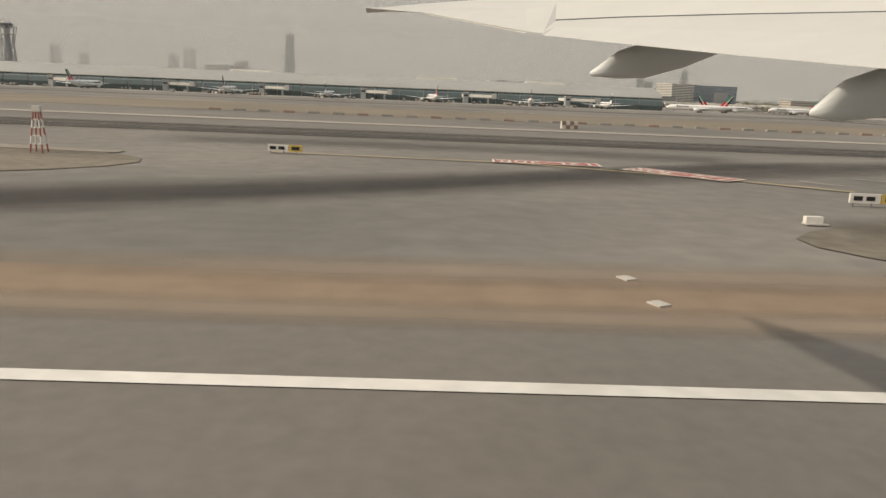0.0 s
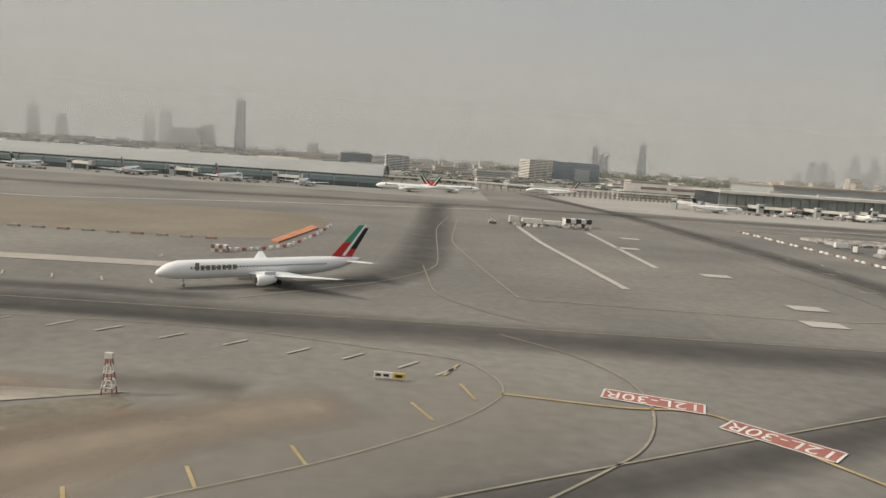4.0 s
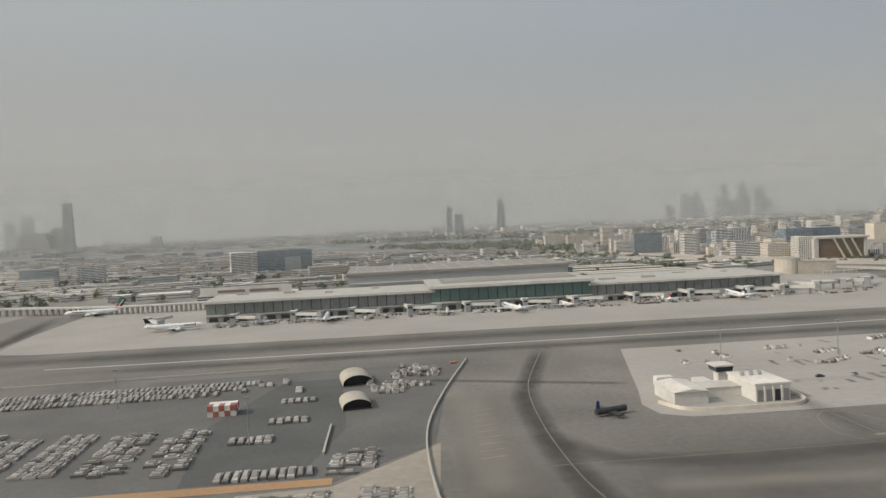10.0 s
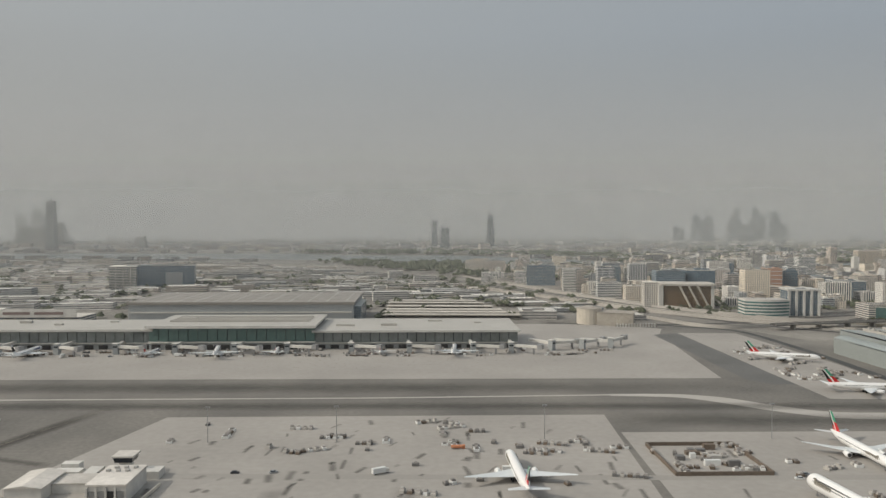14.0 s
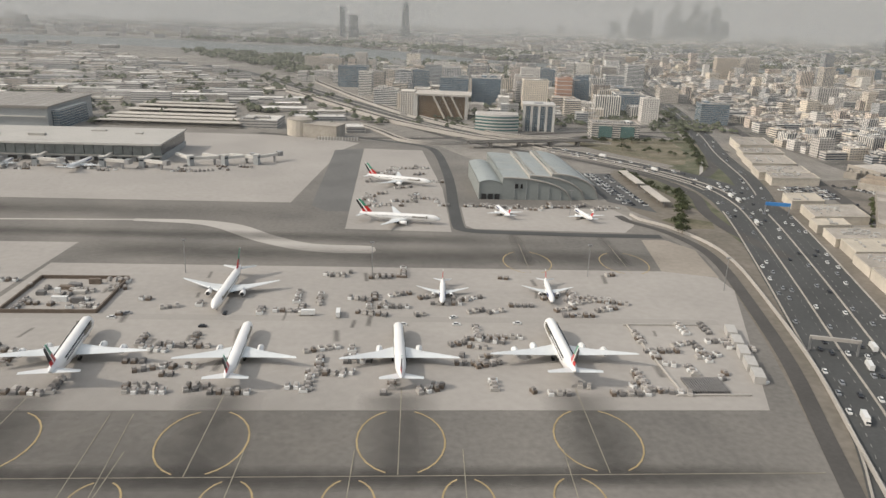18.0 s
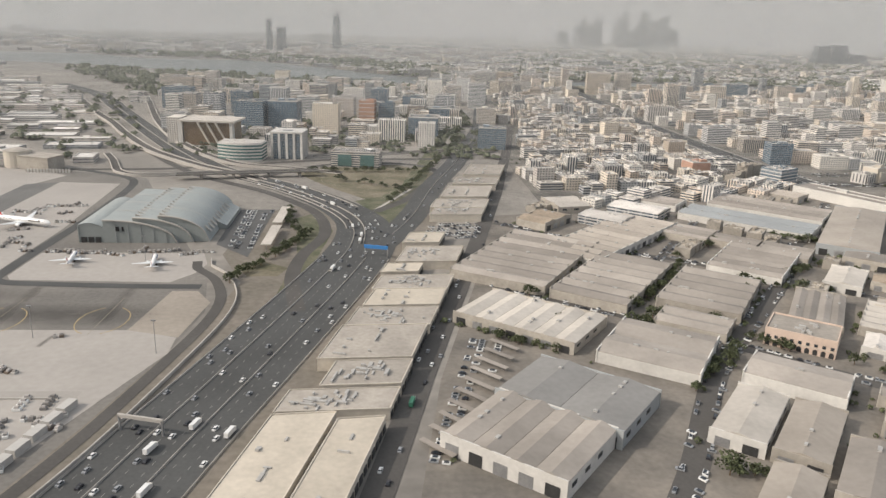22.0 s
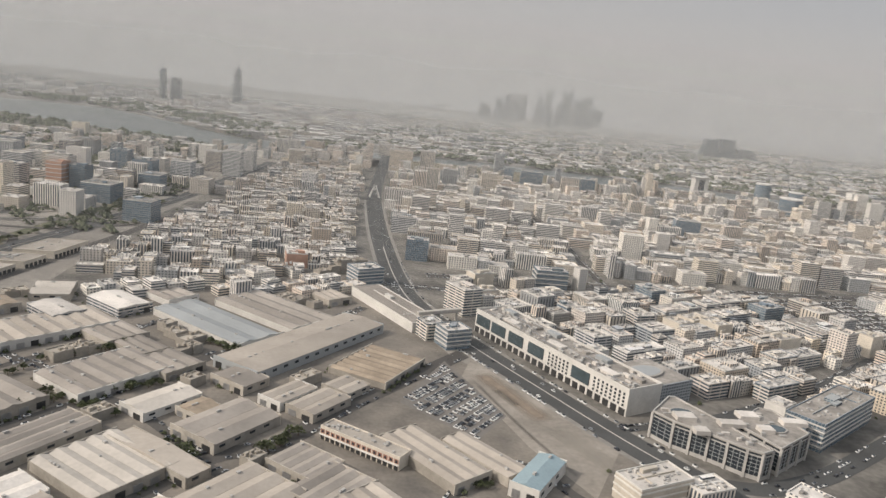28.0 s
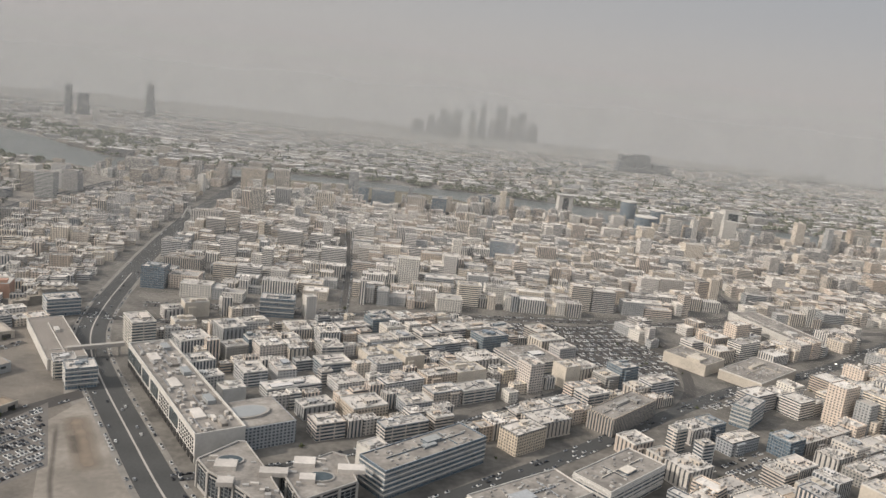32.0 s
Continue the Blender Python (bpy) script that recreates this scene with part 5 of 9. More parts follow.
part("watch_tower", Geo().box(5, 10, 0, 2.4, 2.4, 3.2), WHITEWALL, fs)
part("watch_cab", Geo().box(5, 10, 3.2, 3.8, 3.8, 1.2, top=1.12), DARKGLASS, fs)
part("cab_roof", Geo().box(5, 10, 4.4, 4.8, 4.8, 0.35), FLATROOF, fs)
for k, (x, y, w, d) in enumerate(((-7, 8, 6, 3), (-1, 7, 3, 5), (10, 8, 7, 4), (-8, 12.5, 4, 2.4))):
    part("back_shed", Geo().box(x, y, 0, w, d, 1.8 + .3 * (k % 2)), WHITEWALL, fs)
for k in range(6):
    part("roof_unit", Geo().box(5 + k * 1.0, 0 + (k % 2) * 2, 3.9, 0.8, 0.7, 0.5), PLANT, fs)
wallpts = curve([(181, 158), (184, 151.5), (190, 149.5), (207, 149.5), (211, 153), (212, 164)])
tagged(part("station_wall", Geo().loft([[(*a, 0.06), (*a, 0.8), (*b, 0.8), (*b, 0.06)] for a, b in zip(wallpts, offset_line(wallpts, 0.3))]), CREAM), "low cream wall round the fire station", "wall", kind="structure")
jet = thing("training_aircraft", "dark soot-black mock aircraft for fire drills", "mock aircraft", pose(169, 152, 0.02, 0, 0, 18) @ Matrix.Scale(0.75, 4))
part("hull", Geo().tube((-5, 0, 1.4), (4.5, 0, 1.4), 0.9, 0.9, 10), DARKMETAL_AND_SHADE, jet)
part("mock_wing", Geo().box(-0.5, 0, 1.0, 2.0, 10, 0.3), DARKMETAL_AND_SHADE, jet)
part("mock_fin", Geo().box(-4.4, 0, 1.8, 1.4, 0.2, 2.6, top=0.6), JETBLUE, jet)

def arch_tent(x, y, w, l, rot=0):
    root = thing("arched_shelter", "sand-coloured arched shelter with an open dark front", "shelter", pose(x, y, 0, 0, 0, rot), "arched shelters")
    ring = [(w / 2 * math.cos(radians(a)), w * (0.1 + 0.27 * math.sin(radians(a)))) for a in range(0, 181, 15)]
    ring = [(ring[0][0], 0)] + ring + [(ring[-1][0], 0)]
    part("arch_cover", Geo().loft([[(a, -l / 2, b) for a, b in ring], [(a, l / 2, b) for a, b in ring]], closed=False, caps=False), TENT, root, smooth=True)
    # a dark sheet across the arch paints the shade inside
    part("inside_shade", Geo().add([(a * .97, -l / 2 + 2.2, b * .97) for a, b in ring], [tuple(range(len(ring)))]), DARKMETAL_AND_SHADE, root)
    part("back_wall", Geo().add([(a, l / 2 - .1, b) for a, b in ring], [tuple(range(len(ring)))]), TENT, root)


arch_tent(115.8, 199.6, 7.6, 11, 8)
arch_tent(116.4, 174, 6.6, 9, 8)


def chequer_shed(x, y, w, d, h, rot=0, paint=REDPAINT, tone="red"):
    """A ground-equipment hut painted in red and white squares."""
    root = thing("chequered_hut", f"hut painted in {tone} and white chequers", "hut", pose(x, y, 0.05, 0, 0, rot), "chequered huts")
    part("hut_body", Geo().box(0, 0, 0, w, d, h), WHITELINE, root)
    n, k = max(4, int(w / 1.2)), max(2, int(h / 1.2))
    for i in range(n):
        for j in range(k):
            if (i + j) % 2:
                part("red_square", Geo().box(-w / 2 + (i + .5) * w / n, -d / 2 - 0.02, j * h / k, w / n, 0.08, h / k), paint, root)
    m = max(2, int(d / 1.2))
    for i in range(m):
        for j in range(k):
            if (i + j) % 2:
                part("red_square", Geo().box(w / 2 + 0.02, -d / 2 + (i + .5) * d / m, j * h / k, 0.08, d / m, h / k), paint, root)
    for i in range(0, n, 2):
        part("roof_square", Geo().box(-w / 2 + (i + .5) * w / n, -d / 4, h, w / n, d / 2, 0.05), paint, root)
    return root


chequer_shed(-46.5, 195, 6.8, 3.6, 2.2, 4, DARKMETAL_AND_SHADE, "black")
for x, y, l, h in ((-58.5, 193.2, 5.2, 1.7), (-53, 193.8, 4.6, 1.4), (-63, 194.5, 2.4, 2.0)):
    tr = thing("equipment_trailer", "dusty white equipment trailer beside a chequered hut", "trailer", pose(x, y, .06, 0, 0, 4), "equipment trailers")
    part("box", Geo().box(0, 0, .45, l, 1.7, h - .45, top=.96), WHITEWALL, tr)
    part("chassis", Geo().box(0, 0, .3, l * .96, 1.3, .15), DARKMETAL_AND_SHADE, tr)
    for a in (-l * .32, l * .32):
        part("axle", Geo().tube((a, -.8, .25), (a, .8, .25), .25, n=8), TYRE, tr)
chequer_shed(87, 174, 6.2, 4.5, 2.4, 2)
chequer_shed(-198, 102.6, 2.2, 1.2, 1.0, 0, REDDUST, "dusty red")
chequer_shed(-114.5, 109, 2.2, 1.2, 1.0, 0, REDDUST, "dusty red")

mast = thing("red_white_mast", "short lattice mast painted red and white beside the taxiway", "mast", pose(-103, 45.2, 0.06) @ Matrix.Scale(0.56, 4))
for a, b in ((-.6, -.6), (.6, -.6), (.6, .6), (-.6, .6)):
    for k in range(5):
        part("mast_leg", Geo().tube((a * (1 - k * .12), b * (1 - k * .12), k * 0.8), (a * (.88 - k * .12), b * (.88 - k * .12), k * 0.8 + 0.8), 0.09), REDPAINT if k % 2 == 0 else WHITELINE, mast)
for k in range(1, 5):
    r = .6 * (1 - k * .12)
    part("mast_ring", Geo().box(0, -r, k * 0.8, 2 * r, .1, .1).box(0, r, k * 0.8, 2 * r, .1, .1).box(r, 0, k * .8, .1, 2 * r, .1).box(-r, 0, k * .8, .1, 2 * r, .1), WHITELINE, mast)
part("mast_lamp", Geo().box(0, 0, 4.0, 0.8, 0.5, 0.6), WHITEWALL, mast)
copy_thing(mast, pose(-239.7, 41.2, 0.06))


def taxi_sign(x, y, rot, n=3):
    root = thing("taxiway_sign", "low yellow and white taxiway sign board", "sign", pose(x, y, 0.06, 0, 0, rot) @ Matrix.Scale(0.55, 4), "taxiway signs")
    part("sign_panel", Geo().box(-0.6, 0, 0.25, 2.4, 0.25, 0.75), WHITELINE, root)
    part("sign_panel", Geo().box(1.4, 0, 0.25, 1.5, 0.27, 0.75), YELLOW, root)
    for k in (-1.5, 0, 1.5):
        part("sign_foot", Geo().box(k, 0, 0, 0.12, 0.12, 0.3), STEEL, root)
    part("sign_bars", Geo().box(-1.2, -0.14, 0.45, 0.7, 0.02, 0.35).box(-0.2, -0.14, 0.45, 0.7, 0.02, 0.35).box(1.4, -0.15, 0.45, 0.9, 0.02, 0.35), JETBLACK, root)


taxi_sign(-86.5, 51.6, -4)
taxi_sign(-227, 46.3, -4)
taxi_sign(-198.3, 30.7, -4)
hutw = thing("white_equipment_box", "small white equipment box beside the taxiway", "equipment box", pose(-203.9, 25, 0.06) @ Matrix.Scale(0.42, 4))
part("box_body", Geo().box(0, 0, 0.1, 1.5, 0.6, 0.6), WHITELINE, hutw)
part("box_base", Geo().box(0.2, -0.1, 0, 2.0, 1.0, 0.1), PALE, hutw)
for x, y in ((-190.7, 16.2), (-136.9, 55.7), (-120, 101)):
    bx = thing("approach_light_box", "small pale light housing on a concrete slab", "light fitting", pose(x, y, 0.06) @ Matrix.Scale(0.55, 4), "light fittings")
    part("slab", Geo().box(0, 0, 0, 1.3, 0.8, 0.06), PALE, bx)
    part("housing", Geo().box(0.1, 0, 0.06, 0.5, 0.4, 0.6, top=0.7), CREAM, bx)
for x, y in ((-213.3, 15.6), (-213.2, 13.4)):
    sl = thing("concrete_slab", "small pale concrete slab in the sand", "slab", pose(x, y, 0.05), "slabs")
    part("slab_top", Geo().box(0, 0, 0, 0.32, 0.4, 0.04, rot=25), PALE, sl)
br = thing("orange_barrier", "orange mesh barrier with white posts beside the turf", "barrier", pose(0, 0, 0.06))
part("orange_mesh", Geo().prism([(-110.6, 125), (-109, 123), (-106.6, 150), (-108.6, 154)], 0, 0.22), ORANGE, br)
posts = curve([(-114.5, 110), (-110, 113), (-106.6, 120), (-105.2, 136), (-105, 156)], 5)
for k, (a, b) in enumerate(posts):
    part("white_post", Geo().box(a, b, 0, 0.5, 0.7, 0.45), WHITELINE if k % 3 else REDPAINT, br)
# red and white barriers along the construction lane
def barrier_row(pts, gap, label):
    root = thing("barrier_row", label, "barrier", pose(0, 0, 0.06))
    for a, b in zip(pts, pts[1:]):
        a, b = Vector(a), Vector(b)
        n = max(1, int((b - a).length / gap))
        ang = math.degrees(math.atan2(b.y - a.y, b.x - a.x))
        for i in range(n):
            p = a + (b - a) * (i / n)
            part("barrier_block", Geo().box(p.x, p.y, 0, gap * 0.62, 0.34, 0.42, rot=ang, top=0.85), REDDUST if i % 3 == 0 else WHITELINE, root)


for k in range(34):
    dash = thing("low_marker_block", "low red and white marker block along the turf", "marker", pose(-252 + k * 4, 123.2, .05), "marker blocks")
    part("block", Geo().box(0, 0, 0, 1.9, .8, .32, top=.85), KERBSTONE if k % 3 else REDDUST, dash)
barrier_row([(3.7, 98), (4.6, 217)], 2.4, "row of red and white plastic barriers round the lot")
for line in ([(4.9, 217.6), (50, 219.5), (96, 222)], [(111.7, 158), (111.4, 139)], [(99.6, 119.4), (101, 99)]):
    tagged(part("lot_wall", Geo().loft([[(*a, 0.02), (*a, 0.55), (*b, 0.55), (*b, 0.02)] for a, b in zip(line, offset_line(line, 0.35))]), PALE), "low pale wall round the equipment lot", "wall", kind="structure")
wall_line = curve([(147, 220), (137, 181), (131, 150), (130, 120), (132, 90)])
tagged(part("lot_wall", Geo().loft([[(*a, 0.02), (*a, 0.6), (*b, 0.6), (*b, 0.02)] for a, b in zip(wall_line, offset_line(wall_line, 0.35))]), PALE), "low white wall beside the equipment lot", "wall", kind="structure")

atc = thing("control_tower", "tall pale control tower wrapped in flaring lattice struts", "control tower", pose(-472, 478, 0))
for a in range(0, 360, 30):
    for turn in (35, -35):
        p = [(r * math.cos(radians(a + turn * f)), r * math.sin(radians(a + turn * f)), z) for r, z, f in ((6.6, 0, 0), (4.4, 12, .6), (3.6, 22, 1), (5.6, 33, 1.4))]
        part("lattice_strut", Geo().tube(p[0], p[1], .22, n=5).tube(p[1], p[2], .22, n=5).tube(p[2], p[3], .22, n=5), TERMGREY, atc)
for z, r in ((10, 4.8), (20, 3.8), (28, 4.6)):
    part("lattice_ring", Geo().tube((0, 0, z), (0, 0, z + .5), r, r, 16), TERMROOF, atc)
part("shaft", Geo().tube((0, 0, 0), (0, 0, 32), 1.9, 1.7, 12), TERMGREY, atc)
part("cab", Geo().tube((0, 0, 32), (0, 0, 34.6), 3.0, 3.8, 12), DARKGLASS, atc)
part("cab_roof", Geo().tube((0, 0, 34.6), (0, 0, 35.8), 4.2, 2.2, 12), TERMGREY, atc)
part("antenna", Geo().tube((0, 0, 35.8), (0, 0, 39), .2, .1, 5), STEEL, atc)
dig = thing("orange_excavator", "orange digger beside a heap under green tarpaulin", "digger", pose(87, 111.5, .06, 0, 0, 8))
for b in (-.7, .7):
    part("track", Geo().box(1.6, b, 0, 2.8, .5, .6, top=.8), TYRE, dig)
part("digger_body", Geo().box(1.8, 0, .6, 3.2, 1.7, 1.1, top=.9), ORANGE, dig)
part("digger_cab", Geo().box(2.4, .3, 1.5, .9, .8, .8, top=.85), DARKGLASS, dig)
part("arm", Geo().tube((1.0, 0, 1.2), (-1.4, 0, 2.4), .22, .18, 6).tube((-1.4, 0, 2.4), (-2.8, 0, .9), .18, .14, 6), ORANGE, dig)
part("bucket", Geo().box(-2.9, 0, .3, .8, .9, .7, top=.7), ORANGE, dig)
part("covered_heap", Geo().box(-4.4, .8, 0, 2.4, 1.8, 1.5, top=.5), GREENTARP, dig)

# ---- industrial sheds ----
def shed(x, y, l, w, rot, h=4.0, bays=4, roof=None, wall=None, label="", flatroof=False, vents=6):
    """A warehouse: walls, a roof of shallow gables running along l, side doors and roof vents."""
    roof, wall = roof or ROOFGREY, SHEDWALL if wall in (None, CREAM) else wall
    h *= .86
    root = thing("warehouse", label or "dusty warehouse with a ribbed sheet-metal roof", "warehouse", pose(x, y, 0, 0, 0, rot), "warehouses of the industrial quarter")
    part("wall", Geo().box(0, 0, 0, l, w, h - 0.5), wall, root)
    bw = w / bays
    rise = 0.12 if flatroof else min(1.0, bw * 0.12)
    for i in range(bays):
        y0 = -w / 2 + i * bw
        sec = [(y0 + 0.05, h - 0.7), (y0 + 0.05, h - 0.35), (y0 + bw / 2, h - 0.35 + rise), (y0 + bw - 0.05, h - 0.35), (y0 + bw - 0.05, h - 0.7)]
        part("roof_bay", Geo().loft([[(-l / 2 - 0.2, a, b) for a, b in sec], [(l / 2 + 0.2, a, b) for a, b in sec]]), roof, root)
    for e in (-1, 1):
        part("parapet", Geo().box(e * (l / 2 + 0.15), 0, 0, 0.35, w + 0.3, h + 0.15), wall, root)
    nd = max(2, int(w / 5))
    for i in range(nd):
        part("loading_door", Geo().box(-l / 2 - 0.36, -w / 2 + (i + .5) * w / nd, 0, 0.12, w / nd * 0.55, h * 0.6), STEEL if i % 3 else DARKMETAL_AND_SHADE, root)
    for i in range(max(2, int(l / 6))):
        part("side_window", Geo().box(-l / 2 + 3 + i * 6, -w / 2 - 0.03, h * 0.45, 2.2, 0.1, h * 0.22), DARKGLASS, root)
    for i in range(vents):
        part("roof_vent", Geo().box(rng.uniform(-l * .42, l * .42), -w / 2 + (rng.randrange(bays) + .5) * bw, h - .3 + rise * .7, rng.uniform(.5, 1.6), rng.uniform(.5, .9), rng.uniform(.4, .8)), PLANT, root)
    return root


SHEDS = [  # x, y, length along the roof ribs, width, turn, height, bays, roof, wall
    (594.2, 138.5, 23.5, 28.5, 51, 5.4, 4, ROOFGREY, WHITEWALL), (608.8, 156.2, 22.5, 31, 51, 5.2, 2, surface("dull_grey_sheet_roof", (0.235, 0.228, 0.215), 0.75, 0.1, 0.06, 0.7), TERMGREY),
    (606.6, 204.5, 23.5, 38, 53, 4.2, 6, ROOFWHITE, CREAM), (617, 262, 34, 60, 148, 4.2, 9, ROOFGREY, CREAM),
    (642.5, 239.5, 25, 51, 144, 4.2, 7, ROOFGREY, CREAM), (671, 227, 25, 38, 145, 4.2, 5, ROOFGREY, CREAM),
    (655.5, 202, 20, 14, 145, 3.6, 2, ROOFGREY, CREAM), (638, 183.5, 26, 27, 147, 4.3, 2, ROOFGREY, WHITEWALL),
    (667, 165, 23, 15, 142, 4.6, 1, ROOFGREY, WHITEWALL), (646, 147, 25.5, 11.5, 52, 4.2, 1, ROOFWHITE, WHITEWALL), (656, 139.5, 26, 11, 52, 4.0, 1, ROOFSAND, CREAM),
    (698.5, 211, 31, 15, 57, 4.0, 4, ROOFGREY, CREAM),
    (722, 198, 28, 26, 142, 4.0, 5, ROOFWHITE, CREAM), (734, 205, 8, 34, 52, 4.0, 1, ROOFSAND, CREAM), (704, 183, 12, 14, 52, 3.4, 2, FLATROOF, WHITEWALL), (716, 172.5, 10, 19, 52, 3.6, 2, ROOFGREY, CREAM),
    (701.5, 259, 25, 36, 142, 4.0, 6, ROOFGREY, WHITEWALL), (725.5, 240, 22, 12, 52, 3.8, 1, ROOFWHITE, WHITEWALL),
    (749, 226.5, 27, 19, 53, 4.2, 2, ROOFGREY, CREAM), (738, 236, 10, 9, 53, 3.6, 1, ROOFBROWN, CREAM), (765, 251, 18, 10, 53, 4.0, 2, ROOFSAND, WHITEWALL),
    (657, 290, 24, 72, 137, 4.2, 11, ROOFSAND, WHITEWALL), (727, 317.5, 56, 22, 139, 4.2, 2, surface("blue_grey_sheet_roof", (0.30, 0.315, 0.315), 0.7, 0.1), WHITEWALL),
    (749, 341, 51, 27, 139.5, 4.0, 4, ROOFGREY, WHITEWALL), (706, 285, 18, 12, 140, 3.8, 3, ROOFGREY, CREAM), (720, 271, 18, 17, 142, 3.8, 3, ROOFGREY, CREAM), (690, 299, 24, 18, 140, 3.8, 4, ROOFGREY, CREAM),
    (766.6, 301, 78, 22, 54.2, 5.2, 1, ROOFSAND, TERMGREY), (747, 261, 12, 16, 53, 4.2, 1, ROOFGREY, CREAM),
    (776, 245, 19, 12, 53, 4.0, 2, ROOFSAND, CREAM), (796.3, 284.5, 24.5, 32, 149.6, 3.4, 8, ROOFBROWN, CREAM), (784.5, 261, 12, 12, 52, 3.6, 2, ROOFSAND, CREAM),
    (813, 213, 34, 15, 128, 4.2, 3, ROOFSAND, CREAM), (829, 215, 28, 10, 129, 4.0, 2, ROOFSAND, CREAM),
    (843.5, 203.5, 22, 9, 56, 5.5, 1, surface("teal_sheet_roof", (0.25, 0.325, 0.35), 0.6, 0.1), WHITEWALL), (783, 192, 20, 15, 52, 4.0, 3, ROOFGREY, CREAM), (775, 205, 14, 17, 52, 3.8, 4, ROOFGREY, CREAM),
    (798, 181, 24, 15, 130, 4.2, 3, ROOFSAND, CREAM), (760, 185, 26, 22, 52, 4.0, 3, ROOFSAND, CREAM), (772, 160, 24, 26, 52, 4.4, 4, ROOFGREY, WHITEWALL), (742, 166, 24, 24, 52, 4.0, 3, ROOFSAND, WHITEWALL),
    (711, 149, 21, 3.6, 142, 3.0, 1, ROOFWHITE, WHITEWALL), (678.7, 144.3, 10.8, 4.7, 52, 4.3, 1, ROOFSAND, CREAM), (684.3, 142.2, 10.8, 4.7, 52, 4.3, 1, ROOFSAND, CREAM), (689.4, 139.3, 10.8, 4.7, 52, 4.3, 1, ROOFSAND, CREAM),
    (694.9, 136.6, 10.8, 4.7, 52, 4.3, 1, ROOFSAND, CREAM), (700.2, 133.8, 10.8, 4.7, 52, 4.3, 1, ROOFBROWN, CREAM), (705.6, 131, 10.8, 4.7, 52, 4.3, 1, ROOFSAND, CREAM),
    (688.6, 152.4, 14, 6, 142, 4.2, 1, ROOFGREY, CREAM), (664, 120, 24, 22, 52, 4.4, 2, ROOFGREY, CREAM), (640, 118, 18, 10, 52, 4.0, 1, ROOFSAND, CREAM),
    (820, 170, 22, 18, 52, 4.4, 3, ROOFGREY, CREAM), (806, 146, 26, 22, 52, 4.4, 3, ROOFSAND, CREAM), (846, 164, 20, 18, 52, 4.6, 2, ROOFSAND, CREAM), (745, 138, 26, 22, 52, 4.2, 3, ROOFGREY, CREAM), (778, 128, 24, 22, 52, 4.2, 3, ROOFSAND, CREAM),
    (830, 135, 26, 20, 52, 4.4, 2, ROOFGREY, CREAM), (862, 132, 24, 18, 52, 4.6, 3, ROOFSAND, WHITEWALL), (728, 112, 22, 26, 52, 4.2, 4, ROOFGREY, CREAM),
    (634, 317, 14, 22, 137, 4.4, 2, ROOFBROWN, CREAM), (662, 318, 20, 14, 140, 4.8, 1, FLATROOF, F_BAND), (682, 334, 24, 16, 140, 5.0, 1, FLATROOF, F_BAND), (650, 345, 16, 20, 12, 4.4, 2, ROOFWHITE, CREAM),
    (700, 352, 18, 16, 140, 4.0, 3, ROOFGREY, WHITEWALL), (770, 372, 24, 14, 130, 4.2, 3, ROOFSAND, CREAM),
]
for x, y, l, w, r, h, bays, roof, wall in SHEDS:
    tone = {ROOFWHITE: "white", ROOFSAND: "sand-coloured", ROOFBROWN: "rusty brown", FLATROOF: "flat screed"}.get(roof, "grey")
    walls = {WHITEWALL: "white walls", PINK: "pink walls", TERMGREY: "grey metal walls"}.get(wall, "cream walls")
    shed(x, y, l, w, r, h, bays, roof, wall, f"warehouse with a {tone} {'ribbed ' if bays > 1 else ''}roof and {walls}", vents=max(2, int(l * w / 135)))


def pink_arcade(x, y, l, w, rot, h):
    """A two-storey block with an arcade of arches along its front and one end."""
    root = thing("pink_arcade", "pink plaster block with an arched arcade and a cluttered roof", "building", pose(x, y, 0, 0, 0, rot))
    part("wall", Geo().box(0, 0, 0, l, w, h), PINK, root)
    part("roof", Geo().box(0, 0, h, l - .6, w - .6, .1), SHOPROOF, root)
    part("parapet", Geo().box(0, -w / 2 + .15, h, l, .3, .5).box(0, w / 2 - .15, h, l, .3, .5).box(-l / 2 + .15, 0, h, .3, w - .6, .5).box(l / 2 - .15, 0, h, .3, w - .6, .5), PINK, root)
    n = int(l / 2)
    for i in range(n):
        u = -l / 2 + (i + .5) * l / n
        arch = [(u + .62 * math.cos(radians(a)), 1.15 + .6 * math.sin(radians(a))) for a in range(0, 181, 30)]
        pts = [(u + .62, .1)] + arch + [(u - .62, .1)]
        # a dark slab on the wall stands in for shade behind each arch
        part("arch_opening_shade", Geo().loft([[(a, -w / 2 - .04, b) for a, b in pts], [(a, -w / 2 + .05, b) for a, b in pts]]), DARKMETAL_AND_SHADE, root)
        part("upper_window", Geo().box(u, -w / 2 - .02, 2.4, .9, .12, .9), DARKGLASS, root)
    part("cornice", Geo().box(0, 0, 2.05, l + .3, w + .3, .16), CREAM, root)
    for i in range(9):
        part("roof_unit", Geo().box(rng.uniform(-l * .42, l * .42), rng.uniform(-w * .35, w * .35), h + .1, rng.uniform(.6, 2.2), rng.uniform(.5, 1.0), rng.uniform(.4, .9)), PLANT, root)


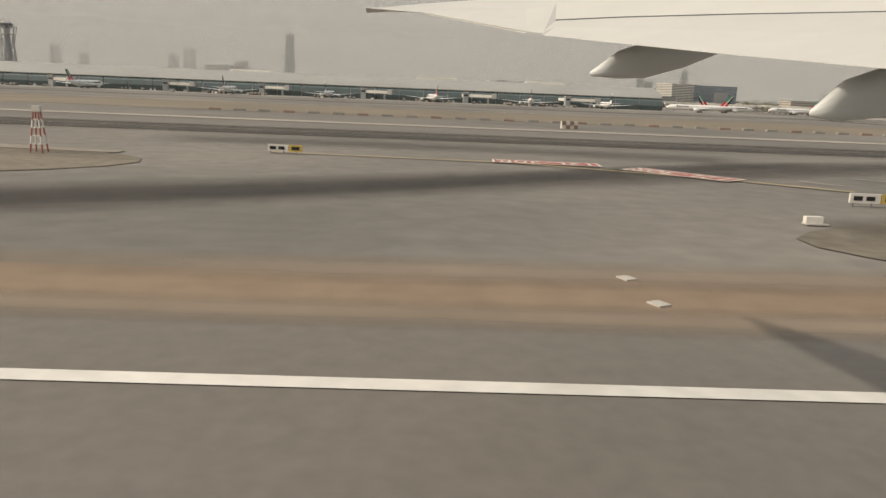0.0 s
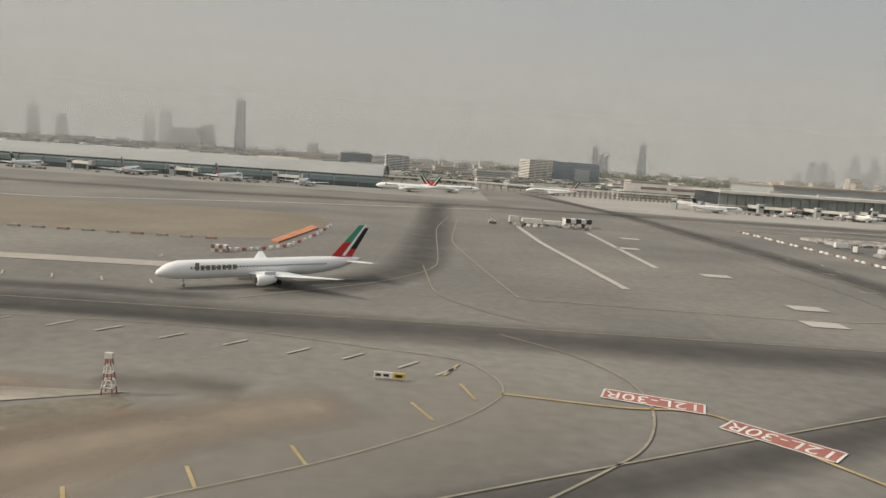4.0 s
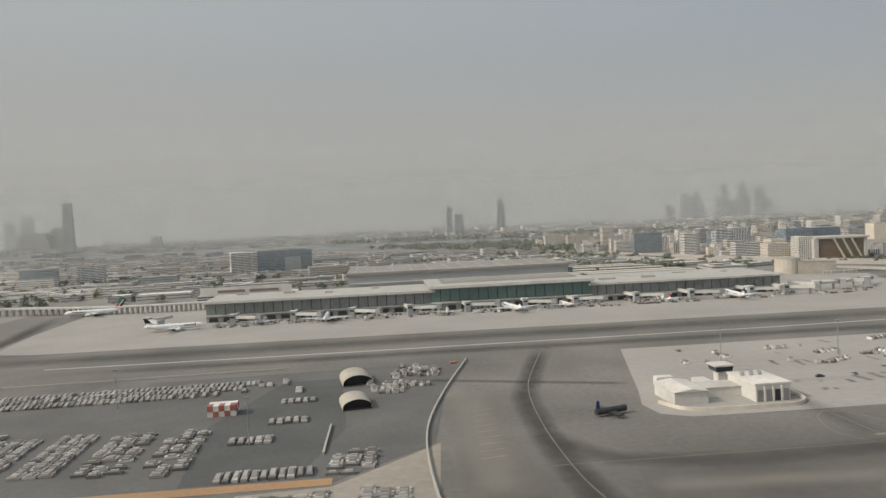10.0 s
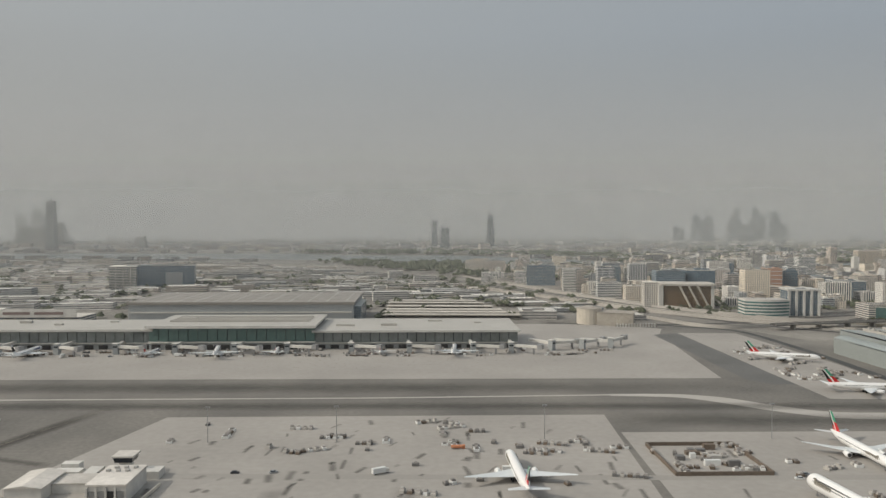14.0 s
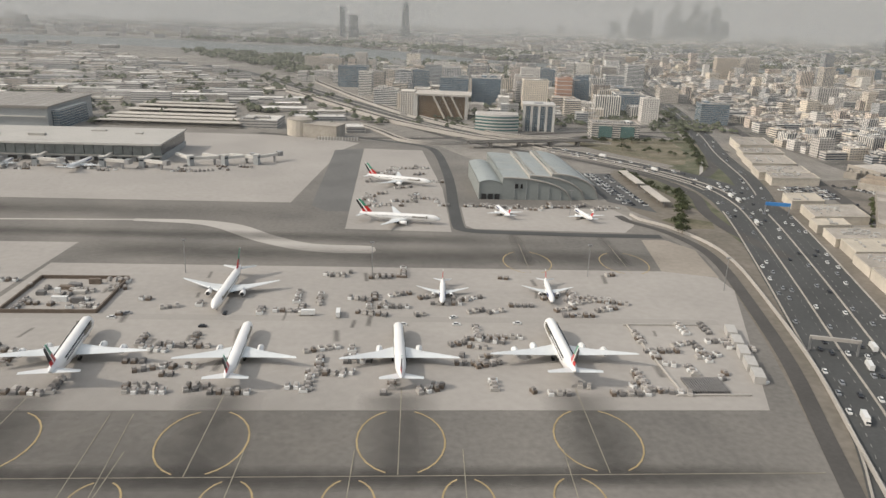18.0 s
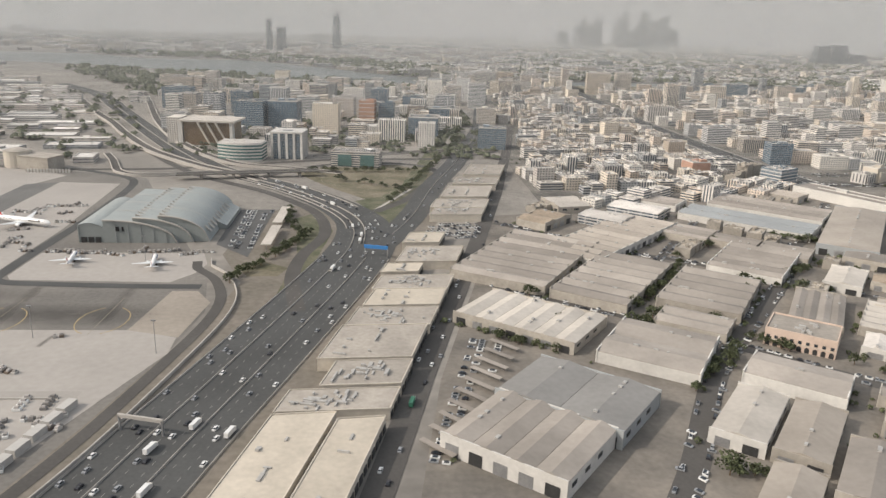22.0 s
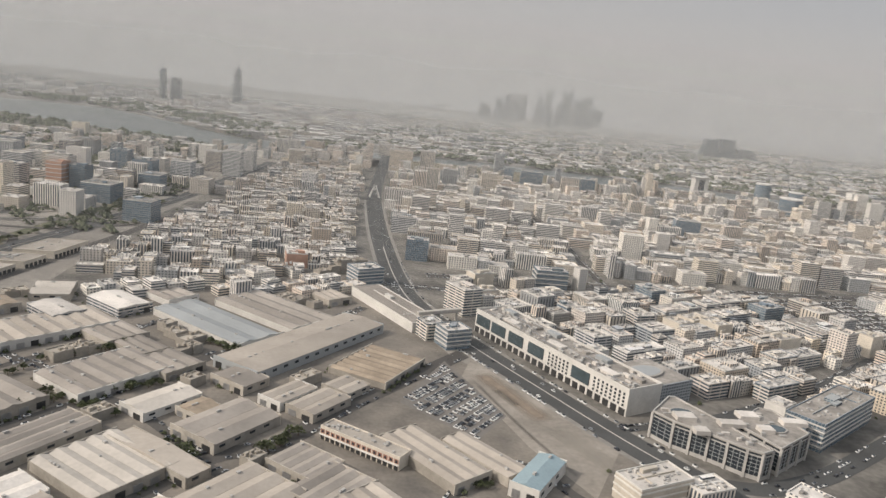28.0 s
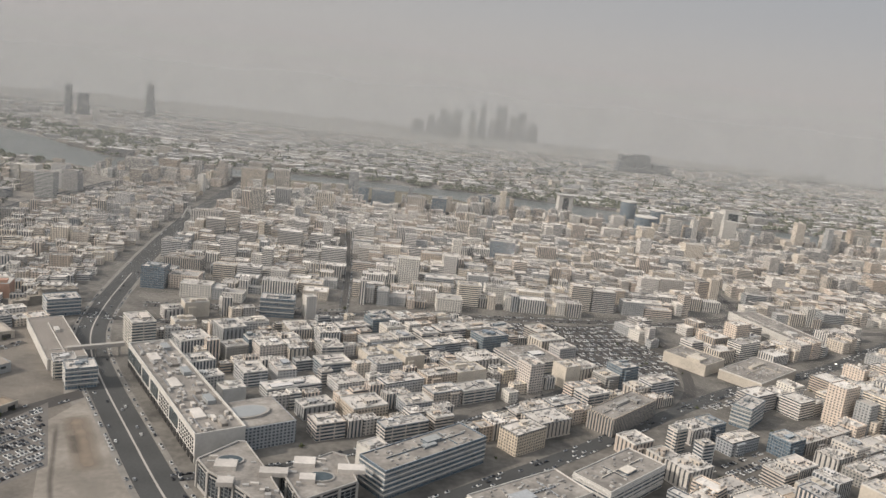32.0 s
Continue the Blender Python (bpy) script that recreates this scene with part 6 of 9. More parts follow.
def shop_block(x, y, l, w, rot, h):
    """A two-storey row of shops: brick-red fronts between cream piers under a flat roof."""
    root = thing("shop_row", "two-storey row of shops with brick-red fronts and cream bands", "shops", pose(x, y, 0, 0, 0, rot))
    part("wall", Geo().box(0, 0, 0, l, w, h), CREAM, root)
    part("roof", Geo().box(0, 0, h, l - .6, w - .6, .1), SHOPROOF, root)
    part("parapet", Geo().box(0, -w / 2 + .12, h, l, .24, .45).box(0, w / 2 - .12, h, l, .24, .45).box(-l / 2 + .12, 0, h, .24, w - .48, .45).box(l / 2 - .12, 0, h, .24, w - .48, .45), CREAM, root)
    brick = surface("brick_red_shop_front", (0.30, 0.165, 0.125), 0.85, 0.15, 0.2, 1.0)
    n = int(l / 2)
    for s in (-1, 1):
        for i in range(n):
            u = -l / 2 + (i + .5) * l / n
            part("shop_front", Geo().box(u, s * (w / 2 + .02), .1, l / n * .72, .12, h * .38), DARKMETAL_AND_SHADE, root)
            part("red_panel", Geo().box(u, s * (w / 2 + .02), h * .52, l / n * .8, .1, h * .34), brick, root)
            part("upper_window", Geo().box(u, s * (w / 2 + .05), h * .58, l / n * .4, .12, h * .2), DARKGLASS, root)
        part("canopy", Geo().box(0, s * (w / 2 + .35), h * .44, l, .8, .12), WHITEWALL, root)
    for i in range(16):
        part("roof_unit", Geo().box(rng.uniform(-l * .45, l * .45), rng.uniform(-w * .35, w * .35), h + .1, rng.uniform(.5, 1.6), rng.uniform(.5, 1.0), rng.uniform(.3, .8)), PLANT, root)


shop_block(792, 218, 30, 6.4, -36, 4.2)
PINKPLACE = (682.3, 190.6, 18.4, 13.5, -36, 4.9)
pink_arcade(*PINKPLACE)


# row of shops and workshops between the highway and the street
def row_x(y, f):
    """Across the row at that y: f = 0 at the highway's side, 1 at the street's."""
    return 529.2 + (y - 106) * 0.245 + f * 25.3


ROWS = [(106, 148, 0.02, 0.56, ROOFWHITE, 5.0), (104, 146, 0.60, 1.0, ROOFSAND, 5.0), (150, 160, 0.0, 1.0, FLATROOF, 4.2), (161, 174, 0.25, 1.0, FLATROOF, 5.0), (175, 196, 0.05, 0.98, ROOFSAND, 5.2),
        (197, 211, 0.06, 1.0, FLATROOF, 4.2), (212, 226, 0.1, 1.0, ROOFWHITE, 4.6), (227, 240, 0.05, 1.0, FLATROOF, 4.0), (243, 252, 0.0, 0.5, ROOFWHITE, 4.2), (254, 272, 0.1, 0.95, FLATROOF, 4.4),
        (276, 290, 0.0, 0.55, ROOFWHITE, 4.8), (318, 330, 0.1, 1.0, FLATROOF, 5.0), (332, 348, 0.0, 1.0, FLATROOF, 4.6), (352, 376, 0.05, 0.95, ROOFSAND, 5.0), (380, 396, 0.1, 1.0, FLATROOF, 5.4), (402, 430, 0.2, 1.0, CREAM, 6.0),
        (60, 102, 0.05, 0.95, ROOFSAND, 5.0)]
for y0, y1, f0, f1, roof, h in ROWS:
    h *= .66
    root = thing("shop_row", "low dusty workshop block with a flat roof cluttered with units", "workshop", None, "workshops beside the highway")
    poly = [(row_x(y0, f0), y0), (row_x(y0, f1), y0 + 1), (row_x(y1, f1), y1 + 1), (row_x(y1, f0), y1)]
    part("wall", Geo().prism(poly, 0, h), CREAM, root)
    cx, cy = sum(p[0] for p in poly) / 4, sum(p[1] for p in poly) / 4
    inner = [(cx + (p[0] - cx) * .97, cy + (p[1] - cy) * .97) for p in poly]
    part("roof", Geo().prism(inner, h, h + 0.12), CREAMSHEET if roof is ROOFWHITE or y0 < 105 else SHOPROOF, root)
    for a, b in zip(poly, poly[1:] + poly[:1]):
        m, d = (Vector(a) + Vector(b)) / 2, Vector(b) - Vector(a)
        part("parapet", Geo().box(m.x, m.y, h, d.length, 0.22, 0.3, rot=math.degrees(math.atan2(d.y, d.x))), CREAM, root)
    busy = roof is FLATROOF
    for k in range(26 if busy else 8):
        fx, fy = (min(1, max(0, rng.gauss(.35, .22))), min(1, max(0, rng.gauss(.55, .25)))) if busy else (rng.choice((.1, .5, .5)), rng.random())
        part("roof_unit", Geo().box(row_x(y0 + (y1 - y0) * (.1 + .8 * fy), f0 + (f1 - f0) * (.12 + .76 * fx)), y0 + (y1 - y0) * (.1 + .8 * fy), h + .1, rng.uniform(.5, 3.2), rng.uniform(.3, .9), rng.uniform(.25, .7), rot=rng.choice((-14, 76, 76))),
             PLANT, root)
    for k in range(max(2, int((y1 - y0) / 3))):
        yy = y0 + (k + .5) * (y1 - y0) / max(2, int((y1 - y0) / 3))
        part("shop_front", Geo().box(row_x(yy, f1) + .05, yy + 1, 0, 0.3, 2.0, h * .55, rot=-14), DARKMETAL_AND_SHADE, root)

# ---- the town ----
def block(name, label, x, y, w, d, h, rot, wall, roof=None, crown=True, group="", seed=0, bands=0):
    """A town building: walls, a parapet round a flat roof, stair heads and units on it; some have a lower wing."""
    r = random.Random(seed)
    root = thing(name, label, "building", pose(x, y, 0, 0, 0, rot), group)
    g = Geo().box(0, 0, 0, w, d, h)
    if group == "buildings of the town" and r.random() < .5:
        g.box(r.choice((-1, 1)) * w * .22, -d / 2 - .5, 0, w * .3, 1.4, h * r.uniform(.75, 1.0))
    part("wall", g, wall, root)
    part("roof", Geo().box(0, 0, h, w - .5, d - .5, 0.1), roof or (MALLROOF if w * d > 280 else FLATROOF), root)
    g = Geo()
    for a, b, c, e in ((0, -d / 2 + .12, w, .25), (0, d / 2 - .12, w, .25), (-w / 2 + .12, 0, .25, d - .5), (w / 2 - .12, 0, .25, d - .5)):
        g.box(a, b, h, c, e, 0.55)
    part("parapet", g, WHITEWALL if r.random() < .5 else wall, root)
    g = Geo()
    for k in range(r.randint(1, 2)):
        g.box(r.uniform(-w * .28, w * .28), r.uniform(-d * .28, d * .28), h + .1, r.uniform(1.6, w * .4), r.uniform(1.4, d * .4), r.uniform(.8, 1.6))
    g.box(r.uniform(-.1, .1) * w, 0, h + .1, w * r.uniform(.5, .8), .3, .5).box(r.uniform(-.3, .3) * w, 0, h + .1, .3, d * r.uniform(.5, .8), .4)
    part("stair_head", g, wall, root)
    if crown:
        g = Geo()
        for k in range(r.randint(12, 22) + int(w * d / 16)):
            g.box(r.uniform(-w * .42, w * .42), r.uniform(-d * .42, d * .42), h + .1, r.uniform(.3, 1.5), r.uniform(.3, 1.1), r.uniform(.25, .7))
        tagged(part("roof_units", g, PLANT, root), kind="stuff")
    for k in range(bands):
        part("floor_band", Geo().box(0, 0, (k + 1) * h / (bands + .6), w + .4, d + .4, .5), WHITEWALL, root)
    return root


OPEN = [CREEK,
        [(505, 420), (540, 470), (600, 470), (600, 380), (560, 330)],
        [(1003.5, 443.1), (1106.4, 454.2), (1124.3, 399.2), (1111.9, 355.1), (1082, 342.6), (1062.2, 377.3), (1054.8, 412.4)], [(1135.9, 351.9), (1189.3, 365.7), (1145.8, 338.6), (1108.6, 327.2)], [(1083.4, 267.9), (1115.2, 285.5), (1124, 272.5), (1100.5, 256.1)],
        [(822.7, 316.8), (845.6, 322.5), (909.5, 198.6), (850, 150)]]
LINES = [(HW, 16), (HWB, 11), (MAIN, 8.6), ([(825.7, 433.9), (990.8, 451.1), (1084.2, 462.2), (1265.5, 478.6), (1550.6, 516)], 8), (ROAD2, 6),
         (OFFICE_ST, 5), ([(1093.7, 320.5), (1116, 354), (1131.1, 408.3), (1135.6, 461.4), (1221, 507.7), (1246, 612.7)], 4), ([(936.3, 435.7), (939.6, 553.3), (938.1, 700)], 1.4),
         ([(799.6, 406.3), (838.7, 405.4), (891.5, 412.5), (944.7, 430)], 4), ([(883, 244.3), (920.1, 256.3), (948.1, 271.6), (993.1, 301.2), (1046.3, 342.4)], 3)]


def free(p, pad=0.0):
    return not any(inside(p, o) for o in OPEN) and not any(near_line(p, ln, d + pad) for ln, d in LINES)


TAKEN = []


def landmark(x, y, r, w=0.0, d=0.0, rot=0.0):
    TAKEN.append((x, y, r, w, d, math.cos(radians(rot)), math.sin(radians(rot))))


def clear_of(p, r):
    """No landmark nearer than r to a place."""
    for a, b, c, w, d, co, si in TAKEN:
        x, y = p[0] - a, p[1] - b
        u, v = max(0, abs(x * co + y * si) - w / 2), max(0, abs(y * co - x * si) - d / 2)
        if u * u + v * v < (r + c) ** 2:
            return False
    return True


# named-by-look landmarks
def lm(name, label, x, y, w, d, h, rot, wall, **kw):
    landmark(x, y, 0.8, w, d, rot)
    return block(name, label, x, y, w, d, h, rot, wall, seed=int(x + y), **kw)


ob = lm("slanted_hotel", "brown glass hotel with a white frame leaning outwards", 450, 515, 32, 20, 15, -8, surface("bronze_glass", (0.16, 0.115, 0.075), 0.2, 0.15), crown=False)
part("frame_top", Geo().box(0, 0, 15.2, 37, 24, 1.2), ROOFWHITE, ob)
part("frame_side", Geo().box(-18, -8, 0, 3, 6, 15.2), WHITEWALL, ob)
part("frame_side", Geo().box(16, -9, 0, 2, 4, 15.2), WHITEWALL, ob)
for k in range(3):
    part("leaning_strut", Geo().tube((2 + k * 6, -11, 0), (-6 + k * 6, -11.5, 15), 0.7, n=6), CREAM, ob)
part("side_block", Geo().box(-24, 0, 0, 9, 14, 17), F_WHITE, ob)
ob = lm("black_white_offices", "office block with white piers and black glass bays", 506, 468, 18, 15, 15.5, -6, F_GLASS, crown=True)
for k in range(5):
    part("white_pier", Geo().box(-9 + k * 4.5, -7.7, 0, 1.4, 1.0, 16.2), WHITEWALL, ob)
for k in range(4):
    part("white_pier", Geo().box(9.2, -7 + k * 4.6, 0, 1.0, 1.4, 16.2), WHITEWALL, ob)
part("white_crown", Geo().box(0, 0, 15.4, 19.6, 16.6, 1.1), WHITEWALL, ob)
root = thing("curved_offices", "white office building with a curved front and green window bands", "building", pose(479, 459, 0, 0, 0, -6))
landmark(479, 459, 15)
arc = [(-13 + 26 * i / 10, -6 - 4 * math.sin(math.pi * i / 10)) for i in range(11)] + [(13, 7), (-13, 7)]
part("wall", Geo().prism(arc, 0, 10.5), WHITEWALL, root)
for k in range(5):
    part("window_band", Geo().prism([(p[0] * 1.012, p[1] * 1.012) for p in arc], 1.2 + k * 1.9, 2.2 + k * 1.9), GREENGLASS, root)
part("roof", Geo().prism([(p[0] * .95, p[1] * .95) for p in arc], 10.5, 10.9), FLATROOF, root)
ob = lm("green_offices", "low pale office block with green glass and stepped roofs", 548, 446, 28, 17, 8.5, -6, F_WHITE)
part("glass_front", Geo().box(-6, -8.6, 1, 8, .5, 6.5), GREENGLASS, ob)
part("glass_front", Geo().box(7, -8.6, 1, 8, .5, 6.5), GREENGLASS, ob)
lm("dark_glass_block", "dark blue glass office block", 594, 570, 22, 20, 13.5, -8, F_GLASS)
lm("dark_glass_block", "dark blue glass office block", 638, 516, 19, 16, 13.5, -8, F_GLASS)
lm("dark_glass_block", "dark glass office tower with beige frame", 463, 590, 22, 18, 20, -6, F_GLASS)
lm("dark_glass_block", "dark glass office tower with pale frame", 488, 593, 22, 18, 20.5, -6, F_GLASS)
lm("orange_tower", "orange and grey apartment tower", 551, 601, 12, 14, 21, -6, SALMON, bands=6)
lm("glass_tower", "grey glass office tower", 566, 606, 12, 14, 19, -6, F_GLASS)
for x, y, w, d, h, m in ((633.9, 769.6, 15, 13, 20, F_WHITE), (660.9, 799.5, 15, 13, 20, F_WHITE), (647.3, 806.3, 14, 12, 24, F_WHITE), (824.2, 922.5, 28, 14, 25, F_BEIGE), 
                         (703.6, 879.9, 16, 14, 17, F_BEIGE), (741.6, 952, 16, 14, 19, F_WHITE), (620, 700, 18, 14, 17, F_BAND),
                         (590, 690, 18, 16, 16, F_GLASS), (530, 660, 18, 16, 17, F_WHITE), (500, 650, 16, 14, 18, F_WHITE), (560, 720, 16, 14, 19, F_GLASS), (470, 700, 16, 14, 20, F_WHITE), (440, 680, 16, 14, 18, F_GLASS),
                         (425, 640, 14, 14, 20, F_BAND), (402, 655, 14, 14, 18, F_WHITE), (455, 740, 16, 14, 19, F_WHITE), (500, 760, 16, 14, 18, F_BAND), (610, 640, 18, 16, 12, F_GLASS), (650, 640, 16, 16, 12, F_BEIGE), (520, 600, 14, 14, 17, F_BAND)):
    lm("apartment_tower", "tall apartment tower with rows of windows", x, y, w, d, h, -6, m, group="towers of the town")
for x, y, w, d, h, m in ((654.8, 749.1, 17, 12, 24, F_WHITE), (856.6, 928.3, 18, 14, 26, F_VERT), (807.5, 1083.4, 18, 14, 15, F_WHITE), (815.5, 555.9, 18, 13, 12, F_WHITE),
                         (829.2, 517.9, 24, 12, 9, F_BEIGE), (814.4, 677.3, 24, 14, 13, F_VERT), (821, 473.2, 14, 12, 13, F_GLASS), (730.5, 731.5, 14, 12, 13, F_WHITE), (849.5, 744.7, 12, 12, 27, F_BEIGE), (870.7, 783.5, 15, 13, 24, F_VERT), (912.5, 783.9, 17, 13, 24, F_VERT)):
    lm("apartment_tower", "tall apartment tower with rows of windows", x, y, w, d, h, -4, m, group="towers of the town")
for x, y, w, d, h, m in ((774.5, 864.1, 6, 8, 19, WHITEWALL), (954.6, 903.6, 12, 12, 17, F_GLASS), (977.2, 876.9, 26, 14, 20, F_GLASS), (1381, 830.4, 15, 10, 27, WHITEWALL), (1503.6, 818.4, 19, 13, 22, F_BEIGE), (1594.6, 890, 22, 14, 24, F_VERT), (1627.3, 872.9, 16, 14, 26, F_BEIGE),
                         (1073.1, 645.8, 22, 12, 15, F_GLASS), (1010.6, 826.7, 19, 12, 22, F_VERT), (1041.2, 861.5, 17, 12, 19, F_GLASS), (1116.9, 953, 30, 14, 15, F_GLASS), (687.5, 936.5, 26, 14, 22, F_WHITE), (716.1, 970.9, 22, 14, 20, F_BEIGE)):
    lm("apartment_tower", "tall apartment tower beside the creek", x, y, w, d, h, -8, m, group="towers of the town")
for x, y, r, h in ((1319.2, 893.9, 9, 24), (1285.9, 846.7, 13, 21)):
    root = thing("round_tower", "cylindrical grey glass tower", "building", pose(x, y, 0), "round towers")
    part("shaft", Geo().tube((0, 0, 0), (0, 0, h), r, r, 20), F_GLASS, root, smooth=False)
    part("crown_ring", Geo().tube((0, 0, h), (0, 0, h + 1.2), r + .3, r, 20), WHITEWALL, root)
    landmark(x, y, r + 2)
for x, y, w, d, h, m in ((380, 704, 26, 14, 18, F_GLASS), (350, 842, 24, 14, 16, F_WHITE), (411, 572, 18, 12, 12, F_WHITE), (504, 790, 22, 14, 17, F_VERT), (330, 870, 22, 14, 15, F_BEIGE)):
    lm("apartment_tower", "pale tower block behind the airport road", x, y, w, d, h, -6, m, group="towers of the town")
root = thing("drum_hall", "sand-coloured hall with a round drum at its end", "building", pose(373, 424, 0, 0, 0, -20))
landmark(373, 424, 16)
part("wall", Geo().box(5, 0, 0, 20, 12, 7), SHEDWALL, root)
part("roof", Geo().box(5, 0, 7, 20.6, 12.6, .4), SHOPROOF, root)
part("drum", Geo().tube((-10, 0, 0), (-10, 0, 9), 7, 7, 20), CREAM, root)
part("drum_roof", Geo().tube((-10, 0, 9), (-10, 0, 10), 7.2, 3, 20), SHOPROOF, root)
ob = lm("blue_glass_hall", "large dark blue glass office building", 30, 690, 62, 34, 19, 14, F_GLASS)
part("grey_end", Geo().box(-28, -10, 0, 22, 26, 20), F_BAND, ob)
part("pale_front", Geo().box(14, -17.6, 0, 14, 1.2, 14), TERMGREY, ob)
lm("grey_office", "long grey office block behind the concourse", -152, 640, 26, 16, 15, 10, F_GLASS)
lm("grey_office", "long grey office block behind the concourse", -118, 660, 20, 14, 15, 10, F_BAND)
ob = lm("flared_tower", "white tower with a dark glass throat flaring at its top", 1213, 940.4, 16, 12, 22, 0, DARKGLASS, crown=False)
part("white_flank", Geo().prism([(-9, -6.5), (-4, -6.5), (-4, 6.5), (-9, 6.5)], 0, 25), WHITEWALL, ob)
part("white_flank", Geo().prism([(9, -6.5), (4, -6.5), (4, 6.5), (9, 6.5)], 0, 25), WHITEWALL, ob)
part("flared_top", Geo().box(0, 0, 25, 18, 13, 3.0, top=1.25), WHITEWALL, ob)
root = thing("round_tower", "cylindrical grey glass tower", "building", pose(1296.5, 934.4, 0))
part("shaft", Geo().tube((0, 0, 0), (0, 0, 27), 10, 10, 20), F_GLASS, root, smooth=False)
part("crown_ring", Geo().tube((0, 0, 27), (0, 0, 28.5), 10.4, 10.0, 20), WHITEWALL, root)
landmark(1296.5, 934.4, 12)
ob = lm("white_gate_tower", "white building with a dark arch-like window", 1480, 1010, 26, 14, 20, 0, WHITEWALL, crown=False)
part("dark_window", Geo().box(0, -7.1, 4, 15, .5, 12), DARKGLASS, ob)

# long white shopping arcade by the main street
mall = thing("white_arcade", "long white arcade building with large dark glass panels", "shopping arcade", pose(872.7, 301.7, 0, 0, 0, 118) @ Matrix.Scale(1.055, 4))
landmark(872.7, 301.7, 1, 92, 17, 118)
part("wall", Geo().box(0, 0, 0, 92, 17, 9.6), WHITEWALL, mall)
part("roof", Geo().box(0, 0, 9.6, 91, 16, 0.15), MALLROOF, mall)
part("parapet", Geo().box(0, 8.4, 9.6, 92, .4, .9).box(0, -8.4, 9.6, 92, .4, .9).box(45.8, 0, 9.6, .4, 16.4, .9).box(-45.8, 0, 9.6, .4, 16.4, .9), WHITEWALL, mall)
for k in (-22, 4, 17, 29, 40):
    part("glass_panel", Geo().box(k, 8.6, 3.8, 9.5, .5, 4.6), BLUEGLASS, mall)
# dark boxes on the closed front paint the shade of the arcade
for k in range(23):
    part("arcade_opening_shade", Geo().box(-44 + k * 4, 8.6, 0.2, 2.6, .5, 2.4), DARKMETAL_AND_SHADE, mall)
for k in range(20):
    for j in range(4):
        x = -44 + k * 2.1
        if abs(x + 22) > 5.6 and x < -2.5:
            part("small_window", Geo().box(x, 8.58, 3.4 + j * 1.4, .8, .3, .8), DARKGLASS, mall)
for k in range(96):
    part("roof_unit", Geo().box(rng.uniform(-44, 44), rng.uniform(-7, 7), 9.75 - .0005 * k, rng.uniform(.8, 3), rng.uniform(.7, 1.6), rng.uniform(.5, 1.2)), PLANT if k % 3 else FLATROOF, mall)
for k in range(9):
    part("roof_structure", Geo().box(-40 + k * 9.6, (-2.5, 3, -4)[k % 3], 9.75, (5, 8, 6.5)[k % 3], (3, 2.2, 4)[(k + 1) % 3], (1.1, .8, 1.5)[k % 3]), (MALLROOF, FLATROOF, TERMGREY)[k % 3], mall)
    part("roof_duct", Geo().box(-38 + k * 9.6, 5.4 - (k % 4) * 2.8, 9.75, 8.6, .5, .55), STEEL, mall)
dome = thing("oval_rooflight_hall", "flat-roofed hall with an oval opening in its roof", "building", pose(901.7, 277.8, 0, 0, 0, 28))
landmark(901.7, 277.8, 1, 30, 24, 28)
part("wall", Geo().box(0, 0, 0, 30, 24, 9.0), F_WHITE, dome)
part("roof", Geo().box(0, 0, 9.0, 29, 23, .15), MALLROOF, dome)
oval = [(9 * math.cos(radians(a)), 5.5 * math.sin(radians(a))) for a in range(0, 360, 20)]
part("oval_kerb", Geo().prism(oval, 9.1, 10.0), PALE, dome)
part("oval_glass", Geo().prism([(a * .86, b * .86) for a, b in oval], 9.9, 10.1), TERMGREY, dome)
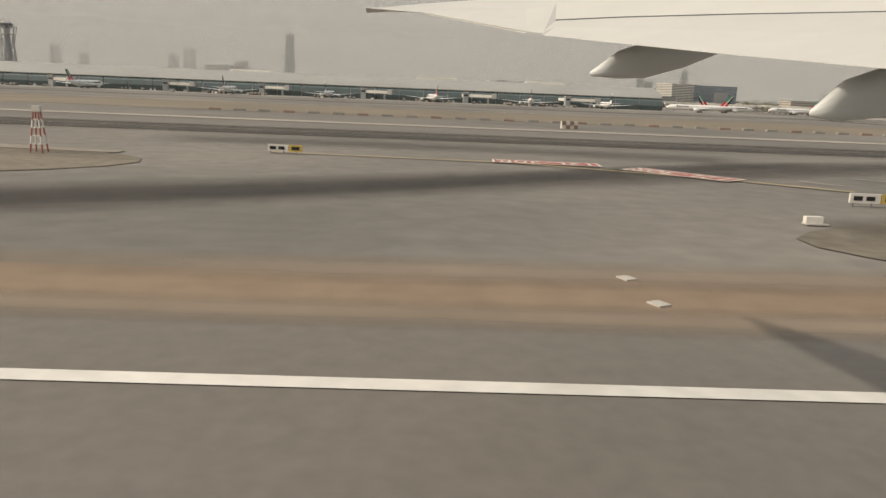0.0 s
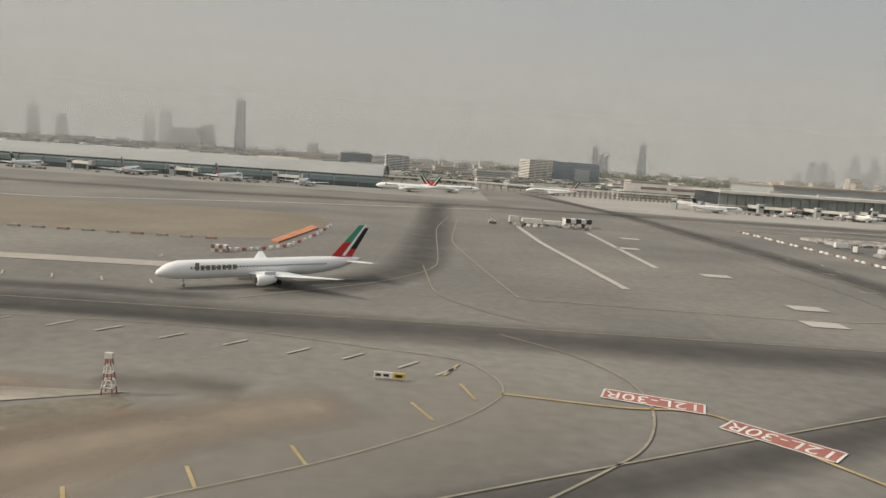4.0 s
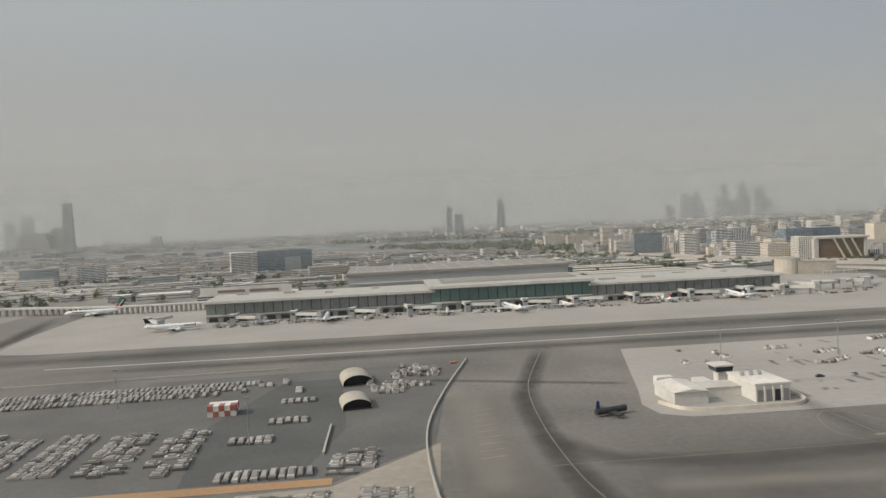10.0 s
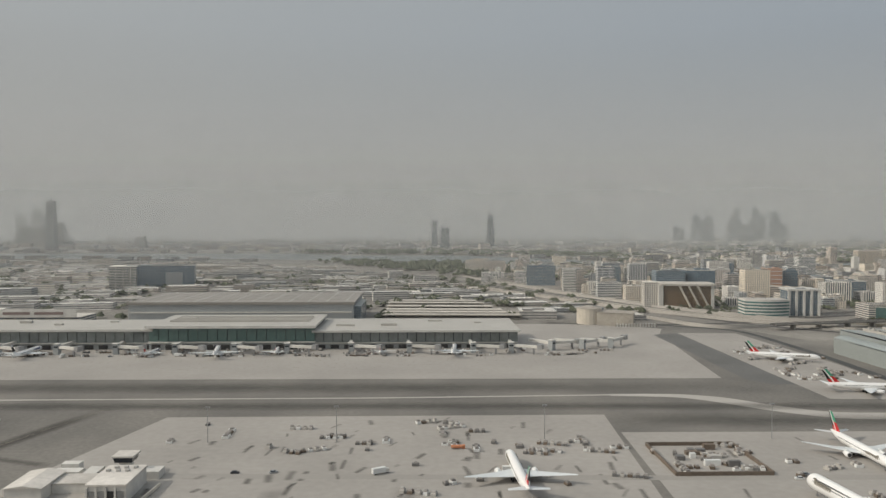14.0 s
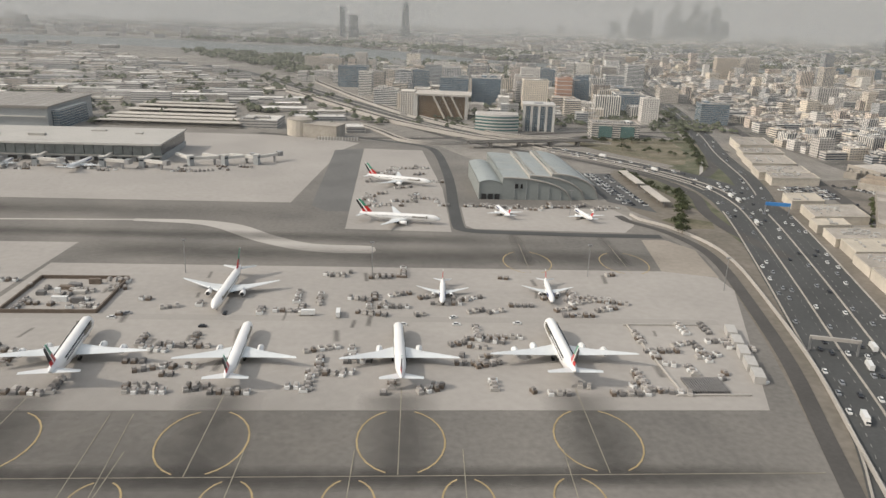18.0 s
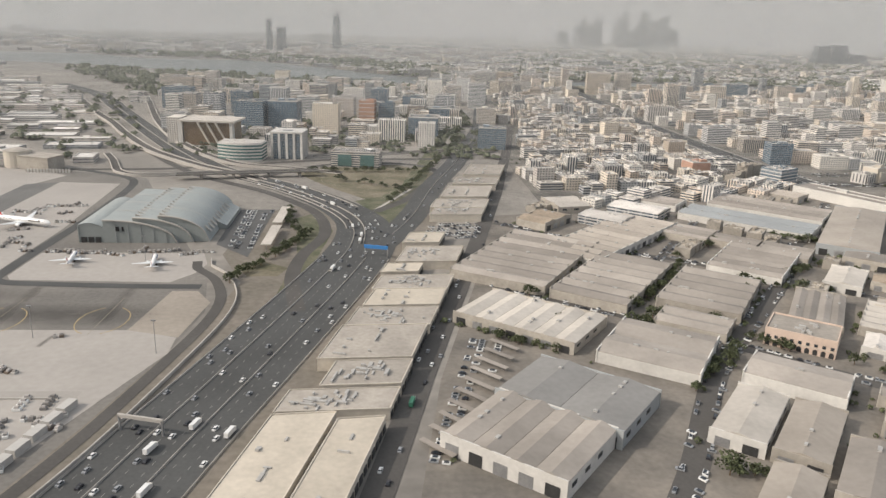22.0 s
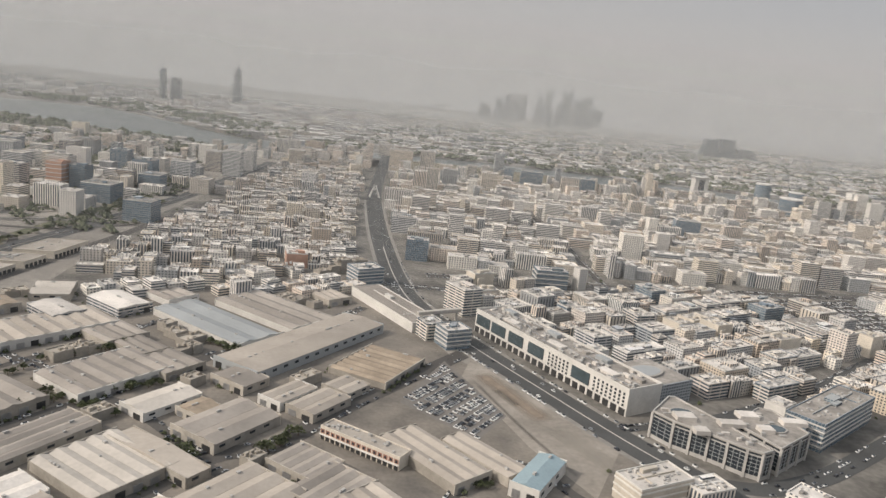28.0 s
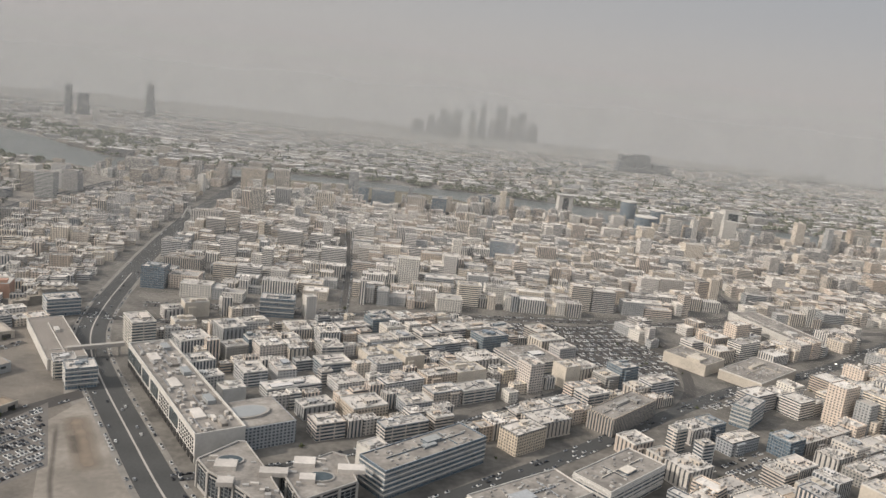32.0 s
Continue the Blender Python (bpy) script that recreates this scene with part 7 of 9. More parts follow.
# corner offices with tall dark bays and white piers
def bay_offices(outline, h):
    """One block round a curved corner: glass bays with thin floor lines between pale piers."""
    cx, cy = sum(p[0] for p in outline) / len(outline), sum(p[1] for p in outline) / len(outline)
    root = thing("corner_offices", "curved corner office block with tall dark glass bays between pale piers", "office building", pose(cx, cy, 0), "offices at the corner")
    q = [Vector((x - cx, y - cy)) for x, y in outline]
    n = len(q)
    part("wall", Geo().prism([tuple(p) for p in q], 0, h), DARKGLASS, root)
    part("roof", Geo().prism([tuple(p * 1.012) for p in q], h, h + .35), MALLROOF, root)
    for z, t in ((.1, 1.4), (h - 1.2, .5)):
        part("stone_band", Geo().prism([tuple(p * 1.008) for p in q], z, z + t), PIERSTONE, root)
    for k in range(1, 5):
        part("floor_line", Geo().prism([tuple(p * 1.004) for p in q], 1.6 + k * 1.3, 1.75 + k * 1.3), TERMGREY, root)
    for i in range(n):
        a, b = q[i], q[(i + 1) % n]
        d = (b - a).normalized()
        o = Vector((d.y, -d.x))
        m = max(1, round((b - a).length / 6.5))
        for j in range(m):
            p = a + (b - a) * (j / m)
            part("pier", Geo().prism([tuple(p - d * .45 - o * .3), tuple(p - d * .45 + o * .5), tuple(p + d * .45 + o * .5), tuple(p + d * .45 - o * .3)][::-1], 0, h + .2), PIERSTONE, root)
            for f in (.33, .67):
                c = a + (b - a) * ((j + f) / m)
                part("mullion", Geo().prism([tuple(c - d * .07), tuple(c - d * .07 + o * .2), tuple(c + d * .07 + o * .2), tuple(c + d * .07)][::-1], 1.5, h - 1.2), TERMGREY, root)
        part("parapet", Geo().prism([tuple(a * 1.012), tuple(b * 1.012), tuple(b * .985), tuple(a * .985)], h + .35, h + .9), PIERSTONE, root)
    for k in range(46):
        p = Vector((rng.uniform(-24, 24), rng.uniform(-18, 18)))
        if inside(tuple(p), [tuple(v * .9) for v in q]):
            part("roof_unit", Geo().box(p.x, p.y, h + .35, rng.uniform(.8, 3.4), rng.uniform(.6, 1.6), rng.uniform(.4, 1.2)), PLANT if k % 3 else FLATROOF, root)
    for a, w, d in ((0.2, 9, 4), (2.4, 7, 5), (4.1, 5, 4)):
        part("plant_room", Geo().box(9 * math.cos(a), 7 * math.sin(a), h + .35, w, d, 1.5), FLATROOF, root)
    return root


for outline, oval_at in (([(891.3, 240), (895.9, 232.5), (905, 224.6), (913.7, 215.6), (917.8, 213), (921.9, 215.1), (914.3, 233.7), (904.7, 253.5), (902.1, 253.5)], (901.5, 240.1)),
                         ([(926, 217.1), (942.9, 229.6), (939.1, 246.7), (934.5, 248.8), (918.5, 234.8)], (931.2, 231.6))):
    ob = bay_offices(outline, 9.2)
    ring = [(oval_at[0] - ob.matrix_basis.translation.x + 4.6 * math.cos(radians(a)), oval_at[1] - ob.matrix_basis.translation.y + 3.2 * math.sin(radians(a))) for a in range(0, 360, 20)]
    part("oval_kerb", Geo().prism(ring, 9.5, 10.1), PALE, ob)
    part("oval_glass", Geo().prism([(ob_x * .86 + (oval_at[0] - ob.matrix_basis.translation.x) * .14, ob_y * .86 + (oval_at[1] - ob.matrix_basis.translation.y) * .14) for ob_x, ob_y in ring], 10.0, 10.2), BLUEGLASS, ob)
landmark(906.6, 240.1, 0.8, 13, 35, 31)
landmark(934.3, 232.7, 0.8, 24, 18, 30)
lm("banded_offices", "long dark office slab with pale floor bands", 967.5, 255.4, 49, 14, 10.5, 37, F_GLASS, bands=5)
lm("pale_offices", "broad white office block with a cluttered flat roof", 999.8, 226.6, 40, 18, 9.4, 30, F_WHITE, bands=4)
lm("pale_offices", "long white office block with dark window bands", 1038.4, 248.2, 36, 16, 8.6, 37, F_BAND, bands=4)
lm("beige_offices", "beige office block with rows of windows", 1009.3, 279.5, 17, 10, 8.6, 34, F_BEIGE)
lm("beige_offices", "long beige apartment block over a street", 1062, 309.3, 38, 13, 8, 40, F_BEIGE)
lm("white_tower_block", "slim white and dark apartment block", 1075.7, 283.1, 6, 5, 10.3, 25, F_BAND)
lm("white_tower_block", "slim white and dark apartment block", 1082.6, 272.2, 6.5, 5, 9.4, 20, F_BAND)
lm("grey_offices", "grey office block with dark glass", 1125.9, 316.3, 19, 9, 10, 42, F_GLASS, bands=5)
lm("beige_mall", "large low beige shopping hall with blank walls", 1134.6, 391.3, 22, 26, 6, 36, CREAM)
lm("beige_mall", "large low beige shopping hall with a curved corner", 1165.6, 376.8, 44, 24, 5, 36, CREAM)
lm("white_hall", "long white flat-roofed hall", 1228.2, 467.8, 24, 62, 5.6, 12, WHITEWALL)
lm("court_offices", "pale offices round a courtyard roof", 1033.5, 372.6, 27, 25, 6.5, 24, F_BAND, bands=3)
lm("pale_offices", "white office block with rows of windows", 1005, 365.7, 19, 14, 6.5, 26, F_VERT)
ob = lm("white_frame_block", "white block with a square framed opening", 949, 258.6, 9, 8, 8.5, 36, WHITEWALL)
part("dark_window", Geo().box(0, -4.1, 3.5, 4.5, .4, 3.6), DARKGLASS, ob)
lm("cream_block", "cream workshop building with a cluttered flat roof", 877, 199, 21, 11, 7.5, 24, CREAM, bands=3)
lm("pale_offices", "pale office block near the crossing", 893.5, 198.4, 13, 9, 6, 20, F_WHITE)
for x, y, w, d, h, rot, m in ((839, 369.2, 11, 17, 13.4, 29, F_BAND), (864.2, 364.9, 15, 14, 7.5, 33, F_WHITE), (879.9, 379.6, 12, 14, 10, 30, F_VERT), (885.2, 359.4, 11, 9, 7, 30, F_BEIGE), (872.6, 339.2, 12, 11, 6.5, 30, F_WHITE),
                              (878.9, 323.7, 13, 8, 5, 32, F_WHITE), (891.4, 310.6, 10, 8, 6, 28, WHITEWALL), (896.6, 331.6, 11, 14, 6.5, 26, F_BAND), (910.2, 337.2, 9, 13, 6, 24, F_WHITE), (913.5, 361.8, 9.5, 15, 8, 22, F_VERT)):
    lm("town_block", "white town block with rows of windows and a cluttered roof", x, y, w, d, h, rot, m, group="blocks behind the arcade")
for x, y, w, d, h, rot, m in ((912.6, 393.3, 12, 15, 7, 20, F_BEIGE), (928.4, 385.5, 11, 15, 9, 18, F_WHITE), (930.3, 365.2, 11, 13, 8, 18, F_BAND), (932.2, 346.2, 15, 12, 7, 24, F_BAND), (915.3, 319.5, 25, 9, 5, 27, F_WHITE),
                              (939.4, 327.4, 14, 12, 5.5, 26, F_WHITE), (926.6, 299.8, 14, 9, 5.5, 28, F_VERT), (931.7, 282.3, 12, 10, 6.5, 24, F_BAND), (946.4, 299.9, 16, 13, 7, 26, F_BEIGE), (961.7, 283.6, 20, 7, 6.5, 26, F_BAND)):
    lm("town_block", "pale town block with rows of windows and a cluttered roof", x, y, w, d, h, rot, m, group="blocks behind the arcade")
for x, y, w, d, h, rot, m in ((968.3, 307.7, 13, 10, 6, 24, F_WHITE), (963.4, 327.5, 20, 9, 7, 28, F_WHITE), (977.4, 291.3, 9, 7, 7, 26, F_BEIGE)):
    lm("town_block", "pale town block with rows of windows and a cluttered roof", x, y, w, d, h, rot, m, group="blocks behind the arcade")
cor = lm("corner_arcade", "low arcade row with a grey sheet roof along the main street", 804.2, 359.8, 60, 16, 4.4, 119, WHITEWALL, roof=ROOFGREY, crown=False)
# shade of the bays, painted as dark boxes on the wall
for k in range(16):
    part("arcade_bay_shade", Geo().box(-28 + k * 3.7, -6.2, .2, 2.6, .4, 3.0), DARKMETAL_AND_SHADE, cor)
lm("corner_block", "grey glass corner building with pale floor bands", 829, 317.9, 12, 11, 8.5, 25, F_GLASS, bands=4)
lm("grey_block", "grey office block with dark bands", 819.5, 326.7, 9, 10, 7.5, 25, F_BAND)
lm("black_white_offices", "office block with white frame and dark glass squares", 899, 432.1, 19, 12, 10.5, 0, F_GLASS, bands=3)
lm("salmon_block", "low salmon-coloured plaster town block", 749, 432, 12, 12, 8, 10, SALMON)
lm("blue_banded_offices", "dark blue office block with pale floor bands", 789, 410, 16, 13, 8.6, 30, F_GLASS, bands=4)
lm("teal_block", "white block with teal windows", 690, 412, 12, 12, 9, 10, F_WHITE)
arch = thing("arch_monument", "white pointed arch monument on a roundabout", "monument", pose(793.5, 702, .1))
for a, b in ((-4.5, -3), (4.5, -3), (-4.5, 3), (4.5, 3)):
    part("leg", Geo().tube((a, b, 0), (a * .12, b * .12, 11), .75, .4, 6), WHITEWALL, arch)
part("clock_box", Geo().box(0, 0, 6.4, 2.2, 2.0, 2.2), WHITEWALL, arch)
foot = thing("footbridge", "pale covered footbridge across the main street", "footbridge", pose(825.5, 349, 0, 0, 0, 27))
part("bridge_deck", Geo().box(0, 0, 4.2, 24, 2.2, 1.8), PALE, foot)
for k in (-10, 0, 10):
    part("pier", Geo().box(k, 0, 0, .9, .9, 4.2), PALE, foot)


# dense town: nearer houses as things, the rest joined by district
class District:
    """Walls, roofs and roof clutter of a whole quarter."""

    def __init__(self):
        self.walls, self.roofs, self.bits = Geo(), Geo(), Geo()

    def shell(self, x, y, w, d, h, rot):
        """Four walls up to a parapet, and the roof sunk behind it."""
        c, s = math.cos(radians(rot)), math.sin(radians(rot))
        def ring(k, z):
            return [(x + (a * w / 2 - a * k) * c - (b * d / 2 - b * k) * s, y + (a * w / 2 - a * k) * s + (b * d / 2 - b * k) * c, z) for a, b in ((-1, -1), (1, -1), (1, 1), (-1, 1))]
        p = ring(0, 0) + ring(0, h + .5) + ring(.35, h + .5) + ring(.35, h)
        f = [(i + 4 * l, (i + 1) % 4 + 4 * l, (i + 1) % 4 + 4 * l + 4, i + 4 * l + 4) for l in range(3) for i in range(4)]
        self.walls.add(p, f)
        self.roofs.add(ring(.3, h + .02), [(0, 1, 2, 3)])

    def house(self, x, y, w, d, h, rot, r, plain=False):
        c, s = math.cos(radians(rot)), math.sin(radians(rot))
        if not plain and w > 9 and r.random() < .45:
            k = r.uniform(.35, .6) * w
            e = r.choice((-1, 1))
            self.shell(x - e * (w - k) / 2 * c, y - e * (w - k) / 2 * s, k, d, h, rot)
            h2, d2, o = h * r.uniform(.45, .9), d * r.uniform(.55, .9), r.uniform(-.2, .2) * d
            self.shell(x + e * k / 2 * c - o * s, y + e * k / 2 * s + o * c, w - k - .05, d2, h2, rot)
        else:
            self.shell(x, y, w, d, h, rot)
        for k in range(r.randint(1, 2) if plain else r.randint(4, 10)):
            u, v = r.uniform(-.38, .38) * w, r.uniform(-.38, .38) * d
            self.bits.box(x + u * c - v * s, y + u * s + v * c, h * .98, r.uniform(.5, w * .2), r.uniform(.5, d * .2), r.uniform(.3, 1.4), rot)

    def finish(self, name, label, wall=None, roof=None):
        root = thing(name, label, "buildings", kind="stuff")
        part("walls", self.walls, wall or F_TOWN, root)
        part("roofs", self.roofs, roof or FLATROOFS, root)
        part("roof_bits", self.bits, roof or ROOFBITS, root)


near_count = 0
NEAR = [F_WHITE, F_BEIGE, F_WHITE, F_BAND, F_VERT, CREAM, F_WHITE, F_VERT, F_GLASS, F_BEIGE]


def fill(zone, rot, width, depth, height, district, seed, near_limit=0.0, tall=0.08, skip=0.06, gap=1.0, street=4.5, cross=62, plain=False):
    """Houses in double rows over a district, streets left between the rows."""
    global near_count
    r = random.Random(seed)
    xs, ys = [p[0] for p in zone], [p[1] for p in zone]
    cx, cy = sum(xs) / len(xs), sum(ys) / len(ys)
    ext = max(max(xs) - min(xs), max(ys) - min(ys)) * .75
    c, s = math.cos(radians(rot)), math.sin(radians(rot))
    v, row = -ext, 0
    while v < ext:
        dep = r.uniform(*depth)
        v += dep / 2
        u, run = -ext + r.uniform(0, 20), 0.0
        while u < ext:
            w = r.uniform(*width)
            x, y = cx + (u + w / 2) * c - v * s, cy + (u + w / 2) * s + v * c
            u += w + gap * r.uniform(.4, 2.2)
            run += w
            if run > cross:
                run = 0
                u += street
            if not inside((x, y), zone) or r.random() < skip:
                continue
            d = dep * r.uniform(.82, 1.0)
            if not free((x, y), max(w, d) * .5) or not clear_of((x, y), max(w, d) * .45):
                continue
            h = r.uniform(*height) * (r.uniform(1.5, 2.2) if r.random() < tall else 1)
            if x < 1180 and y < 470:
                landmark(x, y, .4, w, d, rot)
            if near_limit and math.hypot(x - 900, y - 165) < near_limit and near_count < 160:
                near_count += 1
                k = r.choice(NEAR)
                tone = {F_WHITE: "white", F_BEIGE: "beige", F_BAND: "banded grey", F_GLASS: "dark glass", CREAM: "cream", F_VERT: "pale ribbed"}[k]
                block("town_house", f"{tone} town building with a flat cluttered roof", x, y, w, d, h, rot, k, group="buildings of the town", seed=seed * 999 + near_count)
            else:
                district.house(x, y, w, d, h, rot, r, plain)
        row += 1
        v += dep / 2 + (street if row % 2 == 0 else gap)


deira = District()
fill([(842, 383.8), (904.9, 311.8), (935.6, 262.8), (1003.7, 306.8), (1123.3, 189), (1305.6, 168.8), (1501.6, 276.6), (1527.5, 504), (1071.5, 467.9), (990.9, 453.4), (905.4, 439), (825.7, 433.9)], 26, (8, 19), (9, 13), (5, 9.5), deira, 11, near_limit=290, street=4, gap=.7, skip=.03)
fill([(904.4, 198.6), (945.2, 204.1), (1001.6, 214.9), (1053.5, 236.5), (1095.5, 258.2), (1150.1, 318.6), (1326.5, 432.5), (1464.7, 527.3), (1504.1, 298.5), (1400.9, 103.9), (1300, 40), (960, 60)], 36, (9, 22), (10, 14), (6, 11), deira, 12, near_limit=260)
fill([(847.3, 372.6), (904.9, 311.8), (935.6, 262.8), (977.1, 276.1), (1098.3, 329.4), (1135.3, 454.4), (990.8, 451.1), (905.4, 436.7), (847.1, 418)], 26, (4.5, 8), (4.5, 7), (3.5, 7), deira, 31, gap=.5, street=1.2, skip=.1)
fill([(806.5, 443), (905.4, 445.9), (991, 460.4), (1084.6, 472.7), (1266.2, 488), (1552, 527.9), (1590.6, 775), (1406, 785), (1238.2, 812), (1061.7, 842), (931.4, 868), (802.3, 898), (796.1, 718.7), (796.1, 570.2)], -3, (9, 20), (9, 14), (5, 10), deira, 13, near_limit=340, tall=.16, gap=.8, skip=.04, street=5)
deira.finish("town_district", "dense blocks of white and beige flats beyond the main street")
old = District()
fill([(640, 380), (700, 370), (783.1, 440.5), (776.5, 570.1), (778.2, 718.5), (773.8, 969.9), (702, 954.1), (676.9, 832.7), (655, 640), (640, 520)], 8, (5, 13), (6, 10), (3, 6.5), old, 14, near_limit=270, tall=.1, street=3.2, cross=45)
fill([(650, 345), (690, 370), (753.7, 421.6), (786.9, 392.8), (760, 372), (700, 355)], 40, (6, 13), (6, 10), (3, 5), old, 15, near_limit=300)
old.finish("town_district", "dense low houses in white, beige and pink")
# small workshops and stores in the yards between the sheds
for x, y, l, w, rt, h, bays, roof, wall in SHEDS:
    landmark(x, y, .7, l, w, rt)
landmark(792, 218, 1.4, 30, 8, -36)
landmark(PINKPLACE[0], PINKPLACE[1], 1, PINKPLACE[2], PINKPLACE[3], PINKPLACE[4])
LINES += [(curve(pts, 4), w / 2 + .6) for pts, w in STREETS]
OPEN += [[(802, 258), (822.7, 299.3), (842, 249), (829, 229)], [(829, 281), (840.4, 316.9), (883, 232.5), (860, 195), (846, 226)], [(566, 120), (600, 120), (602, 200), (580, 200)]]
yards = District()
fill([(600, 196), (640, 196), (690, 118), (800, 118), (790, 190), (786, 222), (782, 285), (776, 330), (756, 385), (720, 366), (640, 340), (604, 300)], 53, (5, 12), (5, 9), (2.2, 3.4), yards, 41, skip=.3, gap=1.2, street=2, tall=0)
fill([(620, 320), (660, 335), (720, 350), (794.2, 415.3), (783.3, 433.6), (700, 372), (640, 352)], 40, (7, 14), (6, 11), (2.8, 4.2), yards, 42, skip=.1, gap=.8, street=2)
yards.finish("yard_workshops", "small dusty workshops and stores between the sheds", SHEDWALL, SHOPROOFS)
centre = District()
fill([(330, 720), (390, 600), (440, 540), (520, 500), (620, 470), (640, 560), (660.8, 751.4), (634.4, 920.7), (480, 980), (330, 960)], -6, (10, 20), (10, 15), (5, 11), centre, 16, tall=.25, skip=.3, gap=5, street=9)
centre.finish("town_district", "office and apartment blocks among trees beyond the interchange")
west = District()
for k, (y, l) in enumerate(((449, 84), (463, 80), (477, 74), (497, 70), (518, 66), (533, 62))):
    row = thing("long_shed", "long low open shed with a white sheet roof", "shed", pose(286 - k * 2, y, 0, 0, 0, -3), "long sheds behind the apron")
    part("roof", Geo().box(0, 0, 2.7, l, 8.5, .35, top=.97), ROOFWHITE, row)
    part("rear_wall", Geo().box(0, 3.6, 0, l - 1, .4, 2.7), SHEDWALL, row)
    part("front_wall", Geo().box(0, -3.2, 0, l - 1, .3, 1.2), SHEDWALL, row)
    landmark(286 - k * 2, y, 1, l, 9, -3)
lm("pale_hall", "pale flat-roofed hall at the end of long sheds", 338, 458, 22, 24, 4.4, -3, F_HALL, roof=HALLROOF, crown=False)
fence = thing("blast_fence", "row of white slatted blast fence panels", "fence", pose(386, 411, 0, 0, 0, 2))
for k in range(14):
    part("panel", Geo().box(-10.4 + k * 1.6, 0, 0, .9, .4, 2.0), WHITEWALL, fence)
part("rail", Geo().box(0, .3, .4, 23, .2, 1.2), SHEDWALL, fence)
fill([(-900, 470), (-150, 470), (20, 470), (60, 500), (240, 500), (330, 440), (420, 440), (380, 560), (260, 800), (0, 1100), (-500, 1150), (-900, 1000)], 8, (10, 44), (9, 18), (1.6, 4.2), west, 17, tall=.16, skip=.2, gap=5, street=9, plain=True)
west.finish("town_district", "pale low offices and halls behind the airport", F_HALL, HALLROOF)
bank = District()
fill([(634.6, 899.7), (785, 905), (931, 873), (1062, 847), (1238, 817), (1406, 790), (1590, 780), (1598, 840), (1400, 860), (1254, 890), (1135, 908), (950, 922), (800, 935), (783, 1010), (634.4, 960)], -4, (9, 16), (9, 13), (8, 17), bank, 18, tall=.25, skip=.2, gap=3)
bank.finish("town_district", "taller pale blocks along the creek")
far = District()
fill([(1489.5, 169.6), (2200, 60), (2500, 780), (1590.6, 856.4)], 4, (10, 24), (10, 16), (4, 8), far, 19, tall=.08, gap=3, plain=True)
fill([(560, 1160), (660, 1000), (783.9, 1113.1), (1063.3, 1121.5), (1257.9, 1066.7), (1427.8, 970.3), (1952.7, 941.5), (2600, 900), (3000, 1500), (2400, 2100), (1400, 2300), (600, 2100), (300, 1450)], 5, (14, 34), (13, 20), (3, 6), far, 20, tall=.04, skip=.15, gap=4, street=10, plain=True)
fill([(-1600, 1150), (-500, 1180), (0, 1120), (140, 1160), (-100, 1240), (-900, 1280)], 8, (14, 34), (14, 22), (3, 6), far, 21, skip=.5, gap=9, street=16, plain=True)
fill([(-1800, 1560), (0, 1520), (160, 1430), (330, 1430), (560, 1180), (600, 2100), (0, 2300), (-1800, 2300)], 8, (16, 40), (16, 26), (4, 8), far, 22, skip=.5, gap=12, street=24, plain=True)
far.finish("far_town", "far pale low-rise town in the haze", F_FAR, FARROOF)
farther = District()
fill([(-2400, 2300), (600, 2150), (1400, 2330), (2400, 2150), (3200, 1500), (3800, 2600), (2600, 3600), (-2400, 3600)], 5, (30, 70), (26, 44), (4, 8), farther, 23, skip=.4, gap=26, street=50, plain=True)
farther.finish("far_town", "very far pale town fading into the haze", FARTHER, FARTHER)

# ---- skyline ----
HZ1 = surface("far_tower_glass", (0.10, 0.11, 0.12), 0.6, 0.1, 0.02, 0.2)
HZ2 = surface("far_tower_cladding", (0.16, 0.165, 0.17), 0.7, 0.1, 0.02, 0.2)
HZ3 = surface("far_tower_stone", (0.24, 0.235, 0.225), 0.8, 0.1, 0.02, 0.2)


def far_tower(x, y, w, h, m, top=0.6, steps=3):
    root = thing("far_tower", "hazy grey tower of the distant skyline", "tower", pose(x, y, 0), "towers of the skyline")
    g = Geo()
    for k in range(steps):
        f = 1 - k * (1 - top) / steps
        g.box(0, 0, h * k / steps, w * f, w * f * .8, h / steps + .2)
    part("shaft", g, m, root)
    if h > 80:
        part("spire", Geo().box(0, 0, h, w * .12, w * .12, h * .07), m, root)


far_tower(447, 1945, 22, 82, HZ1, .55, 5)
far_tower(300, 1825, 13, 68, HZ1, .9, 2)
far_tower(325, 1845, 22, 50, HZ1, .8, 2)
far_tower(-487, 1556, 20, 104, HZ2, .7, 4)
far_tower(-938, 2396, 34, 104, HZ3, .8, 3)
far_tower(-990, 2400, 30, 84, HZ3, .8, 3)
for x, y, w, h, m in ((-740, 2000, 90, 50, HZ3), (-690, 2010, 40, 62, HZ3), (-1300, 2300, 30, 95, HZ3), (-1360, 2320, 60, 60, HZ3), (-1240, 2350, 30, 75, HZ3), (-1480, 2300, 40, 86, HZ3), (-1180, 2500, 80, 55, HZ3),
                      (-360, 1700, 26, 30, HZ3), (1600, 1770, 40, 44, HZ1), (1650, 1790, 46, 47, HZ1), (1700, 1800, 60, 26, HZ2)):
    far_tower(x, y, w, h, m)
sr = random.Random(5)
for k in range(26):
    f = k / 25
    far_tower(1150 + f * 470 + sr.uniform(-12, 12), 2500 + f * 260 + sr.uniform(-60, 120), sr.uniform(16, 32), sr.choice((60, 75, 90, 118, 104, 84)) * (1.0 if .15 < f < .95 else .6), HZ2 if k % 3 else HZ1, sr.uniform(.5, .9))
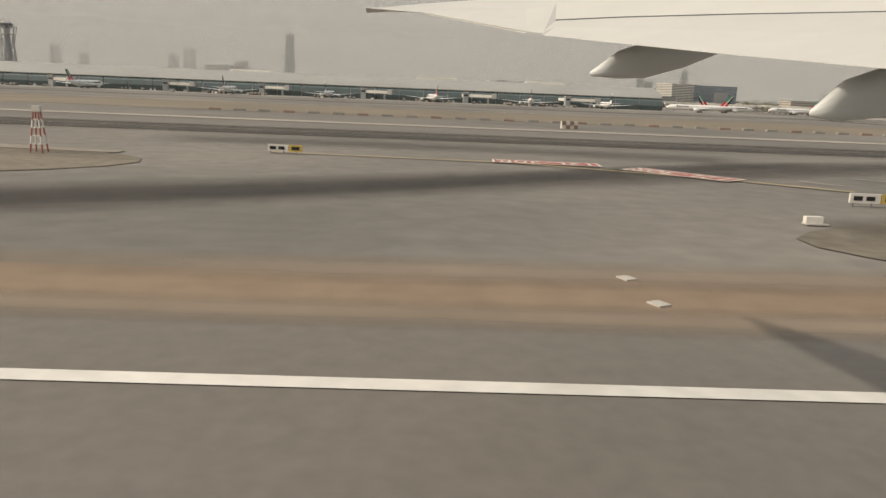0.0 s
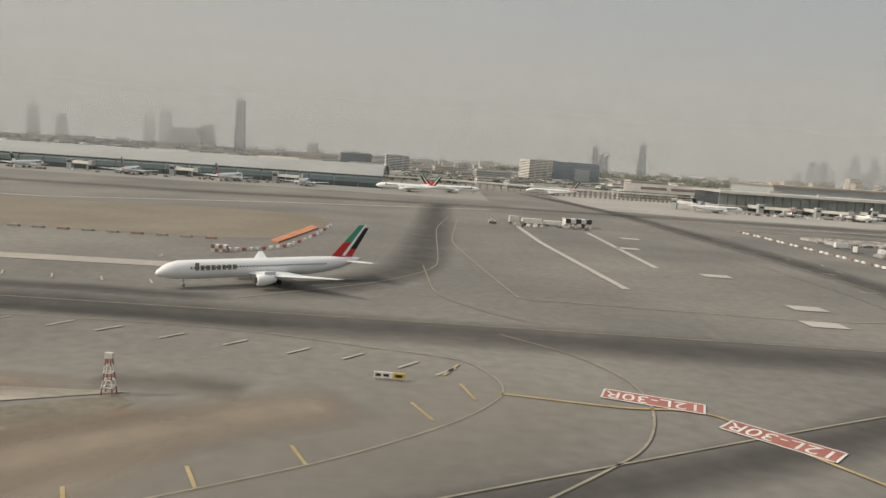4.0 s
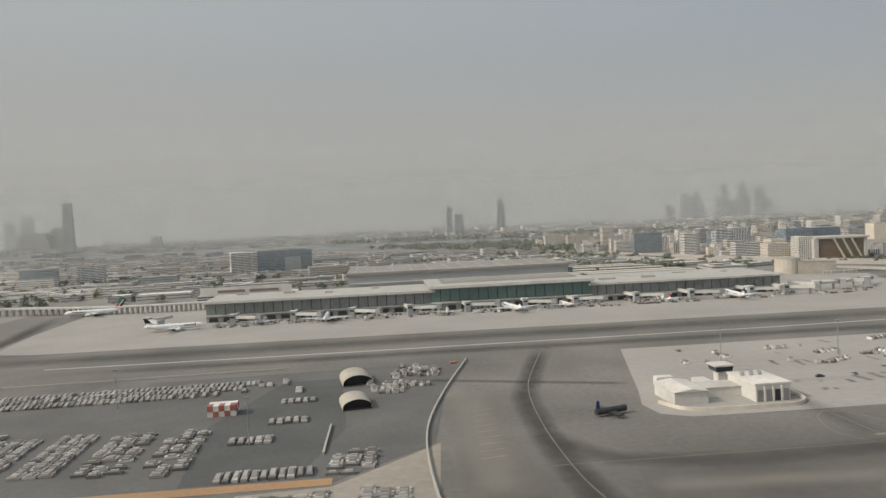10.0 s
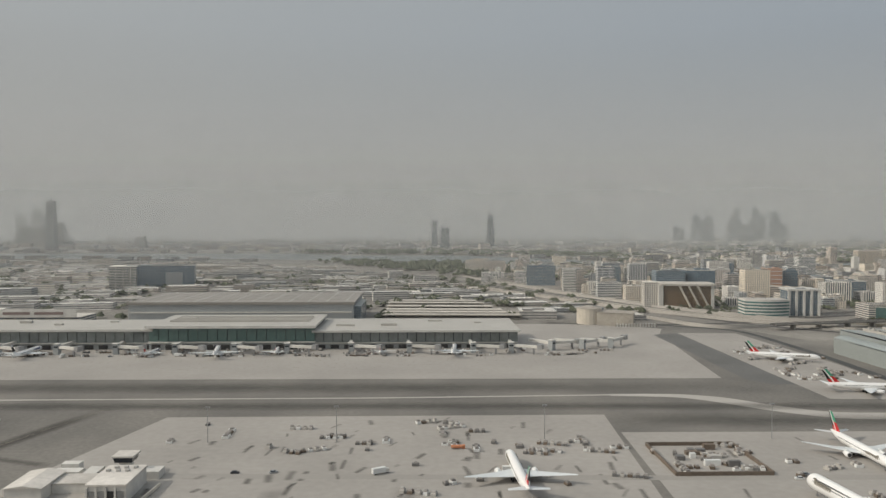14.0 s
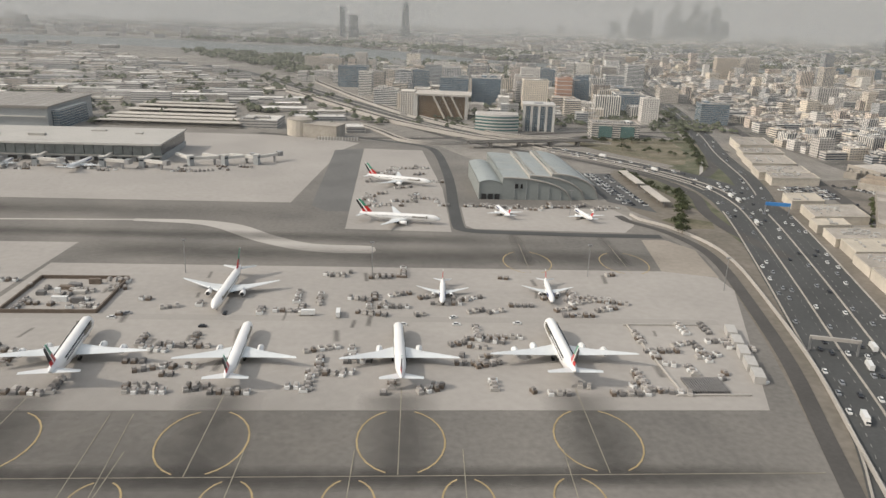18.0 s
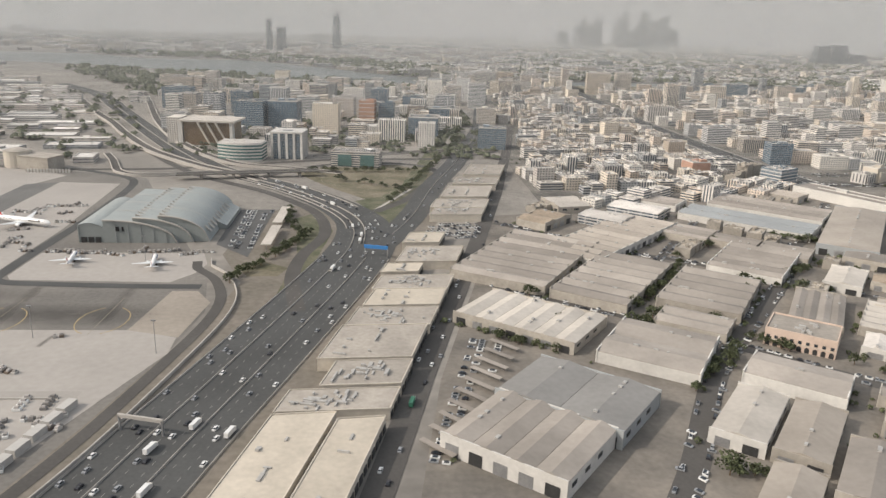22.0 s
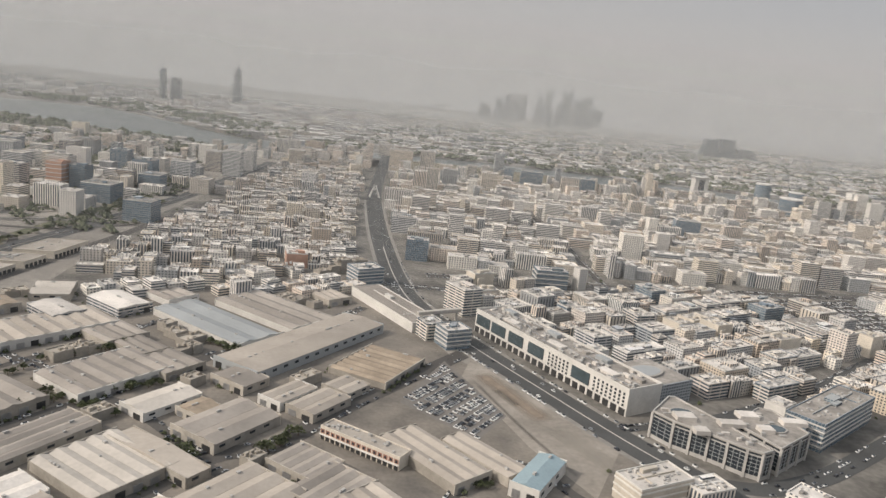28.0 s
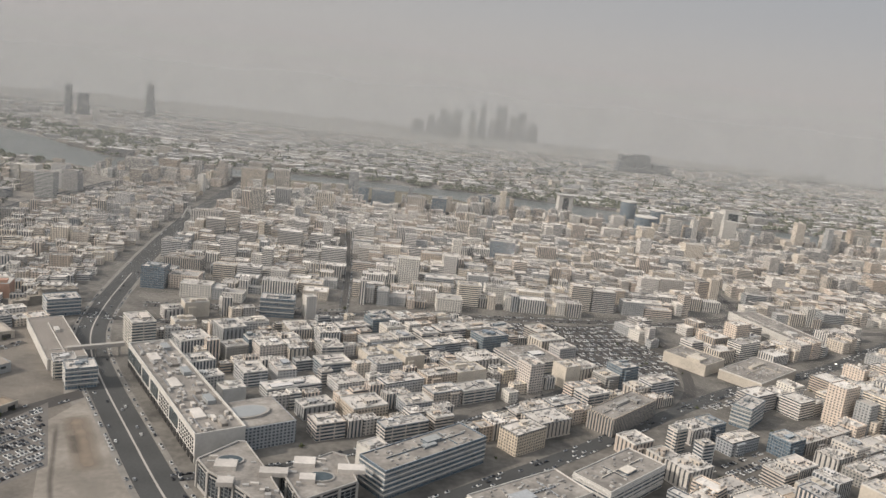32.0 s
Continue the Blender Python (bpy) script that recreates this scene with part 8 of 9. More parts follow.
for k in range(30):
    far_tower(sr.uniform(-900, 2600), sr.uniform(1900, 3000), sr.uniform(20, 44), sr.uniform(10, 24), HZ3, .95, 2)
# glowing wall added beyond the last houses to imitate haze
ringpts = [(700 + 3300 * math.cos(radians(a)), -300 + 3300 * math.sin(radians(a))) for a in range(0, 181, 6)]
BACKDROP = haze_glow()
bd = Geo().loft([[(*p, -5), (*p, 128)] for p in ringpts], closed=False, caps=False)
tagged(part("backdrop", bd, BACKDROP), "pale glowing backdrop wall imitating haze along the horizon", "haze", kind="structure")

# flat veils added across the city to imitate haze growing with distance
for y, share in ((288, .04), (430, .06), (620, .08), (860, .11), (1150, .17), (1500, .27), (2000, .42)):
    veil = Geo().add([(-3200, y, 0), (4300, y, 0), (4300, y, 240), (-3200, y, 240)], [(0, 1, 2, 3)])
    tagged(part("dust_haze", veil, dust("haze_veil", share)), "flat see-through sheet across the city imitating haze", "haze", kind="structure")

# ---- airliners ----
def ring_at(x, z, ry, rz, n=20):
    return [(x, ry * math.cos(2 * math.pi * i / n), z + rz * math.sin(2 * math.pi * i / n)) for i in range(n)]


def foil(x, y, z, chord, thick):
    """A wing section: leading edge forward at x."""
    return [(x, y, z), (x - chord * .12, y, z + thick * .55), (x - chord * .42, y, z + thick * .6), (x - chord, y, z + thick * .05),
            (x - chord * .45, y, z - thick * .35), (x - chord * .1, y, z - thick * .35)]


def airliner(label, length, span, radius, engines, livery="stripes", decks=1, bars=True, group="airliners"):
    """A parked airliner on its wheels: nose along +x, its middle over the origin."""
    root = thing("airliner", label, "airliner", None, group)
    L, r = length, radius
    tall = r * (1.25 if decks == 2 else 1.0)
    zc = r * 0.75 + tall
    prof = [(.5, .04, -.30), (.492, .28, -.24), (.475, .52, -.16), (.45, .76, -.07), (.41, .95, 0), (.36, 1, 0), (0, 1, 0), (-.2, 1, 0), (-.3, .9, .08), (-.38, .68, .25), (-.44, .45, .42), (-.485, .2, .56), (-.5, .07, .62)]
    part("fuselage", Geo().loft([ring_at(L * a, zc + tall * c, r * b, tall * b) for a, b, c in prof]), JETWHITE, root, smooth=True)
    part("belly", Geo().loft([ring_at(L * a, zc - tall * .62, r * b, tall * .5) for a, b in ((.12, .3), (.08, .85), (-.08, .9), (-.13, .3))]), JETWHITE, root, smooth=True)
    for s in (-1, 1):
        side = "port" if s > 0 else "starboard"
        root_x, tip_x = L * .11, -L * .14
        w = Geo().loft([foil(root_x, s * r * .6, zc - tall * .55, L * .2, L * .022), foil(root_x - L * .1, s * span * .2, zc - tall * .4, L * .115, L * .013), foil(tip_x, s * span * .49, zc + tall * .15, L * .026, L * .004),
                        foil(tip_x - L * .02, s * span * .5, zc + tall * .2, L * .012, L * .002)])
        part("wing", w, WINGGREY, root)
        part("tailplane", Geo().loft([foil(-L * .40, s * r * .25, zc + tall * .35, L * .085, L * .01), foil(-L * .475, s * span * .175, zc + tall * .55, L * .035, L * .004)]), WINGGREY, root)
        spots = [(.17, .055)] if engines == 2 else [(.17, .07), (.31, -.005)]
        for f, dx in spots:
            ey, er = s * span * f, r * (.56 if engines == 2 else .52)
            ez, ex = zc - tall * .78, L * dx + L * .02
            eng = part("engine", Geo().loft([ring_at(ex + L * .035, ez, er * .8, er * .8, 14), ring_at(ex + L * .03, ez, er, er, 14), ring_at(ex - L * .01, ez, er * 1.02, er * 1.02, 14), ring_at(ex - L * .05, ez, er * .62, er * .62, 14), ring_at(ex - L * .062, ez, er * .3, er * .3, 14)]),
                       JETWHITE, root, smooth=True)
            part("intake", Geo().loft([ring_at(ex + L * .0355, ez, er * .74, er * .74, 14), ring_at(ex + L * .036, ez, er * .7, er * .7, 14)]), DARKMETAL_AND_SHADE, eng)
            part("pylon", Geo().box(ex - L * .03, ey, ez + er * .8, L * .05, er * .2, er * .7), WINGGREY, root)
            eng.location = (0, ey, 0)
        part("main_gear", Geo().box(-L * .03, s * r * 1.1, 0.05, .12, .12, zc - tall * .6), STEEL, root)
        part("wheel_bogie", Geo().tube((-L * .015, s * r * .9, .28), (-L * .015, s * r * 1.3, .28), .28, n=10).tube((-L * .045, s * r * .9, .28), (-L * .045, s * r * 1.3, .28), .28, n=10), TYRE, root)
        g = Geo()
        for k in range(int(L * 1.5)):
            x = L * .36 - k * L * .66 / (L * 1.5)
            g.box(x, s * r * .985, zc + tall * .22, L * .006, .06, tall * .16)
            if decks == 2:
                g.box(x, s * r * .86, zc + tall * .55, L * .006, .25, tall * .12)
        part("cabin_windows", g, DARKGLASS, root)
        if bars:
            b = Geo()
            for k in range(8):
                b.box(L * .335 - k * L * .024, s * r * (.94 if decks == 1 else .95), zc + tall * .02, L * .017, .16, tall * (.78 if k == 0 else .5))
            part("title_bars", b, surface("dull_gold_lettering", (0.22, 0.20, 0.16), 0.5, 0.1) if livery == "stripes" else JETBLUE, root, "plain bars where the airline title stands")
    part("nose_gear", Geo().box(L * .38, 0, .1, .12, .12, zc - tall * .8).tube((L * .38, -.22, .22), (L * .38, .22, .22), .22, n=10), STEEL, root)
    part("cockpit_glass", Geo().loft([ring_at(L * .470, zc + tall * .13, r * .50, tall * .12, 10), ring_at(L * .452, zc + tall * .30, r * .56, tall * .14, 10)]), DARKGLASS, root)
    fh = L * .17 if engines == 2 else L * .2
    z0 = zc + tall * .55
    def fin_slice(f0, f1):
        q = []
        for f in (f0, f1):
            x, c = -L * .33 - f * L * .155, L * (.115 - .065 * f)
            q.append([(x, 0, z0 + f * fh), (x - c * .4, r * .11 * (1 - .5 * f), z0 + f * fh), (x - c, 0, z0 + f * fh), (x - c * .4, -r * .11 * (1 - .5 * f), z0 + f * fh)])
        return Geo().loft(q)
    def fin_piece(c0, c1, f0, f1):
        q = []
        for f in (f0, (f0 + f1) / 2, f1):
            x, c = -L * .32 - f * L * .165, L * (.125 - .06 * f)
            t0, t1 = (max(.02, r * .14 * (1 - .5 * f) * math.sin(math.pi * u)) for u in (c0, c1))
            z = z0 + f * fh
            q.append([(x - c * c0, t0, z), (x - c * c1, t1, z), (x - c * c1, -t1, z), (x - c * c0, -t0, z)])
        return Geo().loft(q)
    if livery == "stripes":
        for c0, c1, f0, f1, m, nm in ((0, .45, 0, .5, JETRED, "fin_red"), (0, .45, .5, 1, JETGREEN, "fin_green"), (.45, .62, .12, 1, JETWHITE, "fin_white"), (.45, 1, 0, .12, JETRED, "fin_base"), (.62, 1, .12, .3, JETRED, "fin_flash"), (.62, 1, .3, .92, JETBLACK, "fin_black")):
            part(nm, fin_piece(c0, c1, f0, f1), m, root)
    else:
        part("fin", fin_slice(0, 1), JETBLUE if livery == "blue" else JETWHITE, root)
        part("fin_patch", fin_slice(.3, .8), JETBLACK if livery == "dark" else JETRED, root).scale = (1, 1.25, 1)
    return root


big_twin = airliner("white long twin-engined airliner with a red, green and black tail", 28.0, 24.5, 1.2, 2)
big_twin.matrix_basis = pose(384, 144, .08, 0, 0, 91)
copy_thing(big_twin, pose(-102.7, 86.0, .08, 0, 0, 180 + 36) @ Matrix.Scale(.88, 4))
jumbo = airliner("white double-deck airliner with four engines and a striped tail", 27.5, 31.0, 1.4, 4, decks=2)
jumbo.matrix_basis = pose(451, 144.5, .08, 0, 0, 90)
copy_thing(jumbo, pose(351, 144, .08, 0, 0, 96))
for x, y, a in ((417, 144, 91), (289.2, 166, 92), (374.4, 180.5, 268), (418, 248.8, -9), (418, 308, -20)):
    copy_thing(big_twin, pose(x, y, .08, 0, 0, a))
small = airliner("small white twin-engined airliner", 15.5, 13.5, .78, 2, "plain")
small.matrix_basis = pose(428.3, 180.5, .08, 0, 0, 266)
for x, y, a in ((456, 181.5, .0), (455.3, 261, 0), (484, 258, 0)):
    copy_thing(small, pose(x, y, .08, 0, 0, 266 if y < 200 else 100))
dark = airliner("white airliner with a dark blue tail", 24.0, 22.5, 1.1, 2, "dark")
dark.matrix_basis = pose(38, 322, .08, 0, 0, 8)
for x, y, a in ((72, 330, 80), (152, 328, 85), (205, 330, 96), (250, 330, 92)):
    copy_thing(small, pose(x, y, .08, 0, 0, a))
for x, y, a in ((100, 326, 90), (180, 326, 100), (282, 328, 85)):
    copy_thing(dark, pose(x, y, .08, 0, 0, a))
for k, x in enumerate((-840, -780, -700, -610, -520, -430, -360, -300, -258, -214, -172, -140)):
    copy_thing((big_twin, big_twin, dark)[k % 3], pose(x, 325, .08, 0, 0, 90 + rng.uniform(-10, 10)))
copy_thing(big_twin, pose(-22, 398, .08, 0, 0, 188))
copy_thing(big_twin, pose(-76, 352, .08, 0, 0, 8))
copy_thing(big_twin, pose(-96, 334, .08, 0, 0, 175))


# ---- ground equipment ----
def car(label, paint, kind="car"):
    root = thing(kind, label, "car" if kind == "car" else "truck", None, "vehicles on the roads")
    if kind == "car":
        body = [(-.95, -.4), (.95, -.4), (.95, .4), (-.95, .4)]
        part("body", Geo().prism(body, .03, .36), paint, root)
        part("cabin", Geo().box(-.1, 0, .36, 1.15, .72, .26, top=.78), DARKGLASS, root)
        part("car_roof", Geo().box(-.1, 0, .6, .86, .56, .04), paint, root)
    else:
        part("cargo_box", Geo().box(-.5, 0, .3, 3.2, .95, 1.15), paint, root)
        part("cab", Geo().box(1.5, 0, .2, .8, .9, .85, top=.9), WHITEWALL, root)
        part("windscreen", Geo().box(1.88, 0, .6, .1, .8, .35), DARKGLASS, root)
    for a in (() if kind == "car" else (1.4, -1.5)):
        for b in (-.36, .36):
            part("wheel", Geo().tube((a, b - .07, .16), (a, b + .07, .16), .16, n=8), TYRE, root)
    return root


PAINT_W = surface("white_car_paint", (0.68, 0.68, 0.66), 0.35, 0.03, 0.5, 2.0, spec=0.5)
PAINT_G = surface("silver_car_paint", (0.32, 0.33, 0.34), 0.35, 0.03, 0.5, 2.0, metal=0.3)
PAINT_D = surface("dark_car_paint", (0.035, 0.035, 0.04), 0.35, 0.03, 0.5, 2.0)
cars = [car("white car on the road", PAINT_W), car("silver car on the road", PAINT_G), car("dark car on the road", PAINT_D), car("white car on the road", PAINT_W), car("silver car on the road", PAINT_G)]
van = car("white box truck on the road", PAINT_W, "truck")
green_lorry = car("green-sided lorry on the street", GREENTARP, "truck")
for i, c in enumerate(cars):
    c.matrix_basis = pose(512 + i * 2.6, 118 + i * 9, .1, 0, 0, 72)
van.matrix_basis = pose(517, 140, .1, 0, 0, 72)
green_lorry.matrix_basis = pose(570.5, 158, .1, 0, 0, 77)


def on_line(line, s):
    """The place and heading at a share of a line's points."""
    k = s * (len(line) - 1)
    i = min(int(k), len(line) - 2)
    a, b = Vector(line[i]), Vector(line[i + 1])
    p = a + (b - a) * (k - i)
    return p, math.degrees(math.atan2(b.y - a.y, b.x - a.x))


for k in range(64):
    p, a = on_line(MAIN, rng.uniform(.02, .75))
    n = Vector((-math.sin(radians(a)), math.cos(radians(a))))
    q = p + n * rng.choice((-5.6, -3.6, -1.8, 1.8, 3.6, 5.6))
    copy_thing(rng.choice(cars), pose(q.x, q.y, .1, 0, 0, a))
lanes = (11.2, 9.2, 7.2, 3.6, 1.6, -.6, -2.8, -5.4, -7.4, -9.4, -11.4)
taken = []
for k in range(150):
    s, d = rng.uniform(.12, .62), rng.choice(lanes)
    if s > .42:
        d *= .55
    if any(abs(s - a) < .008 and abs(d - b) < 1 for a, b in taken):
        continue
    taken.append((s, d))
    p, a = on_line(HW, s)
    n = Vector((-math.sin(radians(a)), math.cos(radians(a))))
    q = p + n * d
    src = van if rng.random() < .06 else rng.choice(cars)
    copy_thing(src, pose(q.x, q.y, .1, 0, 0, a + (180 if d > 0 else 0)))
for k in range(26):
    p, a = on_line(HWB, rng.uniform(.15, .8))
    n = Vector((-math.sin(radians(a)), math.cos(radians(a))))
    q = p + n * rng.choice((-4, -2, 2, 4))
    copy_thing(rng.choice(cars), pose(q.x, q.y, .11, 0, 0, a))
for k in range(22):
    p, a = on_line(curve(ROAD2, 8), rng.uniform(.12, .8))
    n = Vector((-math.sin(radians(a)), math.cos(radians(a))))
    q = p + n * rng.choice((-2.6, -1.2, 1.2, 2.6))
    copy_thing(rng.choice(cars), pose(q.x, q.y, .1, 0, 0, a))
for pts, w in STREETS:
    line = curve(pts, 4)
    for k in range(int(len(line) * .55)):
        p, a = on_line(line, rng.uniform(.06, .96))
        n = Vector((-math.sin(radians(a)), math.cos(radians(a))))
        q = p + n * rng.choice((-1, 1)) * w * .42
        copy_thing(rng.choice(cars), pose(q.x, q.y, .09, 0, 0, a + rng.choice((0, 0, 90))))


# parked cars and carts that nobody could count, joined by lot
CARTTOP = surface("cart_tops", (0.30, 0.28, 0.26), 0.7, 0.1, island=0.3)


def parked(name, label, spots, mats, size, seed, category="cars"):
    """Rows of parked units; each a low body with a smaller upper half."""
    r = random.Random(seed)
    root = thing(name, label, category, kind="stuff")
    gs = [Geo() for _ in mats]
    up = Geo()
    for x, y, a in spots:
        g = gs[r.randrange(len(mats))]
        l, w, h = (s * r.uniform(.85, 1.15) for s in size)
        g.box(x, y, .1, l, w, h * .6, a)
        up.box(x, y, .1 + h * .6, l * .6, w * .85, h * .4, a, top=.82)
    for g, m in zip(gs, mats):
        if g.v:
            part("bodies", g, m, root)
    part("upper_halves", up, DARKGLASS if category == "cars" else CARTTOP, root)


def lot_spots(poly, rot, along, between, fill_=.9, gap=3, seed=1, turn=90):
    r = random.Random(seed)
    xs, ys = [p[0] for p in poly], [p[1] for p in poly]
    cx, cy = sum(xs) / len(xs), sum(ys) / len(ys)
    c, s = math.cos(radians(rot)), math.sin(radians(rot))
    ext = max(max(xs) - min(xs), max(ys) - min(ys))
    out = []
    for i in range(-int(ext / along), int(ext / along)):
        for j in range(-int(ext / between), int(ext / between)):
            u, v = i * along, j * between + (j // 2) * gap
            x, y = cx + u * c - v * s, cy + u * s + v * c
            if inside((x, y), poly) and r.random() < fill_:
                out.append((x, y, rot + turn))
    return out


CARMATS = [PAINT_W, PAINT_W, PAINT_G, PAINT_D, PAINT_W, PAINT_G]
parked("parked_cars", "crowded rows of parked cars", lot_spots([(805, 255.5), (823.5, 293), (841, 249), (829, 231)], 53, 1.4, 2.5, .85, 1.4, 3), [PAINT_W, PAINT_W, PAINT_G, PAINT_W, PAINT_G, PAINT_D], (1.9, .82, .6), 1)
parked("parked_cars", "rows of parked cars in a large car park", lot_spots([(1003.5, 443.1), (1106.4, 454.2), (1124.3, 399.2), (1111.9, 355.1), (1082, 342.6), (1062.2, 377.3), (1054.8, 412.4)], 14, 1.5, 2.6, .6, 2.4, 4), CARMATS, (1.9, .82, .6), 2)
parked("parked_cars", "rows of parked cars beside the hangar", lot_spots([(501, 284), (514, 270), (514.4, 335), (501, 334)], 92, 1.4, 2.6, .5, 2.4, 5), CARMATS, (1.9, .82, .6), 3)
parked("parked_cars", "rows of parked cars beside the workshops", lot_spots([(580, 293), (602, 293), (606, 316), (584, 316)], 14, 1.4, 2.6, .7, 1.6, 6), CARMATS, (1.9, .82, .6), 4)
parked("parked_cars", "parked cars beside the grey sheds", lot_spots([(571, 135), (578, 132), (592, 176), (596, 192), (586, 196)], 76, 1.6, 2.6, .5, 2.0, 7), CARMATS, (1.9, .82, .6), 5)
parked("parked_cars", "parked cars in the lot beside the offices", lot_spots([(1083.4, 267.9), (1115.2, 285.5), (1124, 272.5), (1100.5, 256.1)], 30, 1.5, 2.6, .6, 2.0, 8), CARMATS, (1.9, .82, .6), 6)
parked("parked_cars", "parked cars beside the shopping hall", lot_spots([(1135.9, 351.9), (1189.3, 365.7), (1145.8, 338.6), (1108.6, 327.2)], 30, 1.5, 2.6, .7, 2.0, 9), CARMATS, (1.9, .82, .6), 7)
kr = random.Random(91)
spots = []
for line, off in ((MAIN[2:40], 7.9), (OFFICE_ST, 3.4), (OFFICE_ST, 1.2), ([(936.3, 435.7), (939.6, 553.3), (938.1, 739.1)], 2.4), ([(799.6, 406.3), (838.7, 405.4), (891.5, 412.5), (944.7, 430)], 2.2), ([(825.7, 433.9), (990.8, 451.1), (1084.2, 462.2), (1265.5, 478.6)], 3.2), ([(883, 244.3), (920.1, 256.3), (948.1, 271.6), (993.1, 301.2), (1046.3, 342.4)], 1.8)):
    for side in (-1, 1):
        ln = offset_line(line, off * side)
        for a, b in zip(ln, ln[1:]):
            a, b = Vector(a), Vector(b)
            for j in range(int((b - a).length / 2.5)):
                if kr.random() < (.3 if line is OFFICE_ST else .6):
                    q = a + (b - a) * ((j + kr.random() * .3) * 2.5 / (b - a).length)
                    spots.append((q.x, q.y, math.degrees(math.atan2(b.y - a.y, b.x - a.x))))
for line, w in STREETS:
    for side in (-1, 1):
        ln = offset_line(curve(line, 4), w * .36 * side)
        for a, b in zip(ln, ln[1:]):
            a, b = Vector(a), Vector(b)
            for j in range(int((b - a).length / 2.4)):
                if kr.random() < .5:
                    q = a + (b - a) * ((j + kr.random() * .4) * 2.4 / (b - a).length)
                    spots.append((q.x, q.y, math.degrees(math.atan2(b.y - a.y, b.x - a.x)) + (0 if kr.random() < .8 else 70)))
parked("parked_cars", "cars parked along the town's streets", spots, CARMATS, (1.9, .82, .6), 8)
CARTS = [surface("cart_white", (0.40, 0.385, 0.36), 0.6, 0.1, island=.25), surface("cart_grey", (0.14, 0.135, 0.13), 0.6, 0.15), surface("cart_pale", (0.29, 0.26, 0.235), 0.6, 0.12, island=.25)]
for k, (poly, rot, al, be, gap, f) in enumerate((
        ([(18, 191), (78, 190.5), (93, 206), (16, 206.5)], 2, 1.35, 4.6, .7, .96), ([(13.5, 127), (44.5, 127), (44, 140.5), (15, 140.5)], -8, 1.35, 5.0, .5, .97),
        ([(34.5, 142), (44, 142), (44, 160), (34.5, 160)], -6, 1.35, 4.4, .6, .9), ([(14, 161), (45, 161), (45, 168.5), (16, 168.5)], -4, 1.4, 5.2, .8, .93),
        ([(45, 131), (54.5, 131), (54.5, 161), (45, 161)], 92, 1.2, 3.1, .15, .95), ([(57.2, 136), (65, 136), (65, 162), (58, 162)], 92, 1.2, 2.5, .12, .93),
        ([(68, 135), (76.6, 135), (76.8, 161), (69, 161)], 92, 1.3, 2.8, .3, .7), ([(79.5, 133), (87, 133), (87.6, 160), (81, 160)], 92, 1.5, 2.6, .3, .72),
        ([(94, 127.5), (110, 126.6), (110.5, 131.6), (95.5, 132.6)], 2, 1.5, 5.0, .2, 1), ([(98, 180.2), (107.6, 180.2), (107.6, 183), (98, 183)], 2, 1.7, 4.2, .2, .85),
        ([(98, 162.4), (107, 162.4), (107, 165.2), (98, 165.2)], 2, 1.7, 4.2, .2, .95), ([(93, 149), (100.6, 149), (100.6, 152), (93, 152)], 2, 1.7, 4.4, .2, .95),
        ([(101.6, 100), (110.4, 100), (113, 119.4), (101, 119.4)], 86, 1.25, 2.7, .1, .96), ([(116, 100), (126, 101), (127, 118), (119, 121)], 86, 1.25, 2.7, .1, .9),
        ([(113, 127), (120, 128), (122, 140), (113, 138)], 86, 1.4, 2.7, .3, .8), ([(84, 193), (96, 197), (100, 206), (94, 208)], 4, 2.0, 3.6, 1.0, .6), ([(100, 186), (108, 186), (108, 200), (100, 200)], 4, 2.2, 7.0, 4.0, .5))):
    parked("cargo_dollies", "tightly parked rows of pale cargo dollies and carts", lot_spots(poly, rot, al, be, f, gap, 20 + k), CARTS, (be * .93, .9 * al / 1.25, .74 if k not in (12, 13) else .45), 30 + k, "ground equipment")
stack = thing("container_stack", "low racks of cargo containers under pale slatted roofs", "container rack", pose(24.5, 151.5, .06, 0, 0, -2))
for x0, n in ((-9.6, 9), (.6, 9)):
    for k in range(n):
        part("roof_slat", Geo().box(x0 + .5 + k, 0, 1.75, .62, 12.6, .16), CARTS[2 if k % 3 else 0], stack)
    part("rack_floor", Geo().box(x0 + 4.5, 0, .75, 9, 12.6, .12), CARTS[1], stack)
    for k in range(6):
        part("rack_post", Geo().box(x0 + k * 1.8, -6.3, 0, .2, .2, 1.75), DARKMETAL_AND_SHADE, stack)
    part("rack_back", Geo().box(x0 + 4.5, 1.2, 0, 8.8, 9.6, 1.6), CARTS[1], stack)
    part("rack_beam", Geo().box(x0 + 4.5, -6.3, 1.6, 9.2, .25, .2), DARKMETAL_AND_SHADE, stack)
for k, (x, y, a) in enumerate(((17, 183, 5), (15, 174, 60), (19.4, 171, 70))):
    copy_thing(van, pose(x, y, .06, 0, 0, a))
bus = thing("blue_bus", "blue and white apron bus", "bus", pose(26, 172, .06, 0, 0, 78) @ Matrix.Scale(.8, 4))
part("body", Geo().box(0, 0, .3, 7, 1.6, 1.6), JETBLUE, bus)
part("bus_roof", Geo().box(0, 0, 1.9, 6.8, 1.5, .15), WHITEWALL, bus)
for a in (-2.2, 2.2):
    part("wheel", Geo().tube((a, -.75, .3), (a, .75, .3), .3, n=8), TYRE, bus)
EQUIP = [surface("equipment_grey", (0.16, 0.155, 0.15), 0.6, 0.2), surface("equipment_pale", (0.42, 0.40, 0.37), 0.6, 0.15), surface("equipment_brown", (0.15, 0.12, 0.095), 0.7, 0.2), PAINT_W]
spots = []
er = random.Random(77)
